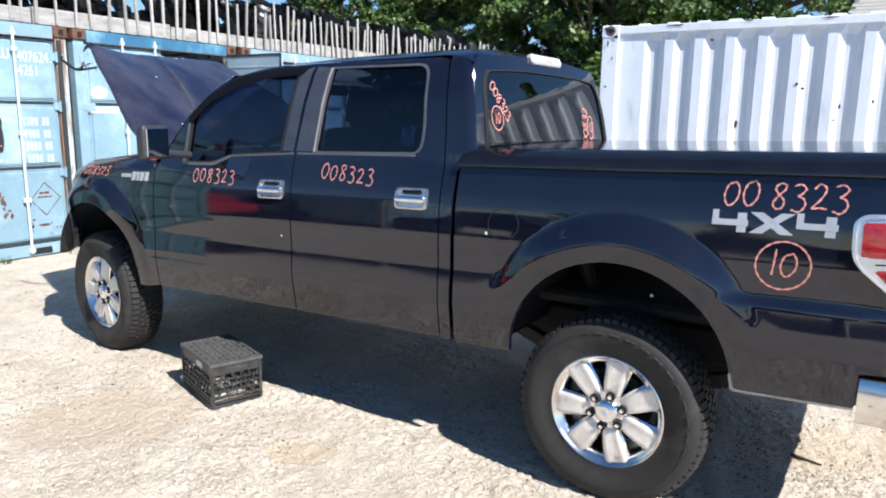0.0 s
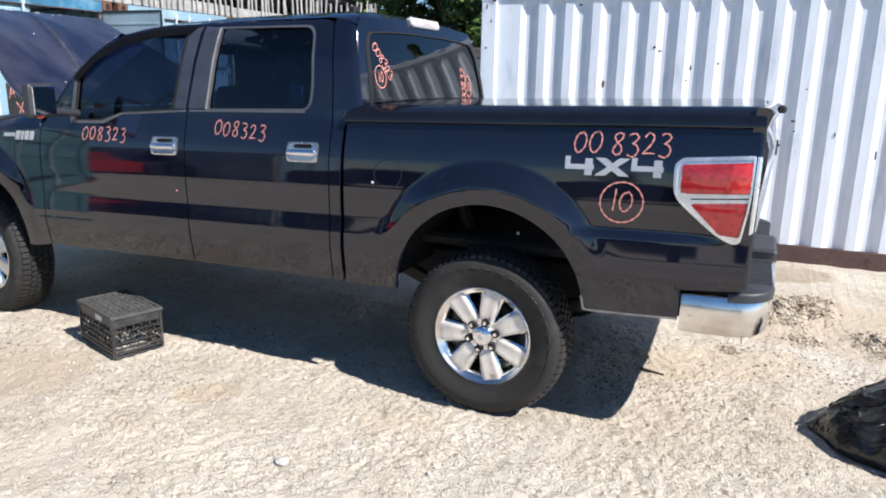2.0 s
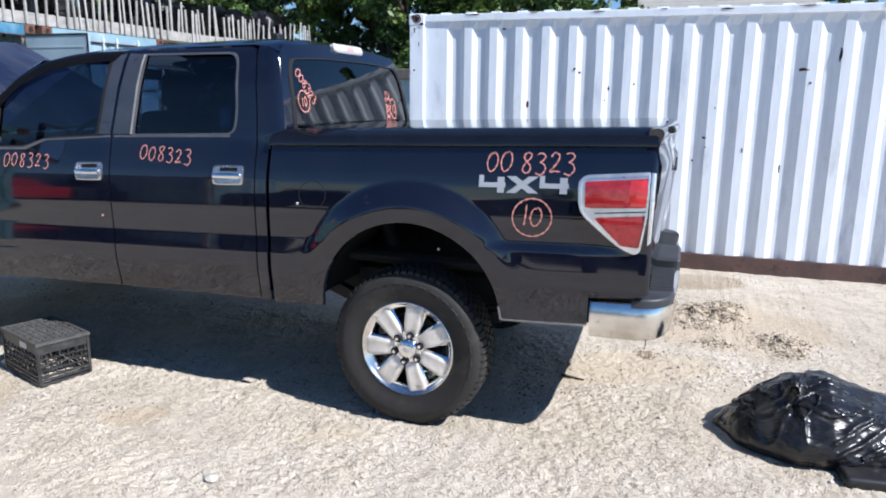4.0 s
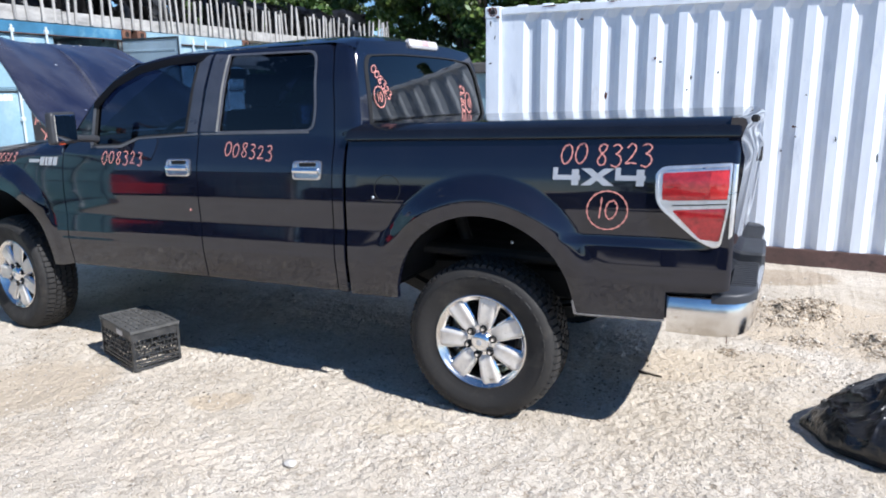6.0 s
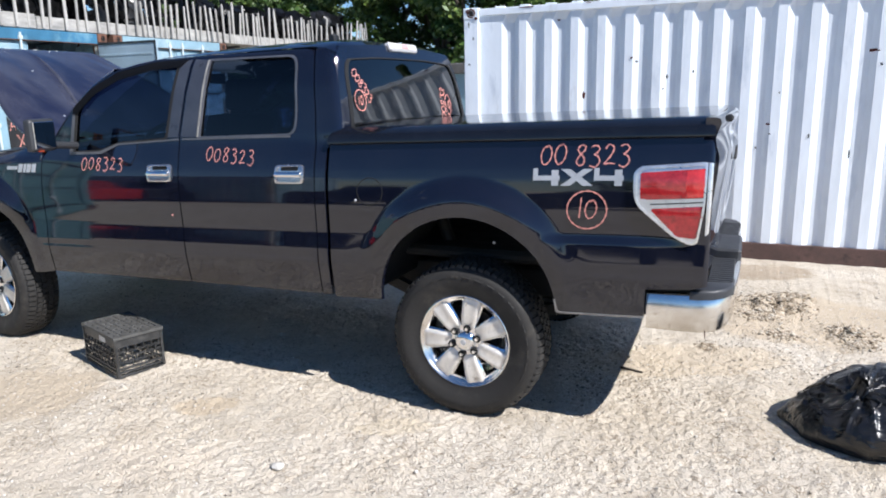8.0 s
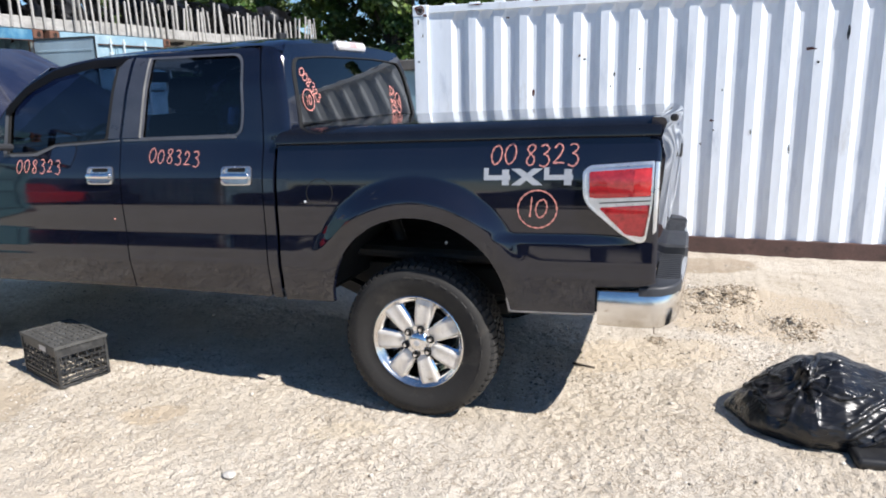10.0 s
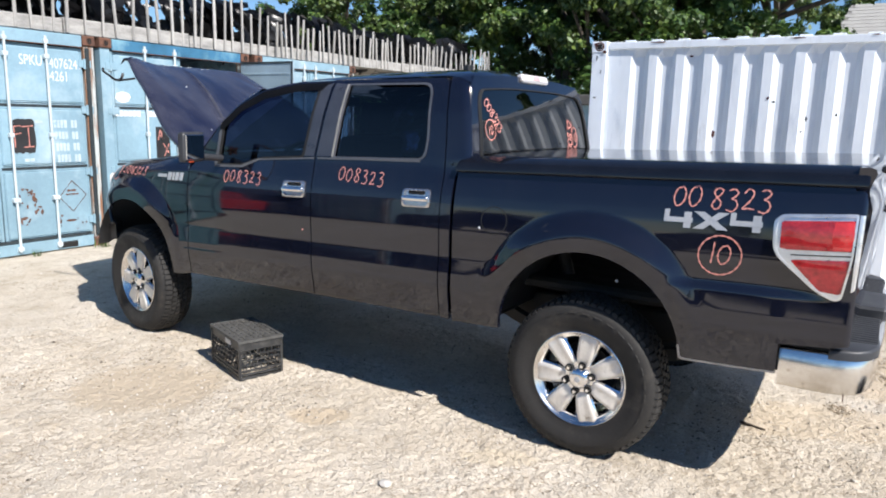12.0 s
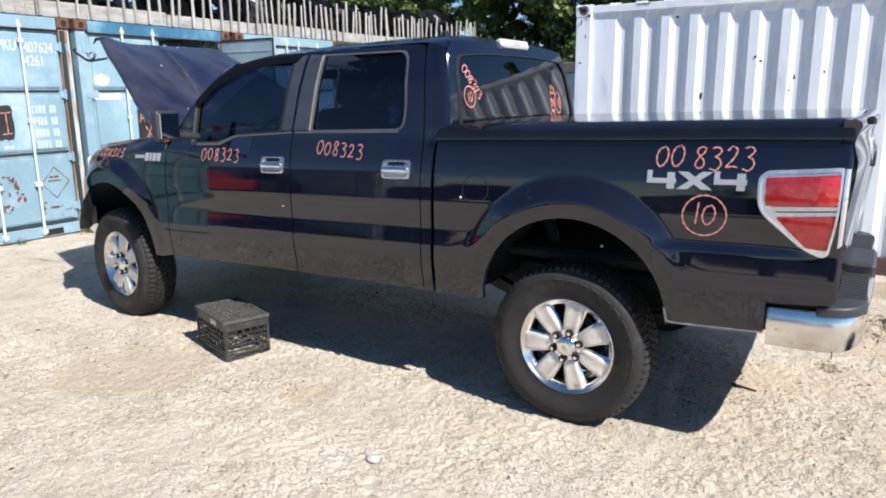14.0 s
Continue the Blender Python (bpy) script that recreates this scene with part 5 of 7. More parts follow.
SILL = 0.605
GLASS_F = rounded([(-2.70, 1.420), (-2.682, 1.680), (-2.537, 1.788), (-2.33, 1.868), (-2.06, 1.910), (-1.862, 1.914), (-1.927, 1.488), (-2.32, 1.470), (-2.46, 1.424)],
                  [0.01, 0.05, 0.05, 0.08, 0.15, 0.02, 0.02, 0.06, 0.06])
GLASS_R = rounded([(-1.672, 1.490), (-1.625, 1.924), (-1.020, 1.912), (-0.995, 1.60), (-1.005, 1.492)], [0.01, 0.01, 0.06, 0.10, 0.09])
DOOR_F = [(-2.985, SILL + 0.014), (-2.985, 1.375), (-2.93, 1.44), (-2.73, 1.675), (-2.55, 1.818), (-2.36, 1.912), (-2.04, 1.957), (-1.757, 1.957), (-1.826, 1.50), (-1.822, 1.30), (-1.800, SILL + 0.008)]
DOOR_R = rounded([(-1.792, SILL + 0.008), (-1.814, 1.30), (-1.818, 1.50), (-1.749, 1.957), (-0.913, 1.945), (-0.873, 1.60), (-0.863, 1.42), (-0.855, SILL - 0.004)], [0, 0, 0, 0, 0.06, 0.1, 0.1, 0.02])
CAB_CORNER = [(-0.848, SILL - 0.006), (-0.856, 1.42), (-0.866, 1.60), (-0.905, 1.950), (-0.86, 1.944), (-0.83, 1.931), (-0.803, 1.914)] + [(cab_rear(MID - 0.9, z), z) for z in (1.90, 1.86, 1.80, 1.74, 1.68, 1.62, 1.56, 1.52, 1.48, 1.45)] + [(-0.790, 1.41), (-0.790, SILL - 0.008)]
a_f = arch_line(*ARCHES[1], 0.60)
FENDER = [(-2.993, 0.62), (-2.993, 1.458), (-3.28, 1.445), (-3.66, 1.410), (-3.94, 1.385), (-4.06, 1.345), (-4.16, 1.29), (-4.18, 0.92)] + [p for p in a_f if p[0] > -4.13] + [(-3.12, 0.60)]
a_r = arch_line(*ARCHES[0], 0.592)
BED = [(-0.768, 1.432), (-0.768, 0.590)] + a_r + [(0.51, 0.596), (0.905, 0.604), (0.908, 0.748), (1.10, 0.755), (1.150, 0.766), (1.150, 1.432)]
BED_CORNER = [(1.150, 0.766), (1.172, 0.772), (1.172, 1.432), (1.150, 1.432)]
TAIL = rounded([(0.836, 1.280), (0.842, 1.145), (1.025, 0.990), (1.095, 0.958), (1.122, 0.970), (1.145, 1.13), (1.147, 1.324), (0.865, 1.308)], [0.04, 0.05, 0.05, 0.05, 0.03, 0.05, 0.012, 0.04])

for far in (False, True):
    skin("front_fender", FENDER, [], PAINT, truck, far_side=far, step=0.022, step_z=0.013 if not far else 0.03)
    door = skin("front_door", DOOR_F, [GLASS_F], PAINT, truck, "black front door with marker number" if not far else "", far_side=far, step=0.06, step_z=0.011 if not far else 0.03)
    door2 = skin("rear_door", DOOR_R, [GLASS_R], PAINT, truck, "black rear door with marker number" if not far else "", far_side=far, step=0.06, step_z=0.011 if not far else 0.03)
    skin("cab_corner_panel", CAB_CORNER, [], PAINT, truck, far_side=far, step=0.0045, step_z=0.011 if not far else 0.03)
    bed = skin("bed_side", BED, [TAIL], PAINT, truck, "black bed side with flared wheel arch" if not far else "", far_side=far, step=0.016, step_z=0.011 if not far else 0.03)
    skin("bed_corner", BED_CORNER, [], PAINT, bed, depth=0.02, far_side=far, step=0.0025, step_z=0.02)
    skin("door_glass", GLASS_F, [], WINDOW, door, "dark tinted front door glass", depth=0.005, out=-0.012, far_side=far, step=0.06)
    skin("door_glass", GLASS_R, [], WINDOW, door2, "dark tinted rear door glass", depth=0.005, out=-0.012, far_side=far, step=0.06)

    def shrink(poly, k):
        c = np.mean(poly, 0)
        return [tuple(c + (np.array(p) - c) * k) for p in poly]
    for owner, g in ((door, GLASS_F), (door2, GLASS_R)):
        skin("window_seal", shrink(g, 1.035), [shrink(g, 0.99)], SEAM if owner is door else WINDOW_TRIM, owner, depth=0.012, out=0.004, far_side=far, step=0.05)
    skin("rain_visor", [(-2.712, 1.655), (-2.704, 1.690), (-2.552, 1.812), (-2.342, 1.900), (-2.05, 1.944), (-1.790, 1.946), (-1.840, 1.900), (-2.06, 1.892), (-2.325, 1.850), (-2.525, 1.772), (-2.672, 1.655)], [], VISOR, door, "dark rain visor over the window", depth=0.006, out=0.010, far_side=far, step=0.04)
    # the pale strip at the front edge of the rear glass, and the belt strip
    skin("window_edge_strip", [(-1.688, 1.490), (-1.641, 1.928), (-1.628, 1.928), (-1.675, 1.490)], [], CREAM, door2, depth=0.006, out=0.006, far_side=far, step=0.05)
    skin("belt_strip", [(-1.80, 1.474), (-1.80, 1.484), (-1.03, 1.484), (-1.03, 1.474)], [], GREY_PLASTIC, door2, depth=0.006, out=0.005, far_side=far, step=0.05)
    skin("belt_strip", [(-2.73, 1.400), (-2.73, 1.416), (-2.47, 1.418), (-2.32, 1.464), (-1.83, 1.484), (-1.83, 1.474), (-2.31, 1.454), (-2.455, 1.402)], [], GREY_PLASTIC, door, depth=0.006, out=0.005, far_side=far, step=0.05)
    skin("corner_trim", [(-2.735, 1.418), (-2.715, 1.655), (-2.690, 1.675), (-2.706, 1.420)], [], GREY_PLASTIC, door, "grey mirror corner trim", depth=0.006, out=0.006, far_side=far, step=0.05)
    # black pillar covers between the windows
    skin("pillar_cover", [(-1.920, 1.492), (-1.855, 1.925), (-1.768, 1.938), (-1.834, 1.492)], [], PILLAR, door, depth=0.004, out=0.003, far_side=far, step=0.05)
    skin("pillar_cover", [(-1.810, 1.492), (-1.742, 1.938), (-1.643, 1.930), (-1.690, 1.492)], [], PILLAR, door2, depth=0.004, out=0.003, far_side=far, step=0.05)

    # tail lamp: chrome surround, two red lenses, chrome bar
    lamp = skin("tail_lamp", shrink(TAIL, 0.995), [], TRIM_CHROME, truck, "red tail lamp with chrome surround", depth=0.03, out=0.002, far_side=far, step=0.02, surface=domed(TAIL, 0.010, 6.0))
    red = rounded([(0.870, 1.160), (0.866, 1.280), (1.144, 1.297), (1.143, 1.170)], 0.012)
    skin("lens", red, [], RED_LENS, lamp, "glossy red upper lens", depth=0.012, out=0.010, far_side=far, step=0.015, surface=domed(red, 0.006, 3.0))
    red = rounded([(0.912, 1.120), (1.141, 1.134), (1.124, 1.000), (1.108, 0.988), (1.036, 0.996)], 0.010)
    skin("lens", red, [], RED_LENS, lamp, "glossy red lower lens", depth=0.012, out=0.010, far_side=far, step=0.015, surface=domed(red, 0.006, 3.0))
    bright = rounded([(1.058, 1.170), (1.058, 1.287), (1.139, 1.292), (1.139, 1.175)], 0.01)
    skin("inner_lens", bright, [], RED_BRIGHT, lamp, "brighter red inner lens", depth=0.004, out=0.0125, far_side=far, step=0.015, surface=domed(bright, 0.006))
    for x0, x1, z0, z1 in ((1.046, 1.056, 1.170, 1.288), (0.885, 1.045, 1.222, 1.225), (0.96, 1.14, 1.085, 1.088)):
        skin("lens_rib", [(x0, z0), (x0, z1), (x1, z1), (x1, z0)], [], RED_LENS, lamp, depth=0.004, out=0.0165, far_side=far, step=0.05)

    skin("bar_groove", [(0.915, 1.1375), (0.915, 1.1425), (1.136, 1.154), (1.136, 1.149)], [], SEAM, lamp, depth=0.002, out=0.0035, far_side=far, step=0.03, surface=domed(TAIL, 0.010, 6.0))

    # raised bright rim of the lamp, and its clear end that turns on to the tail
    rim_out, rim_in = shrink(TAIL, 1.0), shrink(TAIL, 0.935)
    skin("lamp_rim", rim_out, [rim_in], TRIM_CHROME, lamp, "bright chrome lamp rim", depth=0.012, out=0.009, far_side=far, step=0.02, surface=domed(TAIL, 0.010, 6.0))
    skin("lamp_end", [(1.1505, 1.000), (1.1655, 1.012), (1.1690, 1.150), (1.1690, 1.318), (1.1505, 1.320)], [], TRIM_CHROME, lamp, "clear pale end of the lamp", depth=0.004, out=0.003, far_side=far, step=0.004)

    # handles: chrome bowl and grip
    for owner, x0, z0 in ((door, -1.962, 1.283), (door2, -1.019, 1.275)):
        ring = rounded([(x0 - 0.095, z0 - 0.051), (x0 - 0.095, z0 + 0.051), (x0 + 0.095, z0 + 0.051), (x0 + 0.095, z0 - 0.051)], 0.022)
        cup = rounded([(x0 - 0.082, z0 - 0.043), (x0 - 0.082, z0 + 0.043), (x0 + 0.082, z0 + 0.043), (x0 + 0.082, z0 - 0.043)], 0.02)
        grip = rounded([(x0 - 0.085, z0 - 0.012), (x0 - 0.085, z0 + 0.014), (x0 + 0.085, z0 + 0.012), (x0 + 0.085, z0 - 0.014)], 0.012)
        skin("handle_bezel", ring, [cup], HANDLE_CHROME, owner, "chrome door handle bezel", depth=0.01, out=0.003, far_side=far, step=0.02, surface=domed(ring, 0.014, 3.0))
        skin("handle_recess", cup, [], HANDLE_CHROME, owner, "silver cup behind the handle", depth=0.003, out=0.0015, far_side=far, step=0.03)
        # flat black patch painted for the shade in the cup's upper part
        shade = rounded([(x0 - 0.055, z0 + 0.020), (x0 - 0.055, z0 + 0.040), (x0 + 0.055, z0 + 0.040), (x0 + 0.055, z0 + 0.020)], 0.008)
        skin("handle_slot", shade, [], SEAM, owner, "dark patch for the shade over the grip", depth=0.003, out=0.004, far_side=far, step=0.03)
        skin("handle_grip", grip, [], CHROME, owner, "chrome door handle grip", depth=0.018, out=0.022, far_side=far, step=0.012, surface=domed(grip, 0.012))

    # pale colour holds both the lip's dust and the sunlight along its edge
    skin("bed_lip", [(0.478, 0.668), (0.488, 0.602), (0.51, 0.597), (0.905, 0.605), (0.905, 0.613), (0.515, 0.606), (0.498, 0.610), (0.487, 0.668)], [], DUST_TRIM, bed, "folded lip, pale with dust and painted sunlight", depth=0.012, out=0.003, far_side=far, step=0.03)

# fuel filler door and its small bolt
fuel = [(-0.515 + 0.078 * math.cos(a), 1.183 + 0.074 * math.sin(a)) for a in np.linspace(0, 2 * math.pi, 28, endpoint=False)]
near_bed = next(o for o in truck.children if o.name == "bed_side")
near_door = next(o for o in truck.children if o.name == "front_door")
near_door2 = next(o for o in truck.children if o.name == "rear_door")
near_fender = next(o for o in truck.children if o.name == "front_fender")
skin("fuel_door_gap", fuel, [[(-0.515 + 0.074 * math.cos(a), 1.183 + 0.070 * math.sin(a)) for a in np.linspace(0, 2 * math.pi, 28, endpoint=False)]], SEAM, near_bed, depth=0.002, out=0.001, step=0.03)
bm = bmesh.new()
p, n = on_side(-0.60, 1.137)
bmesh.ops.create_uvsphere(bm, u_segments=10, v_segments=6, radius=0.008, matrix=Matrix.Translation(p))
part("chip_mark", bm, EMBLEM, near_bed, "pale stone-chip mark", 60)
bm = bmesh.new()
p, n = on_side(-1.88, 1.03)
bmesh.ops.create_uvsphere(bm, u_segments=10, v_segments=6, radius=0.006, matrix=Matrix.Translation(p))
part("paint_mark", bm, MARKER, near_door, "small reddish mark", 60)

# stock number in paint marker
ribbon(written("008323", -2.62, 1.303, 0.047, 0.078, 0.32), 0.0075, on_side, "painted_number", MARKER, near_door, "salmon handwritten number 008323")
ribbon(written("008323", -1.609, 1.352, 0.046, 0.074, 0.30, rise=-0.06), 0.0075, on_side, "painted_number", MARKER, near_door2, "salmon handwritten number 008323")
ribbon(written("00 8323", 0.402, 1.315, 0.054, 0.086, 0.22), 0.0075, on_side, "painted_number", MARKER, near_bed, "salmon handwritten number 008323")
ribbon([circle_line(0.630, 1.108, 0.092, 0.088)] + written("1", 0.572, 1.066, 0.05, 0.09) + written("0", 0.620, 1.068, 0.055, 0.082), 0.008, on_side,
       "painted_lot_number", MARKER, near_bed, "salmon handwritten circled 10")
ribbon(written("008323", -3.80, 1.318, 0.045, 0.05, 0.2) + [circle_line(-3.89, 1.315, 0.05, 0.05)], 0.007, on_side, "painted_number", MARKER, near_fender, "small salmon handwritten number on the fender")


def plates(shapes, place, name, material, parent, label):
    """Flat emblem pieces, 3 mm thick, from polygons on the side surface."""
    verts, faces = [], []
    for poly in shapes:
        b, n = len(verts), len(poly)
        for lift in (0.0045, 0.0005):
            for u, v in poly:
                p, o = place(u, v)
                verts.append(Vector(p) + o * lift)
        faces.append(tuple(range(b, b + n)))
        faces += [(b + i, b + n + i, b + n + (i + 1) % n, b + (i + 1) % n) for i in range(n)]
    return raw(name, verts, faces, material, parent, label)


def scaled(poly, u, v, w, h, shear=0.0):
    return [(u + (px + shear * py) * w, v + py * h) for px, py in poly]


FOUR = [[(0.0, 1.0), (0.17, 1.0), (0.17, 0.56), (0.0, 0.30)], [(0.0, 0.58), (0.0, 0.30), (1.0, 0.30), (1.0, 0.58)], [(0.70, 0.90), (0.95, 0.90), (0.95, 0.0), (0.70, 0.0)]]
CROSS = [[(0.0, 0.95), (0.30, 0.95), (1.0, 0.0), (0.70, 0.0)], [(0.70, 0.95), (1.0, 0.95), (0.62, 0.45), (0.47, 0.62)], [(0.0, 0.0), (0.30, 0.0), (0.55, 0.36), (0.38, 0.50)]]
for shape, u, w in ((FOUR, 0.371, 0.127), (CROSS, 0.503, 0.15), (FOUR, 0.659, 0.133)):
    plates([scaled(q, u, 1.220, w, 0.080) for q in shape], on_side, "drive_emblem", EMBLEM, near_bed, "silver letter of the 4X4 decal")
plates([scaled(q, -3.325, 1.290, 0.28, 0.055) for q in ([(0, 0.35), (0, 0.75), (0.36, 0.75), (0.36, 0.35)], [(0.40, 0.0), (0.42, 1.0), (0.56, 1.0), (0.52, 0.0)], [(0.58, 0.0), (0.60, 1.0), (0.66, 1.0), (0.64, 0.0)], [(0.69, 0.0), (0.71, 1.0), (0.83, 1.0), (0.81, 0.0)], [(0.86, 0.0), (0.88, 1.0), (1.0, 1.0), (0.98, 0.0)])],
       on_side, "model_badge", EMBLEM, near_fender, "silver badge plate on the fender")

# roof: one pressed sheet from door top to door top
def roof_edge(x):
    return float(np.interp(x, [-2.56, -2.36, -2.20, -2.04, -1.75, -0.95, -0.86, -0.80], [1.812, 1.912, 1.942, 1.962, 1.962, 1.957, 1.945, 1.915]))


def roof_crown(x):
    return float(np.interp(x, [-2.40, -2.25, -2.0, -1.7, -1.3, -1.0, -0.90, -0.84, -0.80], [1.930, 1.968, 2.002, 2.020, 2.024, 2.022, 2.016, 2.002, 1.978]))


RX, RS = np.concatenate([np.linspace(-2.46, -0.95, 42), np.linspace(-0.93, -0.80, 12)]), 49
rv, rf = [], []
for x in RX:
    z0, zc = roof_edge(x), roof_crown(x)
    y0 = side_y(x, z0) + 0.002
    for k in range(RS):
        s = -1 + 2 * k / (RS - 1)
        s = math.copysign(1 - (1 - abs(s)) ** 1.7, s)
        y = MID + s * (MID - y0)
        rise = (1 - abs(s) ** 5.5) * 0.74 + (1 - s * s) * 0.26
        z = z0 + (zc - z0) * rise
        rv.append(raked(x - ease(-2.0, -2.46, x) * 0.10 * (1 - s * s) + ease(-1.1, -0.80, x) * (cab_rear(y, z) + 0.80), y, z))
for i in range(len(RX) - 1):
    for k in range(RS - 1):
        a = i * RS + k
        rf.append((a, a + RS, a + RS + 1, a + 1))
raw("roof", rv, rf, PAINT, truck, smooth=True)

# windscreen pillars: from the front door's sloping edge to the glass
for far in (False, True):
    line = smooth_line([(-3.02, 1.415), (-2.94, 1.452), (-2.74, 1.668), (-2.56, 1.812), (-2.40, 1.895)], 6)
    rv, rf = [], []
    for x, z in line:
        y0 = side_y(x, z)
        for dy, dz, dx in ((0.0, 0.0, 0.0), (0.006, 0.014, 0.004), (0.03, 0.026, -0.01), (0.085, 0.030, -0.03), (0.12, 0.018, -0.04)):
            y = y0 + dy
            rv.append(raked(x + dx, 2 * MID - y if far else y, z + dz))
    for i in range(len(line) - 1):
        for k in range(4):
            a = i * 5 + k
            q = (a, a + 5, a + 6, a + 1)
            rf.append(q if not far else tuple(reversed(q)))
    raw("screen_pillar", rv, rf, PAINT, truck, smooth=True)

# rear wall of the cab with its glass
def rear_half(z):
    """Half the cab's width at a height, at its rear."""
    return MID - float(np.interp(z, SIDE_Z, SIDE_Y)) - 0.008 - 0.024 * ease(1.40, 1.52, z)


def rear_sheet(name, outer, holes, material, parent, label="", out=0.0, depth=0.02, step=0.05):
    pts, tris, loops = sheet(outer, holes, step)
    verts = [raked(cab_rear(y, z) + out, y, z) for y, z in pts]
    faces = [tuple(t) for t in tris]
    for lp in loops:
        for i in range(len(lp)):
            (y0, z0), (y1, z1) = lp[i], lp[(i + 1) % len(lp)]
            b = len(verts)
            verts += [raked(cab_rear(y0, z0) + out, y0, z0), raked(cab_rear(y1, z1) + out, y1, z1),
                      raked(cab_rear(y1, z1) + out - depth, y1, z1), raked(cab_rear(y0, z0) + out - depth, y0, z0)]
            faces.append((b, b + 3, b + 2, b + 1))
    ob = raw(name, verts, faces, material, parent, label, True)
    ob.data.set_sharp_from_angle(angle=radians(40))
    return ob


zs = [0.62, 1.0, 1.30, 1.40, 1.45, 1.50, 1.55, 1.62, 1.70, 1.78, 1.85, 1.905]
wall_out = [(MID - rear_half(z), z) for z in zs] + [(MID - 0.74, 1.955), (MID - 0.4, 1.976), (MID, 1.982), (MID + 0.4, 1.976), (MID + 0.74, 1.955)] + [(MID + rear_half(z), z) for z in reversed(zs)]
glass_out = rounded([(MID - 0.790, 1.47), (MID - 0.745, 1.80), (MID - 0.70, 1.880), (MID - 0.35, 1.900), (MID + 0.35, 1.900), (MID + 0.73, 1.880), (MID + 0.79, 1.80), (MID + 0.855, 1.47)],
                    [0.03, 0.05, 0.08, 0.2, 0.2, 0.08, 0.05, 0.03])
cab_wall = rear_sheet("cab_rear_wall", wall_out, [glass_out], PAINT, truck)
pane = rear_sheet("rear_window", glass_out, [], REAR_GLASS, truck, "dark tinted rear window with marker numbers", out=-0.006, depth=0.004)
gc = np.mean(glass_out, 0)
rear_sheet("window_seal", [tuple(gc + (np.array(p) - gc) * 1.03) for p in glass_out], [[tuple(gc + (np.array(p) - gc) * 0.985) for p in glass_out]][0:1], SEAM, cab_wall, out=0.003, depth=0.008)


def on_rear(u, v):
    return raked(cab_rear(u, v) - 0.004, u, v), Vector((0.98, 0.06, 0.2)).normalized()


def turned(lines, u, v, ang):
    c, s = math.cos(ang), math.sin(ang)
    return [[(u + c * (a - u) - s * (b - v), v + s * (a - u) + c * (b - v)) for a, b in ln] for ln in lines]


ribbon(turned(written("008323", 0.305, 1.805, 0.036, 0.055, 0.05), 0.305, 1.805, -0.86) + [circle_line(0.345, 1.655, 0.058, 0.058)] + written("10", 0.315, 1.628, 0.028, 0.052, 0.1),
       0.0075, on_rear, "painted_number", MARKER, pane, "salmon handwritten number and circled 10 on the glass")
ribbon(turned(written("00832", 1.52, 1.50, 0.042, 0.075, 0.05), 1.52, 1.50, 1.42) + [circle_line(1.59, 1.60, 0.05, 0.07)] + written("10", 1.565, 1.57, 0.03, 0.06, 0.1), 0.009, on_rear, "painted_number", MARKER, pane,
       "salmon handwritten number on the glass edge")

# high brake light in the roof's rear edge
brake = solid_box("brake_light", (-0.02, -0.19, -0.028), (0.03, 0.19, 0.030), WHITE_LENS, truck, "milky white high brake lamp", 0.012,
                  Matrix.Translation(raked(-0.806, MID + 0.02, 1.968)) @ Euler((0, radians(-24), 0)).to_matrix().to_4x4())
solid_box("lamp_window", (0.026, -0.05, -0.016), (0.033, 0.05, 0.016), FADED_LENS, brake, "faded red middle lens", 0.004,
          Matrix.Translation(raked(-0.806, MID + 0.02, 1.968)) @ Euler((0, radians(-24), 0)).to_matrix().to_4x4())
solid_box("roof_aerial", (-0.022, -0.03, -0.02), (0.022, 0.03, 0.04), BLACK_PLASTIC, truck, "small black roof aerial", 0.01, Matrix.Translation(raked(-1.05, 0.62, 2.012)))

# windscreen
wv, wf = [], []
for i in range(9):
    t = i / 8
    for k in range(13):
        s = -1 + k / 6
        half = 0.80 + (0.66 - 0.80) * t
        wv.append(raked(-3.10 + 0.80 * t + (0.14 - 0.05 * t) * s * s, MID + half * s, 1.415 + 0.515 * t + 0.02 * math.sin(math.pi * t)))
for i in range(8):
    for k in range(12):
        a = i * 13 + k
        wf.append((a, a + 1, a + 14, a + 13))
raw("windscreen", wv, wf, SCREEN, truck, "clear windscreen", True)
solid_box("cowl", (-3.16, 0.14, 1.36), (-2.92, 1.86, 1.425), BLACK_PLASTIC, truck, bevel=0.02, m=Matrix.Translation((0, 0, RAKE * -2)))

# bed lid
lv, lf = [], []
for i, x in enumerate([-0.775, -0.771, -0.758, -0.73, -0.4, 0.0, 0.4, 0.8, 1.05, 1.12, 1.154, 1.161, 1.165, 1.168]):
    edge = min(1.0, max(0.0, (x + 0.775) / 0.03), max(0.0, (1.168 - x) / 0.014)) if x not in (-0.775, 1.168) else 0.0
    for k in range(17):
        s = math.copysign(1 - (1 - abs(-1 + k / 8)) ** 2.0, -1 + k / 8)
        yy = MID + s * 0.958
        round_ = 1 - max(0.0, (abs(s) - 0.91) / 0.09) ** 1.6
        top = 1.437 + (0.075 + 0.012 * (1 - s * s)) * (0.80 + 0.20 * edge ** 0.5) * (0.18 + 0.82 * max(0, round_) ** 0.5)
        lv.append(raked(max(x, cab_rear(yy, 1.50) + 0.014) if abs(s) < 0.93 else x, yy, top))
NX = 14
for i in range(NX - 1):
    for k in range(16):
        a = i * 17 + k
        lf.append((a, a + 17, a + 18, a + 1))
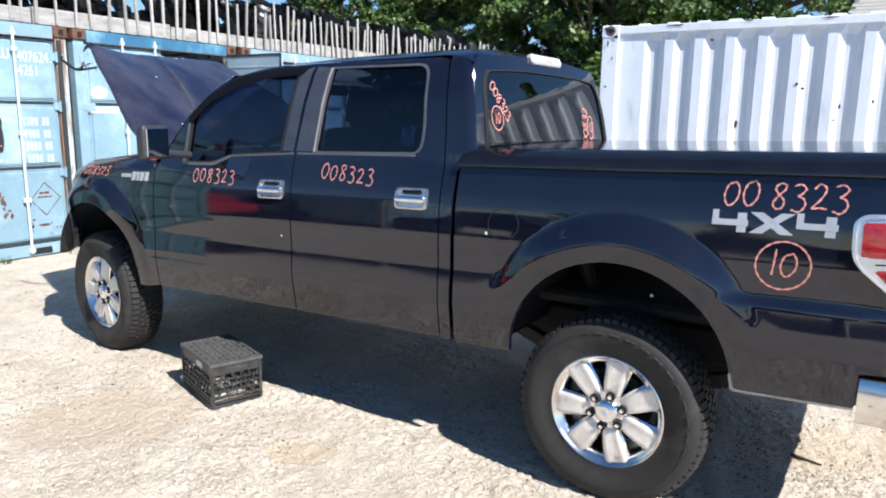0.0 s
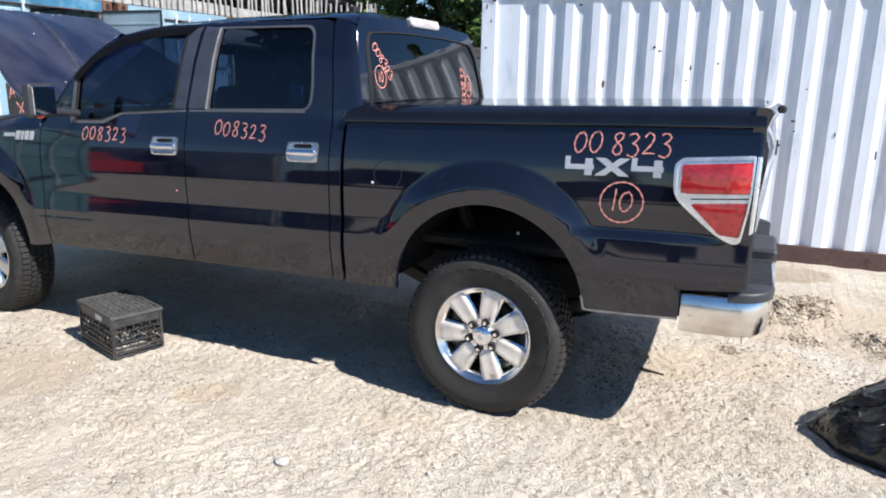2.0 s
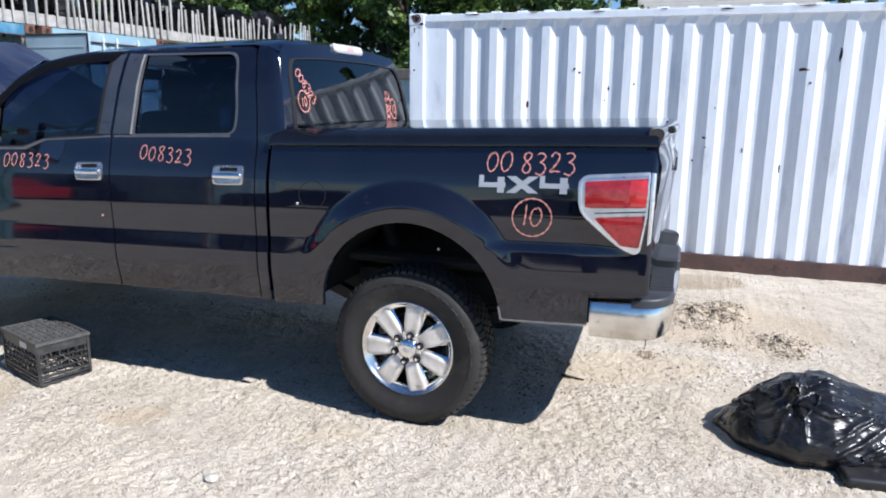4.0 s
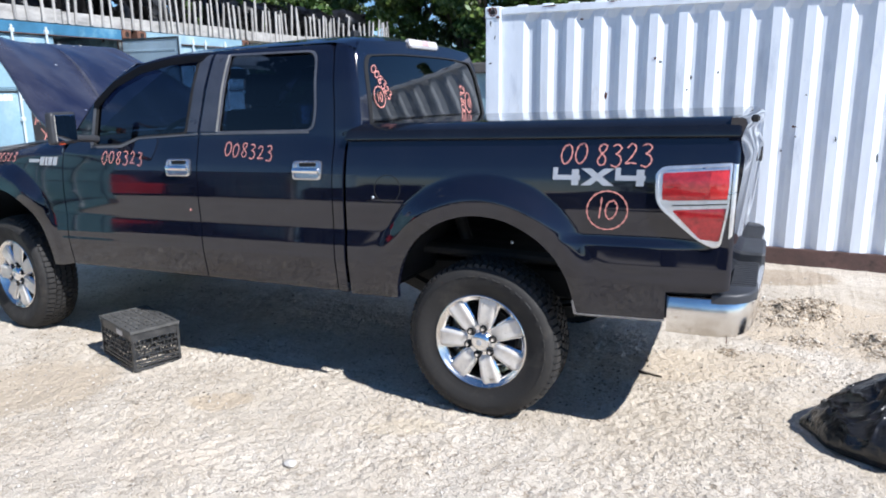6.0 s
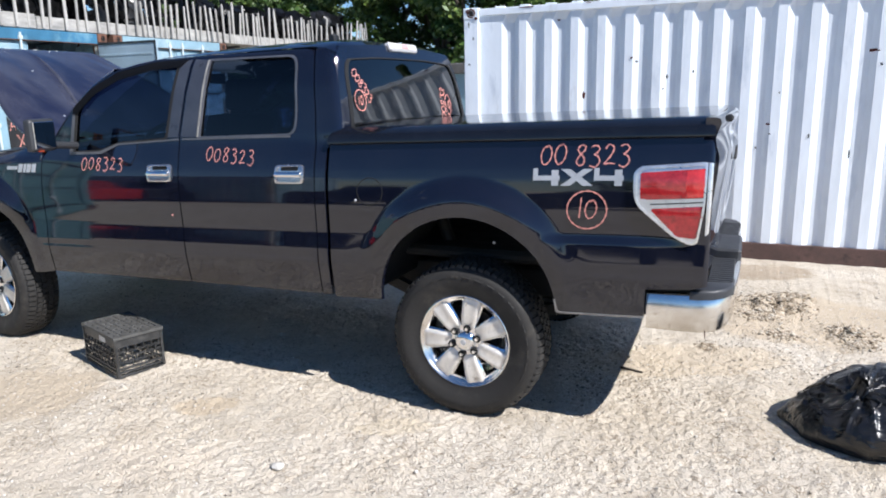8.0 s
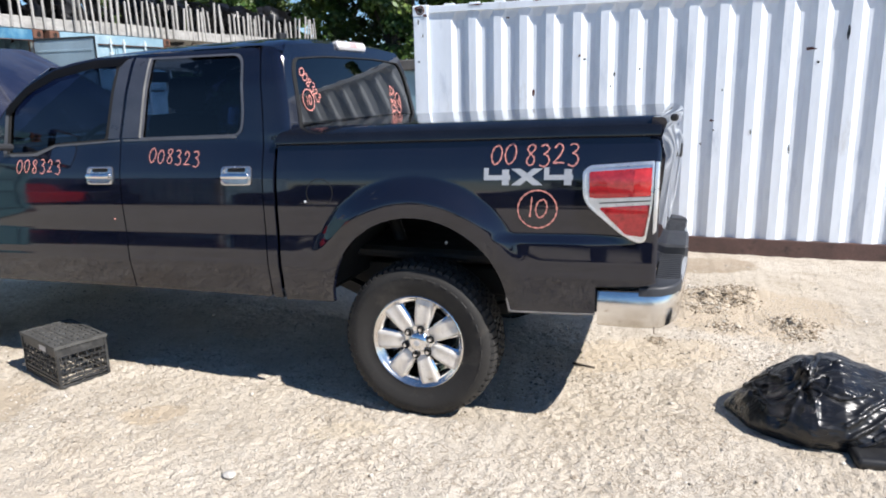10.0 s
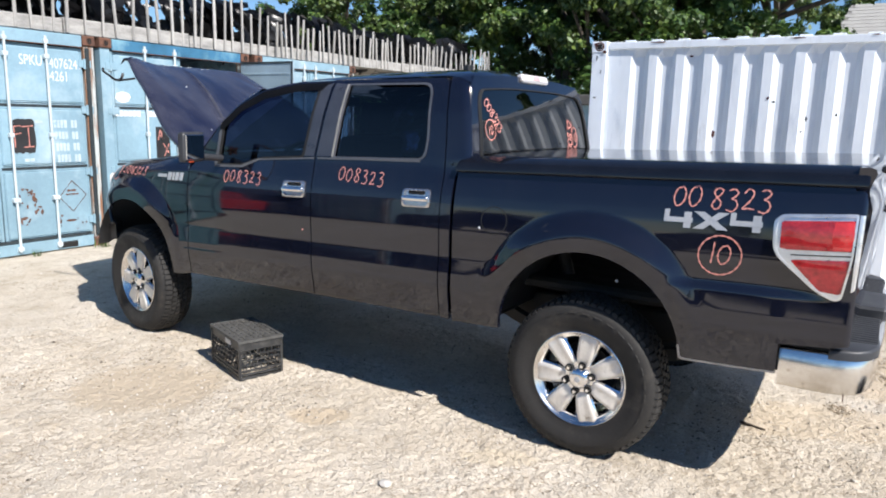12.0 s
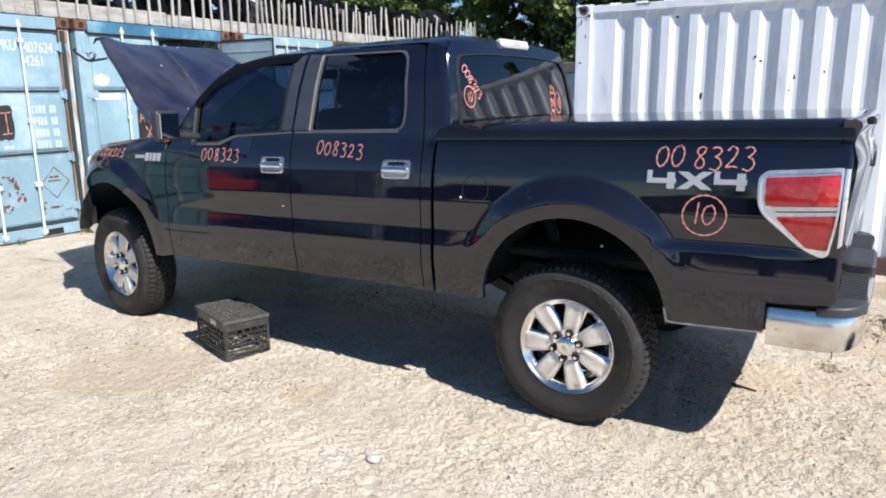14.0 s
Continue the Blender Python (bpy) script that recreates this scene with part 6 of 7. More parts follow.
rim_a = [k for k in range(17)] + [i * 17 + 16 for i in range(1, NX)] + [(NX - 1) * 17 + k for k in range(15, -1, -1)] + [i * 17 for i in range(NX - 2, 0, -1)]
b0 = len(lv)
lv += [(lv[i][0], lv[i][1], raked(lv[i][0], 0, 1.434)[2]) for i in rim_a]
lf += [(rim_a[i], rim_a[(i + 1) % len(rim_a)], b0 + (i + 1) % len(rim_a), b0 + i) for i in range(len(rim_a))]
lf.append(tuple(b0 + i for i in range(len(rim_a))))
bm = bmesh.new()
vs = [bm.verts.new(v) for v in lv]
for f in lf:
    bm.faces.new([vs[i] for i in f])
part("bed_cover", bm, TONNEAU, truck, "black hard bed cover", 30)

# tailgate: a sculpted black panel
tv, tf = [], []
prof = [(0.66, 1.070), (0.74, 1.120), (0.80, 1.135), (0.86, 1.142), (0.95, 1.148), (1.02, 1.154), (1.10, 1.162), (1.20, 1.172), (1.28, 1.180), (1.345, 1.182), (1.385, 1.170), (1.42, 1.163), (1.455, 1.173), (1.485, 1.184), (1.503, 1.178), (1.512, 1.160), (1.512, 1.120)]
for k in range(33):
    s = -1 + k / 16
    for z, x in prof:
        dish = 0.012 * math.cos(s * 9) * (1 if 0.95 < z < 1.38 else 0.2) * (1 - abs(s))
        tv.append(raked(x + dish * 0.6 + 0.006 + 0.048 * (1 - s * s), MID + (0.938 + 0.006 * ease(1.30, 1.42, z)) * s, z))
np_ = len(prof)
for k in range(32):
    for i in range(np_ - 1):
        a = k * np_ + i
        tf.append((a, a + np_, a + np_ + 1, a + 1))
tf += [tuple(range(np_)), tuple(range(33 * np_ - 1, 32 * np_ - 1, -1))]
gate = raw("tailgate", tv, tf, PAINT, truck, "black sculpted tailgate", True)
gate.data.set_sharp_from_angle(angle=radians(50))
for y in (0.058, 1.838):
    solid_box("bed_end_post", (1.09, y, 0.77), (1.158, y + 0.104, 1.430), PAINT, truck, "", 0.028, Matrix.Translation((0, 0, RAKE * 2.19)))
solid_box("gate_inner_panel", (1.095, 0.15, 0.70), (1.135, 1.85, 1.50), DARK_METAL, gate, "", 0.01)
bm = bmesh.new()
box(bm, (1.200, 0.075, 1.552), (1.234, 0.10, 1.583), 0.008)
part("gate_edge_cap", bm, BLACK_PLASTIC, gate, "black plastic cap on the tailgate corner")
bm = bmesh.new()
box(bm, (1.200, MID - 0.12, 1.31), (1.242, MID + 0.12, 1.40), 0.01)
part("gate_handle", bm, BLACK_PLASTIC, gate)
# rear bumper: chrome face bar wrapped round the corners, black step pad
def bumper_bar(name, top, bottom, pts, material, parent, label, thick=0.05):
    verts, faces = [], []
    line = smooth_line(pts, 6)
    n = len(line)
    for i, (x, y) in enumerate(line):
        d = np.array(line[min(i + 1, n - 1)]) - np.array(line[max(i - 1, 0)])
        nx, ny = d[1] / np.hypot(*d), -d[0] / np.hypot(*d)
        for w, z in ((-thick, top), (-0.012, top), (0.0035, top - 0.015), (0.0062, (top + bottom) / 2), (-0.001, bottom + 0.012), (-0.013, bottom), (-thick, bottom)):
            verts.append(raked(x + nx * w, y + ny * w, z))
    for i in range(n - 1):
        for k in range(6):
            a = i * 7 + k
            faces.append((a, a + 7, a + 8, a + 1))
    faces += [tuple(range(6, -1, -1)), tuple(range((n - 1) * 7, n * 7))]
    ob = raw(name, verts, faces, material, parent, label, True)
    ob.data.set_sharp_from_angle(angle=radians(50))
    return ob


rb = [(0.912, 0.048), (1.04, 0.038), (1.13, 0.040), (1.195, 0.060), (1.24, 0.105), (1.266, 0.19), (1.280, 0.32), (1.29, 0.55), (1.295, 0.80)]
rb += [(x, 2 * MID - y) for x, y in reversed(rb)]
bumper = bumper_bar("rear_bumper", 0.730, 0.545, rb, BUMPER_CHROME, truck, "dusty chrome rear step bumper with black pads")
for far in (False, True):
    pad = [(1.100, 0.027), (1.137, 0.027), (1.206, 0.048), (1.254, 0.096), (1.280, 0.178), (1.284, 0.215), (1.16, 0.215), (1.150, 0.16), (1.105, 0.11)]
    bm = bmesh.new()
    lo = [bm.verts.new(raked(x, y if not far else 2 * MID - y, 0.704)) for x, y in pad]
    hi = [bm.verts.new(raked(x, y if not far else 2 * MID - y, 0.748)) for x, y in pad]
    bm.faces.new(lo)
    bm.faces.new(hi)
    for i in range(len(pad)):
        j = (i + 1) % len(pad)
        bm.faces.new((lo[i], lo[j], hi[j], hi[i]))
    bmesh.ops.bevel(bm, geom=[e for e in bm.edges if all(v in hi for v in e.verts)], offset=0.014, segments=3, profile=0.5, affect="EDGES")
    part("corner_pad", bm, STEP_PLASTIC, bumper, "dark grey moulded bumper corner pad", 40)
for far in (False, True):
    y0, y1 = (0.212, 0.80) if not far else (1.20, 1.788)
    lift = Matrix.Translation((0, 0, RAKE * 2.2))
    solid_box("step_pad", (1.155, y0, 0.68), (1.282, y1, 0.732), STEP_PLASTIC, bumper, "ribbed dark grey step pad", 0.010, lift)
    for k in range(13):
        y = y0 + 0.025 + k * 0.040 if not far else y1 - 0.043 - k * 0.040
        solid_box("step_rib", (1.162, y, 0.731), (1.276, y + 0.018, 0.743), STEP_PLASTIC, bumper, bevel=0.003, m=lift)
solid_box("step_block", (1.150, 0.795, 0.66), (1.300, 1.205, 0.782), STEP_PLASTIC, bumper, "raised grey plastic block in the middle of the step", 0.014, Matrix.Translation((0, 0, RAKE * 2.2)))

bm = bmesh.new()
rod(bm, (1.172, 0.072, 0.640), (1.173, 0.066, 0.575), 0.0022, 6)
part("hanging_wire", bm, RUST, bumper, "short rusty wire hanging under the bumper")
# pale ball added for daylight that comes through a gap in the well
bm = bmesh.new()
bmesh.ops.create_uvsphere(bm, u_segments=10, v_segments=6, radius=0.008, matrix=Matrix.Translation((0.128, 0.15, 0.938)))
part("liner_clip", bm, EMBLEM, truck, "bright dot painted for light through a gap in the wheel well", 60)

# hood, propped open on its rear hinge
HINGE = Vector(raked(-3.03, MID, 1.455))
hood_len, open_ang = 1.395, math.atan2(0.715, 1.13)
hv, hf = [], []
HX, HY = 40, 65
for i in range(HX + 1):
    t = i / HX
    for k in range(HY):
        s = -1 + 2 * k / (HY - 1)
        half = 0.945 - 0.33 * t ** 1.4
        nose = hood_len * (1 - 0.045 * s ** 4 * t)
        d = nose * t
        u = 1 - abs(s)
        dome = float(np.interp(u, [0.0, 0.04, 0.15, 0.19, 0.31, 0.42, 1.0], [0.0, 0.022, 0.050, 0.062, 0.064, 0.078, 0.080])) * (1 - 0.75 * t ** 3)
        dome += 0.036 * min(1.0, max(0.0, (u - 0.40 - 0.50 * t) / 0.045)) * ease(0.10, 0.28, t) * (1 - t ** 3) - 0.012 * ease(0.94, 1.0, abs(s))
        curve = -0.035 * t ** 3 + 0.006 * math.sin(math.pi * t) + 0.045 * ease(0.75, 1.0, t) * s ** 4 - 0.055 * t * ease(-1.0, -0.4, s) + s ** 4 * (0.02 * math.exp(-((t - 0.68) / 0.2) ** 2) - 0.03 * math.exp(-((t - 0.25) / 0.15) ** 2))
        # along the hood, then out of its upper face
        a, b = d, dome * (0.6 + 0.4 * t) + curve + 0.028
        ca, sa = math.cos(open_ang), math.sin(open_ang)
        hv.append((HINGE.x - a * ca + b * sa, MID + half * s, HINGE.z + a * sa + b * ca))
for i in range(HX):
    for k in range(HY - 1):
        a = i * HY + k
        hf.append((a, a + 1, a + HY + 1, a + HY))
hood = raw("hood", hv, hf, HOOD_PAINT, truck, "faded dark hood propped open", True)
md = hood.modifiers.new("thick", "SOLIDIFY")
md.thickness, md.offset = 0.03, -1
hood.data.set_sharp_from_angle(angle=radians(7))
# highlights along the pressed folds, painted as thin lighter grey strips
def fold_strip(line, wide):
    verts, faces = [], []
    for n, (t, u, w) in enumerate(line):
        i = round(t * HX)
        for du in (-w, 0.0, w):
            k = min(HY - 1.001, max(0.0, (u + du * wide) * (HY - 1) / 2))
            a, b = Vector(hv[i * HY + int(k)]), Vector(hv[i * HY + int(k) + 1])
            p = a.lerp(b, k - int(k))
            lift = 0.0022 if du else 0.0045
            verts.append((p.x + lift * math.sin(open_ang), p.y, p.z + lift * math.cos(open_ang)))
        if n:
            q = 3 * n
            faces += [(q - 3, q, q + 1, q - 2), (q - 2, q + 1, q + 2, q - 1)]
    raw("fold_edge", verts, faces, HOOD_HIGHLIGHT, hood, "grey highlight painted along a pressed fold", True)


fold_strip([(0.15 + 0.025 * n, 0.442 + 0.50 * (0.15 + 0.025 * n), 0.3 + 0.7 * math.sin(math.pi * n / 28)) for n in range(29)], 0.014)
fold_strip([(0.175 - 0.025 * max(0, abs(n - 2) - 1), 0.53 + 0.05 * n, 0.7) for n in range(5)], 0.010)
for i, k in ((14, 26), (20, 40), (7, 12), (26, 18), (40, 22), (40, 24), (40, 31), (40, 35), (40, 36), (39, 41), (40, 46)):
    p = Vector(hv[i * HY + k])
    bm = bmesh.new()
    bmesh.ops.create_icosphere(bm, subdivisions=1, radius=0.006, matrix=Matrix.Translation(p) @ Matrix.Diagonal((1, 1.4, 0.6, 1)))
    part("chip_mark", bm, LETTER, hood, "white stone-chip mark")
tip = Vector(hv[HX * HY])
bm = bmesh.new()
for p, q, r0, r1 in ((tip + Vector((0.03, 0.02, -0.012)), tip + Vector((-0.035, 0.0, -0.008)), 0.016, 0.011), (tip + Vector((-0.035, 0.0, -0.008)), tip + Vector((-0.065, -0.01, -0.045)), 0.011, 0.004)):
    rod(bm, p, q, r0, 8, r1)
part("hood_lip", bm, PAINT, hood, "hooked corner of the hood lip", 60)
bm = bmesh.new()
prev = None
for q in smooth_line([(-4.00, 0.245, 2.000), (-3.99, 0.22, 1.96), (-4.03, 0.20, 1.95), (-4.10, 0.19, 1.985), (-4.16, 0.18, 2.02), (-4.155, 0.18, 2.04)], 3):
    if prev is not None:
        rod(bm, prev, q, 0.010, 6)
    prev = q
rod(bm, (-3.90, 0.28, 1.965), (-4.02, 0.215, 1.945), 0.008, 6)
part("hood_catch", bm, BLACK_PLASTIC, hood, "bent black catch at the hood edge", 40)
bm = bmesh.new()
rod(bm, (-3.28, 0.22, 1.37), (-3.36, 0.26, 1.60), 0.009, 8)
rod(bm, (-3.28, 1.78, 1.37), (-3.36, 1.74, 1.60), 0.009, 8)
part("hood_strut", bm, BLACK_PLASTIC, hood, "black gas struts")

# door mirrors
for far in (False, True):
    sgn = -1.0 if not far else 1.0
    y0 = 0.0 if not far else 2.0
    bm = bmesh.new()
    mm = Matrix.Translation((-2.625, y0 + sgn * 0.232, 1.497)) @ Euler((0, 0, radians(-8 * sgn))).to_matrix().to_4x4()
    geo = box(bm, (-0.022, -0.094, -0.098), (0.040, 0.100, 0.096), 0.026, mm, 3)
    rod(bm, (-2.625, y0 + sgn * 0.14, 1.430), (-2.635, y0 - sgn * 0.03, 1.415), 0.022, 10)
    housing = part("door_mirror", bm, STEP_PLASTIC, truck, "black door mirror with dark glass", 35)
    bm = bmesh.new()
    box(bm, (0.035, -0.076, -0.080), (0.0442, 0.084, 0.078), 0.003, mm)
    part("mirror_glass", bm, MIRROR, housing, "mirror glass")
    bm = bmesh.new()
    box(bm, (0.029, -0.05, -0.0985), (0.041, -0.01, -0.090), 0.002, mm)
    part("mirror_repeater", bm, AMBER, housing, "orange reflector strip")

# wheels
R_TYRE = 0.425


def make_wheel(hx, far, hz, steer=0.0):
    sg = 1.0 if not far else -1.0
    yc = 0.055 if not far else 2 * MID - 0.055     # outer face of the rim
    c = (hx, yc, hz)
    bm = bmesh.new()
    lathe(bm, [(0.02, 0.10), (0.17, 0.10), (0.175, 0.12), (0.175, 0.145), (0.08, 0.15), (0.08, 0.24)], c, steps=40, sign=sg)
    hub = part("wheel", bm, BRAKE, truck, "chromed seven-spoke wheel with knobbly all-terrain tyre", 40)
    bm = bmesh.new()
    lathe(bm, [(0.232, 0.03), (0.250, 0.000), (0.257, -0.006), (0.270, -0.005), (0.30, -0.018), (0.335, -0.028), (0.365, -0.030), (0.390, -0.020), (0.404, -0.002), (0.411, 0.020),
               (0.415, 0.05), (0.416, 0.12), (0.415, 0.185), (0.411, 0.212), (0.400, 0.235), (0.36, 0.256), (0.30, 0.248), (0.24, 0.225)], c, steps=96, sign=sg)
    part("tyre", bm, RUBBER, hub, "worn dusty black all-terrain tyre", 40)
    bm = bmesh.new()
    rnd = random.Random(5)
    n = 66
    rows = [(0.002, 0.050, 0.0), (0.054, 0.094, 0.5), (0.098, 0.136, 0.0), (0.140, 0.180, 0.5), (0.184, 0.232, 0.0)]
    for y0, y1, ph in rows:
        for i in range(n):
            a0 = 2 * math.pi * (i + ph) / n
            wdt = 2 * math.pi / n * 0.36
            shoulder = y0 < 0.01 or y1 > 0.22
            quad = []
            for rr in (0.409, 0.431 - rnd.uniform(0, 0.002)):
                for aa, yy in ((a0 - wdt, y0), (a0 + wdt, y0 + 0.004), (a0 + wdt, y1), (a0 - wdt, y1 - 0.004)):
                    r2 = rr - (0.012 if shoulder and (yy < 0.012 or yy > 0.22) else 0.0)
                    yy2 = yy - (0.010 if shoulder and yy < 0.012 and rr < 0.42 else 0)
                    quad.append(bm.verts.new((c[0] + r2 * math.cos(aa), c[1] + sg * yy2, c[2] + r2 * math.sin(aa))))
            q = quad
            bm.faces.new(q[4:8])
            for j in range(4):
                bm.faces.new((q[j], q[(j + 1) % 4], q[4 + (j + 1) % 4], q[4 + j]))
            if shoulder and y0 < 0.01:      # lugs that run down the sidewall
                a1 = a0 + wdt * (0.7 if i % 2 else -0.2)
                side = []
                for rr, lift in ((0.360, 0.004), (0.411, 0.010)):
                    for aa in (a1 - wdt * 0.75, a1 + wdt * 0.75):
                        yy = np.interp(rr, [0.365, 0.390, 0.404, 0.411], [-0.030, -0.020, -0.002, 0.020]) - lift
                        side.append(bm.verts.new((c[0] + rr * math.cos(aa), c[1] + sg * yy, c[2] + rr * math.sin(aa))))
                base = []
                for rr in (0.364, 0.408):
                    for aa in (a1 - wdt * 0.75, a1 + wdt * 0.75):
                        yy = np.interp(rr, [0.365, 0.390, 0.404, 0.411], [-0.030, -0.020, -0.002, 0.020]) + 0.004
                        base.append(bm.verts.new((c[0] + rr * math.cos(aa), c[1] + sg * yy, c[2] + rr * math.sin(aa))))
                bm.faces.new((side[0], side[1], side[3], side[2]))
                for p_, q_ in ((0, 1), (1, 3), (3, 2), (2, 0)):
                    bm.faces.new((side[p_], side[q_], base[q_], base[p_]))
    tagged(part("tread", bm, RUBBER, hub, "", 40), "dusty black tread blocks", kind="stuff")
    bm = bmesh.new()
    lathe(bm, [(0.205, 0.20), (0.210, 0.075), (0.218, 0.036), (0.230, 0.020), (0.238, 0.012), (0.246, 0.008), (0.251, -0.001), (0.260, -0.008), (0.268, -0.003), (0.264, 0.02)], c, steps=80, sign=sg)
    part("rim", bm, ALLOY, hub, "polished chrome rim", 40)
    for k in range(7):
        a = math.pi / 2 - 0.19 + 2 * math.pi * k / 7
        ca, sa = math.cos(a), math.sin(a)

        def bar(sections, profile):
            bm = bmesh.new()
            sect = []
            for r, hw, y, dp in sections:
                sect.append([bm.verts.new((c[0] + r * ca - hw * w * sa, c[1] + sg * (y + (dp if dy is None else dy)), c[2] + r * sa + hw * w * ca)) for w, dy in profile])
            for s0, s1 in zip(sect, sect[1:]):
                for j in range(len(profile)):
                    bm.faces.new((s0[j], s0[(j + 1) % len(profile)], s1[(j + 1) % len(profile)], s1[j]))
            bm.faces.new(sect[0])
            bm.faces.new(sect[-1])
            return bm
        chrome = bar([(0.060, 0.040, 0.020, 0.06), (0.100, 0.044, 0.016, 0.055), (0.150, 0.055, 0.014, 0.05), (0.195, 0.060, 0.016, 0.045), (0.232, 0.068, 0.020, 0.04)],
                     ((-1.0, 0.010), (-0.8, 0.0), (0.8, 0.0), (1.0, 0.010), (0.9, None), (-0.9, None)))
        spoke = part("spoke", chrome, CHROME, hub, "chrome-edged spoke", 30)
        face = bar([(0.076, 0.033, 0.014, 0.03), (0.092, 0.039, 0.006, 0.03), (0.120, 0.043, 0.000, 0.03), (0.165, 0.049, 0.000, 0.03), (0.215, 0.053, 0.002, 0.03), (0.236, 0.052, 0.004, 0.03), (0.247, 0.047, 0.010, 0.035)],
                   ((-1.0, 0.012), (-0.88, 0.003), (-0.60, 0.0), (-0.42, 0.0025), (0.42, 0.0025), (0.60, 0.0), (0.88, 0.003), (1.0, 0.012), (0.95, None), (-0.95, None)))
        part("spoke_face", face, ALLOY_DULL, spoke, "dusty tan spoke face", 50)
    bm = bmesh.new()
    lathe(bm, [(0.0, -0.016), (0.022, -0.016), (0.040, -0.012), (0.052, -0.004), (0.057, 0.006), (0.064, 0.014), (0.092, 0.016), (0.100, 0.028), (0.104, 0.06)], c, steps=40, sign=sg)
    cap = part("centre_cap", bm, CHROME, hub, "chrome centre cap", 40)
    bm = bmesh.new()
    lathe(bm, [(0.0, -0.0185), (0.014, -0.018), (0.017, -0.015)], c, steps=20, sign=sg)
    part("cap_badge", bm, EMBLEM, cap, "small oval badge", 40)
    for k in range(6):
        a = 0.30 + 2 * math.pi * k / 6
        x, z = c[0] + 0.077 * math.cos(a), c[2] + 0.077 * math.sin(a)
        bm = bmesh.new()
        rod(bm, (x, c[1] + sg * 0.018, z), (x, c[1] - sg * 0.012, z), 0.0115, 6, 0.010)
        part("lug_nut", bm, CHROME, hub)
        bm = bmesh.new()
        lathe(bm, [(0.0125, -0.004), (0.021, -0.004), (0.021, 0.012), (0.0125, 0.014)], (x, c[1] + sg * 0.004, z), steps=14, sign=sg)
        part("lug_seat", bm, SEAM, hub)
    # final size of the tyre and of the rim's pieces, and the steering angle, about the wheel's centre
    k = R_TYRE / 0.431
    for o in [hub] + hub.children_recursive:
        f = k if o.name.startswith(("tyre", "tread")) else 0.970 * k
        o.data.transform(Matrix.Translation(c) @ Matrix.Rotation(steer, 4, "Z") @ Matrix.Diagonal((f, 0.95, f, 1.0)) @ Matrix.Translation(-Vector(c)))
    return hub


for hx, hz in ((-0.008, 0.416), (-3.67, 0.413)):
    for far in (False, True):
        make_wheel(hx, far, hz, radians(-7) if hx < -1 else 0.0)

# wheel wells, floor, frame, axles, springs
for cx, cz, r in ARCHES:
    for far in (False, True):
        lv, lf = [], []
        n = 20
        zc = raked(cx, 0, cz)[2]
        for i in range(n + 1):
            a = math.pi * (0.035 + 0.93 * i / n)
            for y in (0.035, 0.20, 0.55):
                rr = r + 0.02
                lv.append((cx - rr * math.cos(a), y if not far else 2 * MID - y, zc + rr * math.sin(a)))
        for i in range(n):
            for k in range(2):
                a = i * 3 + k
                lf.append((a, a + 1, a + 4, a + 3))
        raw("wheel_liner", lv, lf, BLACK_PLASTIC, truck, smooth=True)
bm = bmesh.new()
for y in (0.52, 1.38):
    box(bm, (-4.2, y, 0.56), (1.15, y + 0.09, 0.72), 0.01)
for x in (-3.2, -2.2, -1.2, -0.6, 0.6):
    box(bm, (x, 0.55, 0.58), (x + 0.09, 1.45, 0.68), 0.008)
part("chassis_frame", bm, DARK_METAL, truck, "dark chassis frame")
bm = bmesh.new()
box(bm, (-2.98, 0.14, 0.615), (-0.80, 1.86, 0.70), 0.02)
part("cab_floor", bm, DARK_METAL, truck)
solid_box("bed_floor", (-0.70, 0.30, 0.80), (1.12, 1.70, 0.86), DARK_METAL, truck, bevel=0.02)
for y in (0.06, 1.70):
    solid_box("bed_corner_box", (-0.70, y, 0.66), (-0.49, y + 0.24, 0.86), DARK_METAL, truck, bevel=0.01)
    solid_box("bed_corner_box", (0.53, y, 0.66), (1.12, y + 0.24, 0.86), DARK_METAL, truck, bevel=0.01)
    solid_box("wheel_box_top", (-0.49, y + 0.01, 1.10), (0.53, y + 0.24, 1.14), DARK_METAL, truck, bevel=0.01)
solid_box("bed_front_wall", (-0.764, 0.08, 0.64), (-0.73, 1.92, 1.42), DARK_METAL, truck, bevel=0.008)
bm = bmesh.new()
rod(bm, (0, 0.25, 0.427), (0, 1.75, 0.427), 0.05, 14)
bmesh.ops.create_uvsphere(bm, u_segments=16, v_segments=10, radius=0.15, matrix=Matrix.Translation((0, 1.0, 0.427)))
for y in (0.40, 1.60):
    for k, (a, b) in enumerate((((-0.70, 0.66), (-0.35, 0.52)), ((-0.35, 0.52), (0.0, 0.47)), ((0.0, 0.47), (0.40, 0.54)), ((0.40, 0.54), (0.78, 0.70)))):
        box(bm, (0, -0.03, -0.03), (math.hypot(b[0] - a[0], b[1] - a[1]), 0.03, 0.03), 0.0,
            Matrix.Translation((a[0], y, a[1])) @ Matrix.Rotation(-math.atan2(b[1] - a[1], b[0] - a[0]), 4, "Y"))
    rod(bm, (-0.12, y + 0.08, 0.45), (-0.32, y + 0.12, 0.98), 0.035, 10)
part("rear_axle", bm, DARK_METAL, truck, "dark rear axle with leaf springs and shock absorbers", 40)
bm = bmesh.new()
rod(bm, (-3.67, 0.25, 0.424), (-3.67, 1.75, 0.424), 0.035, 12)
box(bm, (-3.85, 0.55, 0.42), (-3.45, 1.45, 0.60), 0.04)
for y in (0.38, 1.62):
    rod(bm, (-3.66, y, 0.42), (-3.64, y + 0.06, 1.0), 0.06, 12)
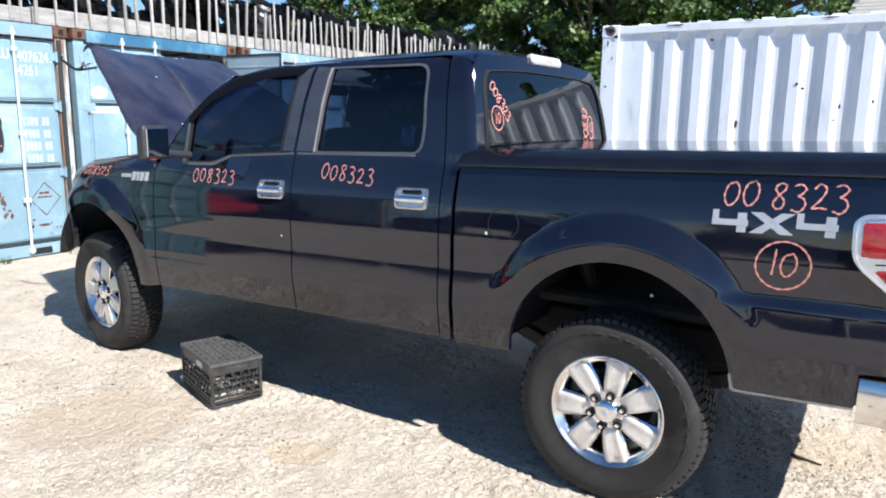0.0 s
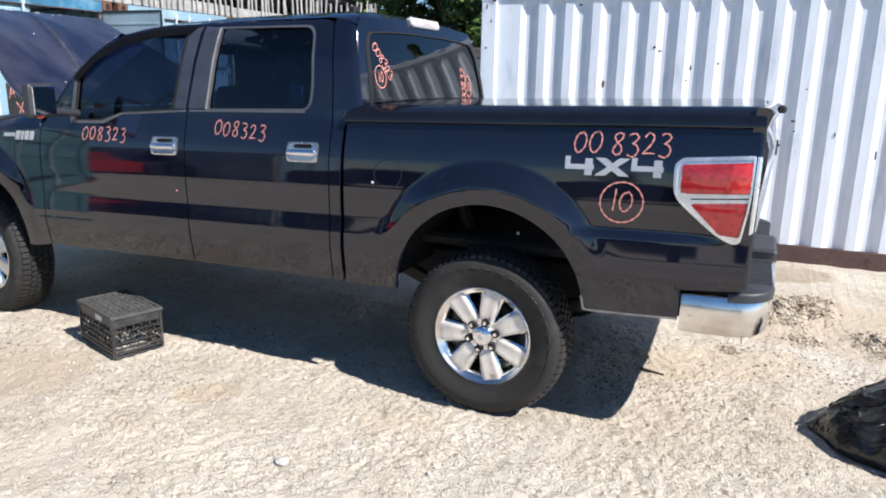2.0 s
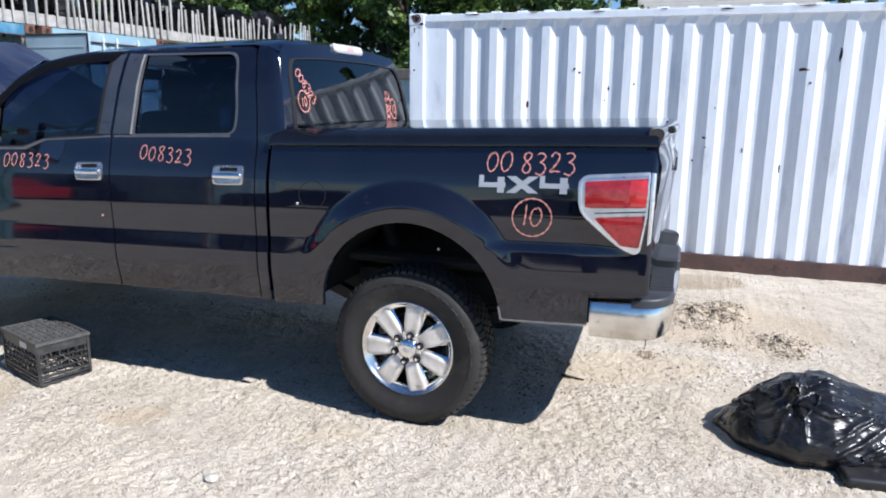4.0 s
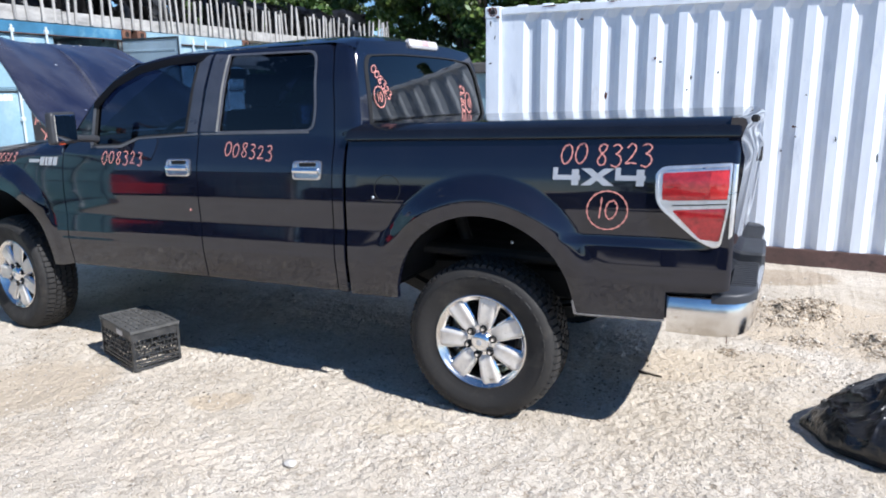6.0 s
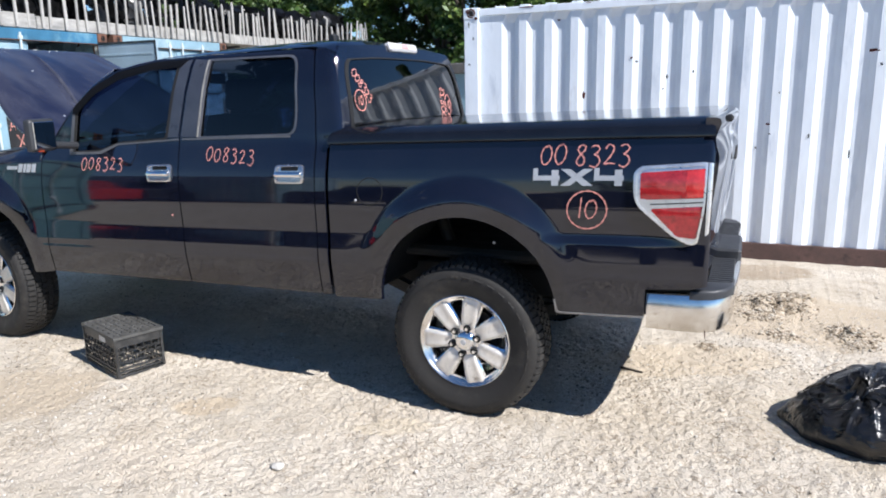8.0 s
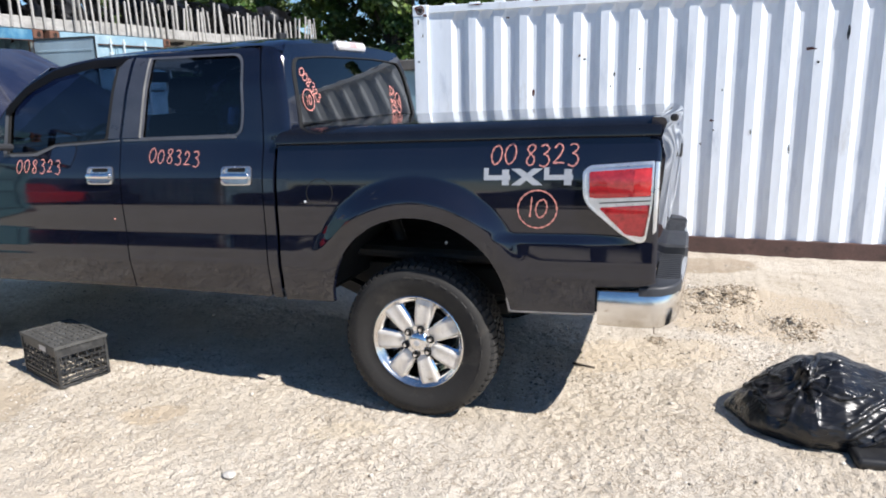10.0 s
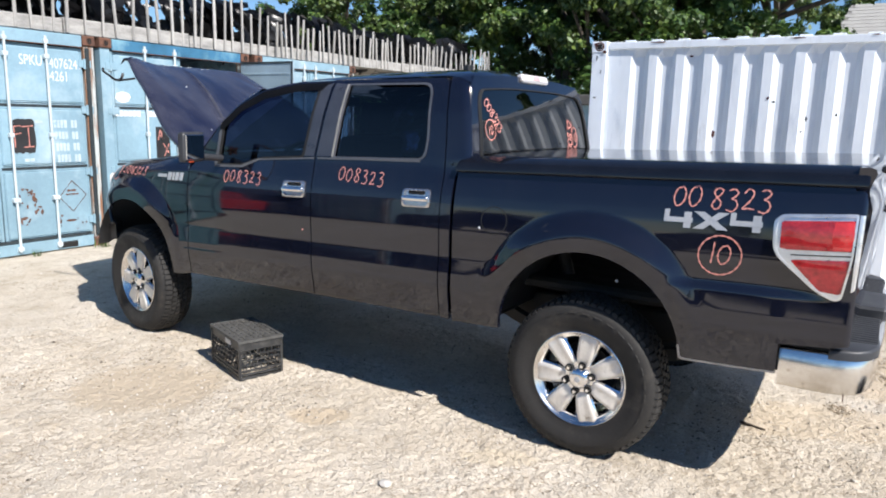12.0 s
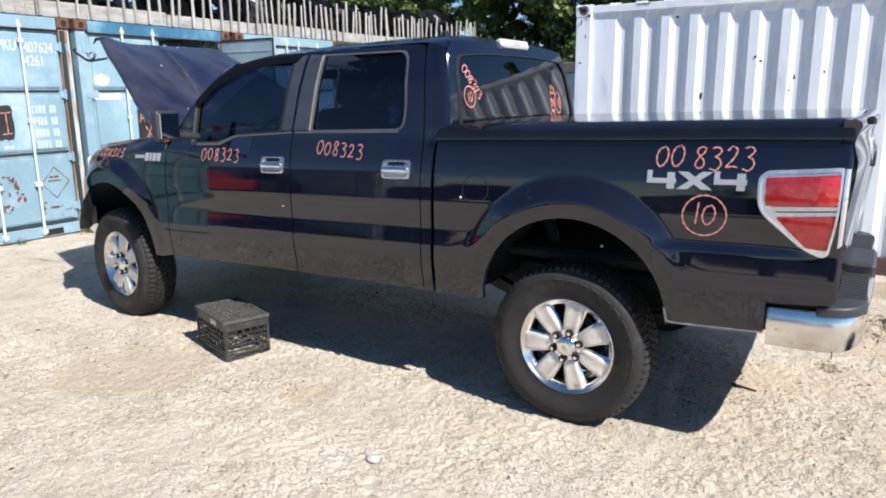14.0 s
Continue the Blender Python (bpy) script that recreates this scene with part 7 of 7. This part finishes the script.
part("front_axle", bm, DARK_METAL, truck, "", 40)
bm = bmesh.new()
rod(bm, (-2.4, 0.95, 0.55), (-1.0, 1.25, 0.55), 0.04, 10)
rod(bm, (-1.0, 1.25, 0.55), (-0.2, 1.35, 0.57), 0.09, 14)
box(bm, (-2.28, 0.30, 0.50), (-2.02, 0.52, 0.58), 0.02)
part("exhaust", bm, DARK_METAL, truck, "", 40)

# inside of the cab
bm = bmesh.new()
box(bm, (-2.95, 0.16, 0.95), (-2.55, 1.84, 1.38), 0.08, None, 2)
part("dashboard", bm, BLACK_PLASTIC, truck, "", 40)
bm = bmesh.new()
prev = None
wc = Matrix.Translation((-2.42, 0.52, 1.36)) @ Matrix.Rotation(radians(-62), 4, "Y")
for i in range(25):
    a = 2 * math.pi * i / 24
    q = wc @ Vector((0.185 * math.cos(a), 0.185 * math.sin(a), 0))
    if prev is not None:
        rod(bm, prev, q, 0.016, 6)
    prev = q
for a in (0.3, math.pi - 0.3, 1.5 * math.pi):
    rod(bm, wc @ Vector((0, 0, 0)), wc @ Vector((0.18 * math.cos(a), 0.18 * math.sin(a), 0)), 0.018, 6)
rod(bm, wc @ Vector((0, 0, 0.01)), wc @ Vector((0, 0, -0.25)), 0.035, 8)
part("steering_wheel", bm, BLACK_PLASTIC, truck, "", 40)
for x, ys in ((-2.02, (0.55, 1.45)), (-1.33, (0.5, 1.0, 1.5))):
    for y in ys:
        bm = bmesh.new()
        w = 0.27 if len(ys) == 2 else 0.23
        box(bm, (x - 0.28, y - w, 0.80), (x + 0.25, y + w, 1.02), 0.06, None, 2)
        box(bm, (-0.07, y - w, 0.0), (0.07, y + w, 0.62), 0.05, Matrix.Translation((x + 0.18, 0, 0.98)) @ Matrix.Rotation(radians(10), 4, "Y"), 2)
        box(bm, (-0.05, y - 0.13, 0.64), (0.05, y + 0.13, 0.84), 0.04, Matrix.Translation((x + 0.18, 0, 0.98)) @ Matrix.Rotation(radians(10), 4, "Y"), 2)
        part("seat", bm, SEAT, truck, "dark cloth seat", 40)
bm = bmesh.new()
box(bm, (-2.28, 0.82, 1.79), (-2.26, 1.06, 1.86), 0.008)
part("inside_mirror", bm, BLACK_PLASTIC, truck)

# nose and engine bay
fb = [(-3.98, 0.10), (-4.12, 0.12), (-4.30, 0.24), (-4.45, 0.45), (-4.52, 0.8), (-4.53, 1.0), (-4.52, 1.2), (-4.45, 1.55), (-4.30, 1.76), (-4.12, 1.88), (-3.98, 1.90)]
bumper_bar("front_bumper", 0.92, 0.70, list(reversed(fb)), CHROME, truck, "chrome front bumper")
gp = [(-4.16, 0.24), (-4.28, 0.34), (-4.38, 0.5), (-4.42, 0.75), (-4.43, 1.0), (-4.42, 1.25), (-4.38, 1.5), (-4.28, 1.66), (-4.16, 1.76)]
bumper_bar("grille", 1.25, 0.98, list(reversed(gp)), BLACK_PLASTIC, truck, "dark grille")
for far in (False, True):
    hp = [(-4.13, 0.17), (-4.22, 0.25), (-4.33, 0.40)]
    hp = hp if far is False else [(x, 2 * MID - y) for x, y in hp]
    bumper_bar("headlamp", 1.30, 1.06, list(reversed(hp)) if not far else hp, WHITE_LENS, truck, "clear headlamp")
bm = bmesh.new()
box(bm, (-3.06, 0.16, 0.75), (-3.02, 1.84, 1.42), 0.01)
box(bm, (-4.22, 0.40, 0.75), (-4.14, 1.60, 1.22), 0.02)
box(bm, (-4.05, 0.30, 0.95), (-3.05, 0.34, 1.28), 0.0)
box(bm, (-4.05, 1.66, 0.95), (-3.05, 1.70, 1.28), 0.0)
part("engine_bay", bm, DARK_METAL, truck)
bm = bmesh.new()
prev = None
for x, z in smooth_line([(-4.05, 1.352), (-3.94, 1.390), (-3.66, 1.414), (-3.28, 1.449), (-3.10, 1.462), (-3.02, 1.490), (-2.98, 1.540)], 4):
    q = Vector(raked(x, side_y(x, min(z, 1.44)) + 0.022, z))
    if prev is not None:
        rod(bm, prev, q, 0.009, 6)
    prev = q
part("fender_seal", bm, DUST_TRIM, near_fender, "pale rubber strip along the fender edge", 60)
bm = bmesh.new()
box(bm, (-3.95, 0.70, 0.75), (-3.20, 1.30, 1.18), 0.06, None, 2)
box(bm, (-3.85, 0.78, 1.16), (-3.30, 1.22, 1.26), 0.04, None, 2)
box(bm, (-3.60, 0.38, 1.05), (-3.35, 0.60, 1.25), 0.02)
part("engine", bm, BLACK_PLASTIC, truck, "dark engine with plastic cover", 40)

# ---- black milk crate, upside down ----
def milk_crate():
    c = thing("milk_crate", (-2.34, -0.02, 0.0), "black plastic milk crate standing upside down on the gravel", "crate")
    # corners: near foot (-2.20, -0.245), towards the tail (-2.085, 0.03), towards the nose (-2.61, -0.12)
    o = Vector((-2.187, -0.258, 0.0))
    u, lu = Vector((0.335, 0.942, 0.0)).normalized(), 0.30
    w = Vector((-u.y, u.x, 0))
    lw = 0.49
    m = Matrix(((u.x, w.x, 0, o.x), (u.y, w.y, 0, o.y), (0, 0, 1, 0.004), (0, 0, 0, 1)))
    H = 0.262

    t = 0.010
    for side in range(4):
        ln = lu if side % 2 == 0 else lw

        def place(a0, a1, z0, z1, inset=0.0, th=t):
            if side == 0:
                return (a0, inset, z0), (a1, inset + th, z1)
            if side == 2:
                return (a0, lw - inset - th, z0), (a1, lw - inset, z1)
            if side == 1:
                return (lu - inset - th, a0, z0), (lu - inset, a1, z1)
            return (inset, a0, z0), (inset + th, a1, z1)
        spec = [place(0, ln, 0.0, 0.016), place(0, ln, 0.028, 0.040), place(0, ln, 0.050, 0.060), place(0, ln, 0.198, H - 0.010, 0.002)]
        cells = max(6, int(ln / 0.047))
        # diagonal lattice between the foot bands and the solid band
        bm = bmesh.new()
        for lo, hi in spec:
            box(bm, lo, hi, 0.0, m)
        rows_ = 4
        dz = (0.198 - 0.060) / rows_

        def strut(a0, z0, a1, z1, wide=0.0062):
            lo, hi = place(0.0, ln, 0.0, 1.0, 0.001, t * 0.8)
            d = Vector((a1 - a0, z1 - z0)).normalized() * wide * 0.5
            ring = [(a0 - d.y, z0 + d.x), (a0 + d.y, z0 - d.x), (a1 + d.y, z1 - d.x), (a1 - d.y, z1 + d.x)]
            vs = []
            for k in (0, 1):
                for aa, zz in ring:
                    aa = min(ln, max(0.0, aa))
                    q = (aa, (lo, hi)[k][1], zz) if side in (0, 2) else ((lo, hi)[k][0], aa, zz)
                    vs.append(bm.verts.new(m @ Vector(q)))
            bm.faces.new(vs[:4])
            bm.faces.new(vs[4:])
            for i in range(4):
                bm.faces.new((vs[i], vs[(i + 1) % 4], vs[4 + (i + 1) % 4], vs[4 + i]))
        wa = ln / cells
        for r in range(rows_ + 1):
            zr = 0.060 + r * dz
            for k in range(2 * cells):
                up = 0.007 * (1 if (k + r) % 2 else -1) if 0 < r < rows_ else 0.0
                strut(k * wa / 2, zr + up, (k + 1) * wa / 2, zr - up)
        for r in range(rows_):
            for k in range(cells + 1):
                aa = wa * (k + (0.5 if r % 2 else 0.0))
                if aa < ln:
                    strut(aa, 0.060 + r * dz, aa, 0.060 + (r + 1) * dz)
        # upright ribs beside the corners
        for a in (0.0, ln - 0.014):
            lo, hi = place(a, a + 0.014, 0.0, H - 0.008, -0.003, t + 0.004)
            box(bm, lo, hi, 0.0, m)
        part("lattice_side", bm, CRATE, c, "openwork crate side")
    # the base faces up: one moulded grid inside a raised rim, some of its cells closed
    n1, n2 = 9, 12

    def moulding(name, xs, ys, solid, z0, z1, parent, label):
        bm, made = bmesh.new(), {}

        def vert(i, j, z):
            if (i, j, z) not in made:
                made[i, j, z] = bm.verts.new(m @ Vector((xs[i], ys[j], z)))
            return made[i, j, z]
        for i in range(len(xs) - 1):
            for j in range(len(ys) - 1):
                if not solid(i, j):
                    continue
                bm.faces.new([vert(i, j, z1), vert(i + 1, j, z1), vert(i + 1, j + 1, z1), vert(i, j + 1, z1)])
                bm.faces.new([vert(i, j + 1, z0), vert(i + 1, j + 1, z0), vert(i + 1, j, z0), vert(i, j, z0)])
                for di, dj, p, q in ((-1, 0, (0, 1), (0, 0)), (1, 0, (1, 0), (1, 1)), (0, -1, (0, 0), (1, 0)), (0, 1, (1, 1), (0, 1))):
                    a_, b_ = i + di, j + dj
                    if not (0 <= a_ < len(xs) - 1 and 0 <= b_ < len(ys) - 1 and solid(a_, b_)):
                        bm.faces.new([vert(i + p[0], j + p[1], z1), vert(i + p[0], j + p[1], z0), vert(i + q[0], j + q[1], z0), vert(i + q[0], j + q[1], z1)])
        return part(name, bm, CRATE_TOP, parent, label)
    xs = [v for i in range(n1 + 1) for v in (lu * i / n1 - 0.0055, lu * i / n1 + 0.0055)]
    ys = [v for j in range(n2 + 1) for v in (lw * j / n2 - 0.0055, lw * j / n2 + 0.0055)]
    base = moulding("grid_base", xs, ys, lambda i, j: i % 2 == 0 or j % 2 == 0 or (i // 2 + 2 * (j // 2)) % 4 == 0, H - 0.010, H, c, "dusty grid base facing up")
    moulding("base_rim", [-0.007, 0.012, lu - 0.012, lu + 0.007], [-0.007, 0.012, lw - 0.012, lw + 0.007], lambda i, j: i != 1 or j != 1, H - 0.014, H + 0.004, base, "raised rim round the base")
    bm = bmesh.new()
    box(bm, (-0.0015, 0.14, 0.205), (0.001, 0.23, 0.238), 0.0, m)
    part("worn_label", bm, EMBLEM, c, "worn pale label")


milk_crate()


# ---- black bin bag ----
def bin_bag():
    """A slack sack along +x: a pointed gathered end, a swollen middle, creases that run out from the knot."""
    rnd = random.Random(14)
    XS = [1.495, 1.53, 1.60, 1.68, 1.77, 1.86, 2.00, 2.14, 2.30, 2.52, 2.66, 2.74]
    NEAR, FAR = [0.64, 0.57, 0.40, 0.32, 0.265, 0.225, 0.23, 0.26, 0.30, 0.36, 0.46, 0.60], [0.68, 0.72, 0.80, 0.88, 0.94, 0.99, 1.03, 1.03, 1.0, 0.95, 0.85, 0.70]
    HT = [0.02, 0.06, 0.13, 0.21, 0.275, 0.315, 0.33, 0.28, 0.235, 0.22, 0.16, 0.03]
    YC, WD = [(n + f) / 2 for n, f in zip(NEAR, FAR)], [(f - n) / 2 for n, f in zip(NEAR, FAR)]
    NX, NA = 230, 130
    knot = Vector((1.84, 0.40))           # along the sack, and around it as an arc length from the near foot
    folds = []
    for ex, es, hgt, wid in ((1.95, 0.66, 0.020, 0.013), (1.90, 0.58, 0.016, 0.010), (1.60, 0.30, 0.024, 0.012), (1.52, 0.16, 0.022, 0.012), (1.66, 0.44, 0.022, 0.010),
                             (1.74, 0.06, 0.016, 0.010), (1.90, 0.10, 0.016, 0.009), (2.12, 0.42, 0.010, 0.010), (2.20, 0.22, 0.016, 0.012), (1.97, 0.48, 0.018, 0.008), (1.72, 0.20, 0.014, 0.010)):
        folds.append((knot, Vector((ex, es)), hgt, wid))
    for x0, s0, x1, s1, hgt, wid in ((2.02, 0.10, 2.32, 0.30, 0.016, 0.009), (2.06, 0.05, 2.30, 0.16, 0.014, 0.007), (2.05, 0.20, 2.36, 0.44, 0.012, 0.012), (2.18, 0.10, 2.55, 0.18, 0.014, 0.008),
                                     (2.22, 0.26, 2.60, 0.34, 0.013, 0.009), (1.56, 0.10, 1.66, 0.42, 0.016, 0.008), (1.58, 0.26, 1.75, 0.52, 0.014, 0.009), (2.0, 0.55, 2.35, 0.50, 0.010, 0.014),
                                     (2.30, 0.20, 2.45, 0.50, 0.014, 0.010), (2.26, 0.34, 2.40, 0.10, 0.012, 0.008), (2.40, 0.05, 2.62, 0.40, 0.012, 0.009)):
        folds.append((Vector((x0, s0)), Vector((x1, s1)), hgt, wid))

    def crease(x, s):
        h = 0.0
        q = Vector((x + 0.012 * noise.noise(Vector((x * 9, s * 9, 3))), s + 0.012 * noise.noise(Vector((x * 9, s * 9, 7)))))
        for a, b, hgt, wid in folds:
            d = b - a
            t = (q - a).dot(d) / d.length_squared
            if -0.05 < t < 1.05:
                e = (q - a - d * t).length
                h += 1.3 * hgt * math.exp(-(e / wid) ** 1.3) * (1 - 0.75 * max(0.0, t)) * ease(-0.05, 0.06, t) * ease(1.05, 0.7, t)
                h -= 0.35 * hgt * math.exp(-((e - 2.6 * wid) / (1.6 * wid)) ** 2) * (1 - max(0.0, t)) * ease(-0.05, 0.06, t)
        k = (q - knot).length
        h -= 0.040 * math.exp(-(k / 0.10) ** 2) * (1 if x < 1.86 else 0.5) - 0.03 * math.exp(-(k / 0.022) ** 2)
        h -= 0.030 * math.exp(-((x - 1.73) / 0.08) ** 2 - ((s - 0.33) / 0.11) ** 2)
        v = Vector((x * 5.5, s * 5.5, 1.0))
        h += 0.030 * (0.28 - abs(noise.noise(v))) + 0.011 * (0.25 - abs(noise.noise(v * 2.3 + Vector((4, 1, 2))))) * float(np.interp(x, [1.6, 1.8, 2.05, 2.35], [1.4, 0.6, 0.6, 1.2]))
        return h

    vs, fs, arcs = [], [], []
    for i in range(NX):
        x = 1.495 + (2.74 - 1.495) * i / (NX - 1)
        yc, w, ht = (float(np.interp(x, XS, q)) for q in (YC, WD, HT))
        arc = 0.0
        last = None
        for k in range(NA):
            a = math.pi * k / (NA - 1)
            c, sn = math.cos(a), math.sin(a)
            y0, z0 = yc - w * math.copysign(abs(c) ** 0.85, c) * (1 - 0.16 * math.exp(-(sn / 0.2) ** 2)), ht * sn ** 1.12
            if last is not None:
                arc += math.hypot(y0 - last[0], z0 - last[1])
            last = (y0, z0)
            arcs.append(arc)
            h = crease(x, arc) * min(1.0, sn * 3.5) * min(1.0, ht / 0.12)
            n = Vector((-c / w, sn / max(ht, 0.02))).normalized()
            vs.append((x + 0.035, y0 - 0.03 + n.x * h, max(0.003, 0.006 + z0 + n.y * h)))
    for i in range(NX - 1):
        for k in range(NA - 1):
            a = i * NA + k
            fs.append((a, a + NA, a + NA + 1, a + 1))
    fs.append(tuple(i * NA for i in range(NX)) + tuple(i * NA + NA - 1 for i in range(NX - 1, -1, -1)))

    # gathered bands of film that run out from the knot over the skin
    def on_skin(x, s):
        i = min(NX - 1, max(0, round((x - 1.495) / (2.74 - 1.495) * (NX - 1))))
        row = arcs[i * NA:(i + 1) * NA]
        k = min(range(NA), key=lambda j: abs(row[j] - s))
        return Vector(vs[i * NA + k])
    bands = (((1.84, 0.40), (1.90, 0.54), (1.93, 0.66), (1.97, 0.76), 0.017), ((1.84, 0.40), (1.88, 0.48), (1.95, 0.53), (2.02, 0.55), 0.013), ((1.85, 0.38), (1.93, 0.44), (1.94, 0.36), (1.88, 0.28), 0.010),
             ((1.84, 0.40), (1.76, 0.41), (1.68, 0.44), (1.60, 0.46), 0.016), ((1.60, 0.44), (1.61, 0.34), (1.65, 0.24), (1.70, 0.18), 0.012), ((1.83, 0.42), (1.80, 0.50), (1.84, 0.55), (1.89, 0.52), 0.010),
             ((1.84, 0.39), (1.80, 0.32), (1.75, 0.27), (1.68, 0.22), 0.012), ((1.70, 0.44), (1.70, 0.52), (1.74, 0.58), (1.80, 0.63), 0.013), ((1.86, 0.38), (1.95, 0.30), (2.06, 0.30), (2.14, 0.36), 0.014),
             ((2.00, 0.16), (2.10, 0.22), (2.20, 0.30), (2.28, 0.42), 0.012), ((2.12, 0.10), (2.22, 0.16), (2.34, 0.20), (2.46, 0.28), 0.012))
    sack = thing("bin_bag", (2.08, 0.62, 0.0), "full black plastic bin bag lying crumpled on the gravel", "bag")
    body = raw("sack", vs, fs, BAG, sack, "crumpled glossy black film", True)
    for *spine, r in bands:
        pts = [on_skin(x, s_) for x, s_ in smooth_line(spine, 7)]
        bv, bf, seg = [], [], 7
        for i, p in enumerate(pts):
            d = (pts[min(i + 1, len(pts) - 1)] - pts[max(i - 1, 0)]).normalized()
            side_ = d.cross(Vector((0, -0.5, 0.85))).normalized()
            up_ = side_.cross(d)
            rr = r * (1 - 0.65 * i / (len(pts) - 1)) * (1 + 0.25 * noise.noise(p * 40))
            for k in range(seg):
                a = 2 * math.pi * k / seg + 0.5 * noise.noise(p * 25)
                f = 1 + 0.35 * math.cos(3 * a)
                bv.append(tuple(p + side_ * math.cos(a) * rr * f * 1.2 + up_ * (math.sin(a) * rr * f * 0.8 + 0.002)))
            if i:
                q = (i - 1) * seg
                bf += [(q + k, q + (k + 1) % seg, q + (k + 1) % seg + seg, q + k + seg) for k in range(seg)]
        raw("film_band", bv, bf, BAG, body, "", True)
    bm = bmesh.new()
    rings = lathe(bm, [(0.012, 0.0), (0.016, 0.012), (0.010, 0.022), (0.020, 0.04), (0.030, 0.055), (0.026, 0.062)], (0, 0, 0), "Z", 22)
    for k, ring in enumerate(rings):
        for i, v in enumerate(ring):
            f = 1 + 0.25 * math.sin(i * 2.4 * (1 + 0.1 * k)) + 0.15 * math.sin(i * 5.1)
            v.co.x *= f
            v.co.y *= f * 0.6
            v.co.z += 0.008 * math.sin(i * 1.9) * k / 4
    bmesh.ops.transform(bm, matrix=Matrix.Translation((1.88, 0.355, 0.150)) @ Euler((radians(50), radians(15), radians(-8))).to_matrix().to_4x4(), verts=bm.verts[:])
    part("gathered_neck", bm, BAG, sack, "gathered and knotted bag neck", 75)
    return sack


bin_bag()
bm = bmesh.new()
box(bm, (-0.24, -0.13, 0.0), (0.42, 0.13, 0.055), 0.025, Matrix.Translation((2.295, 0.27, 0.0)) @ Matrix.Rotation(radians(6), 4, "Z"), 3)
tagged(part("plastic_tray", bm, BLACK_PLASTIC, None, "", 50), "flat dark plastic tray under the bin bag", "tray")

# ---- small loose things ----
bm = bmesh.new()
bmesh.ops.create_icosphere(bm, subdivisions=3, radius=1.0)
for v in bm.verts:
    k = 1 + 0.25 * noise.noise(v.co * 1.7)
    v.co = Vector((v.co.x * 0.032 * k - 0.62, v.co.y * 0.026 * k - 0.775, v.co.z * 0.017 * k + 0.010))
tagged(part("stone", bm, STONE, None, "", 60), "pale smooth stone lying on the gravel", "stone")
bm = bmesh.new()
rod(bm, (0.66, 0.98, 0.015), (0.80, 0.93, 0.02), 0.010, 6, 0.006)
tagged(part("twig", bm, BARK, None, "", 40), "short dark twig on the gravel", "twig")
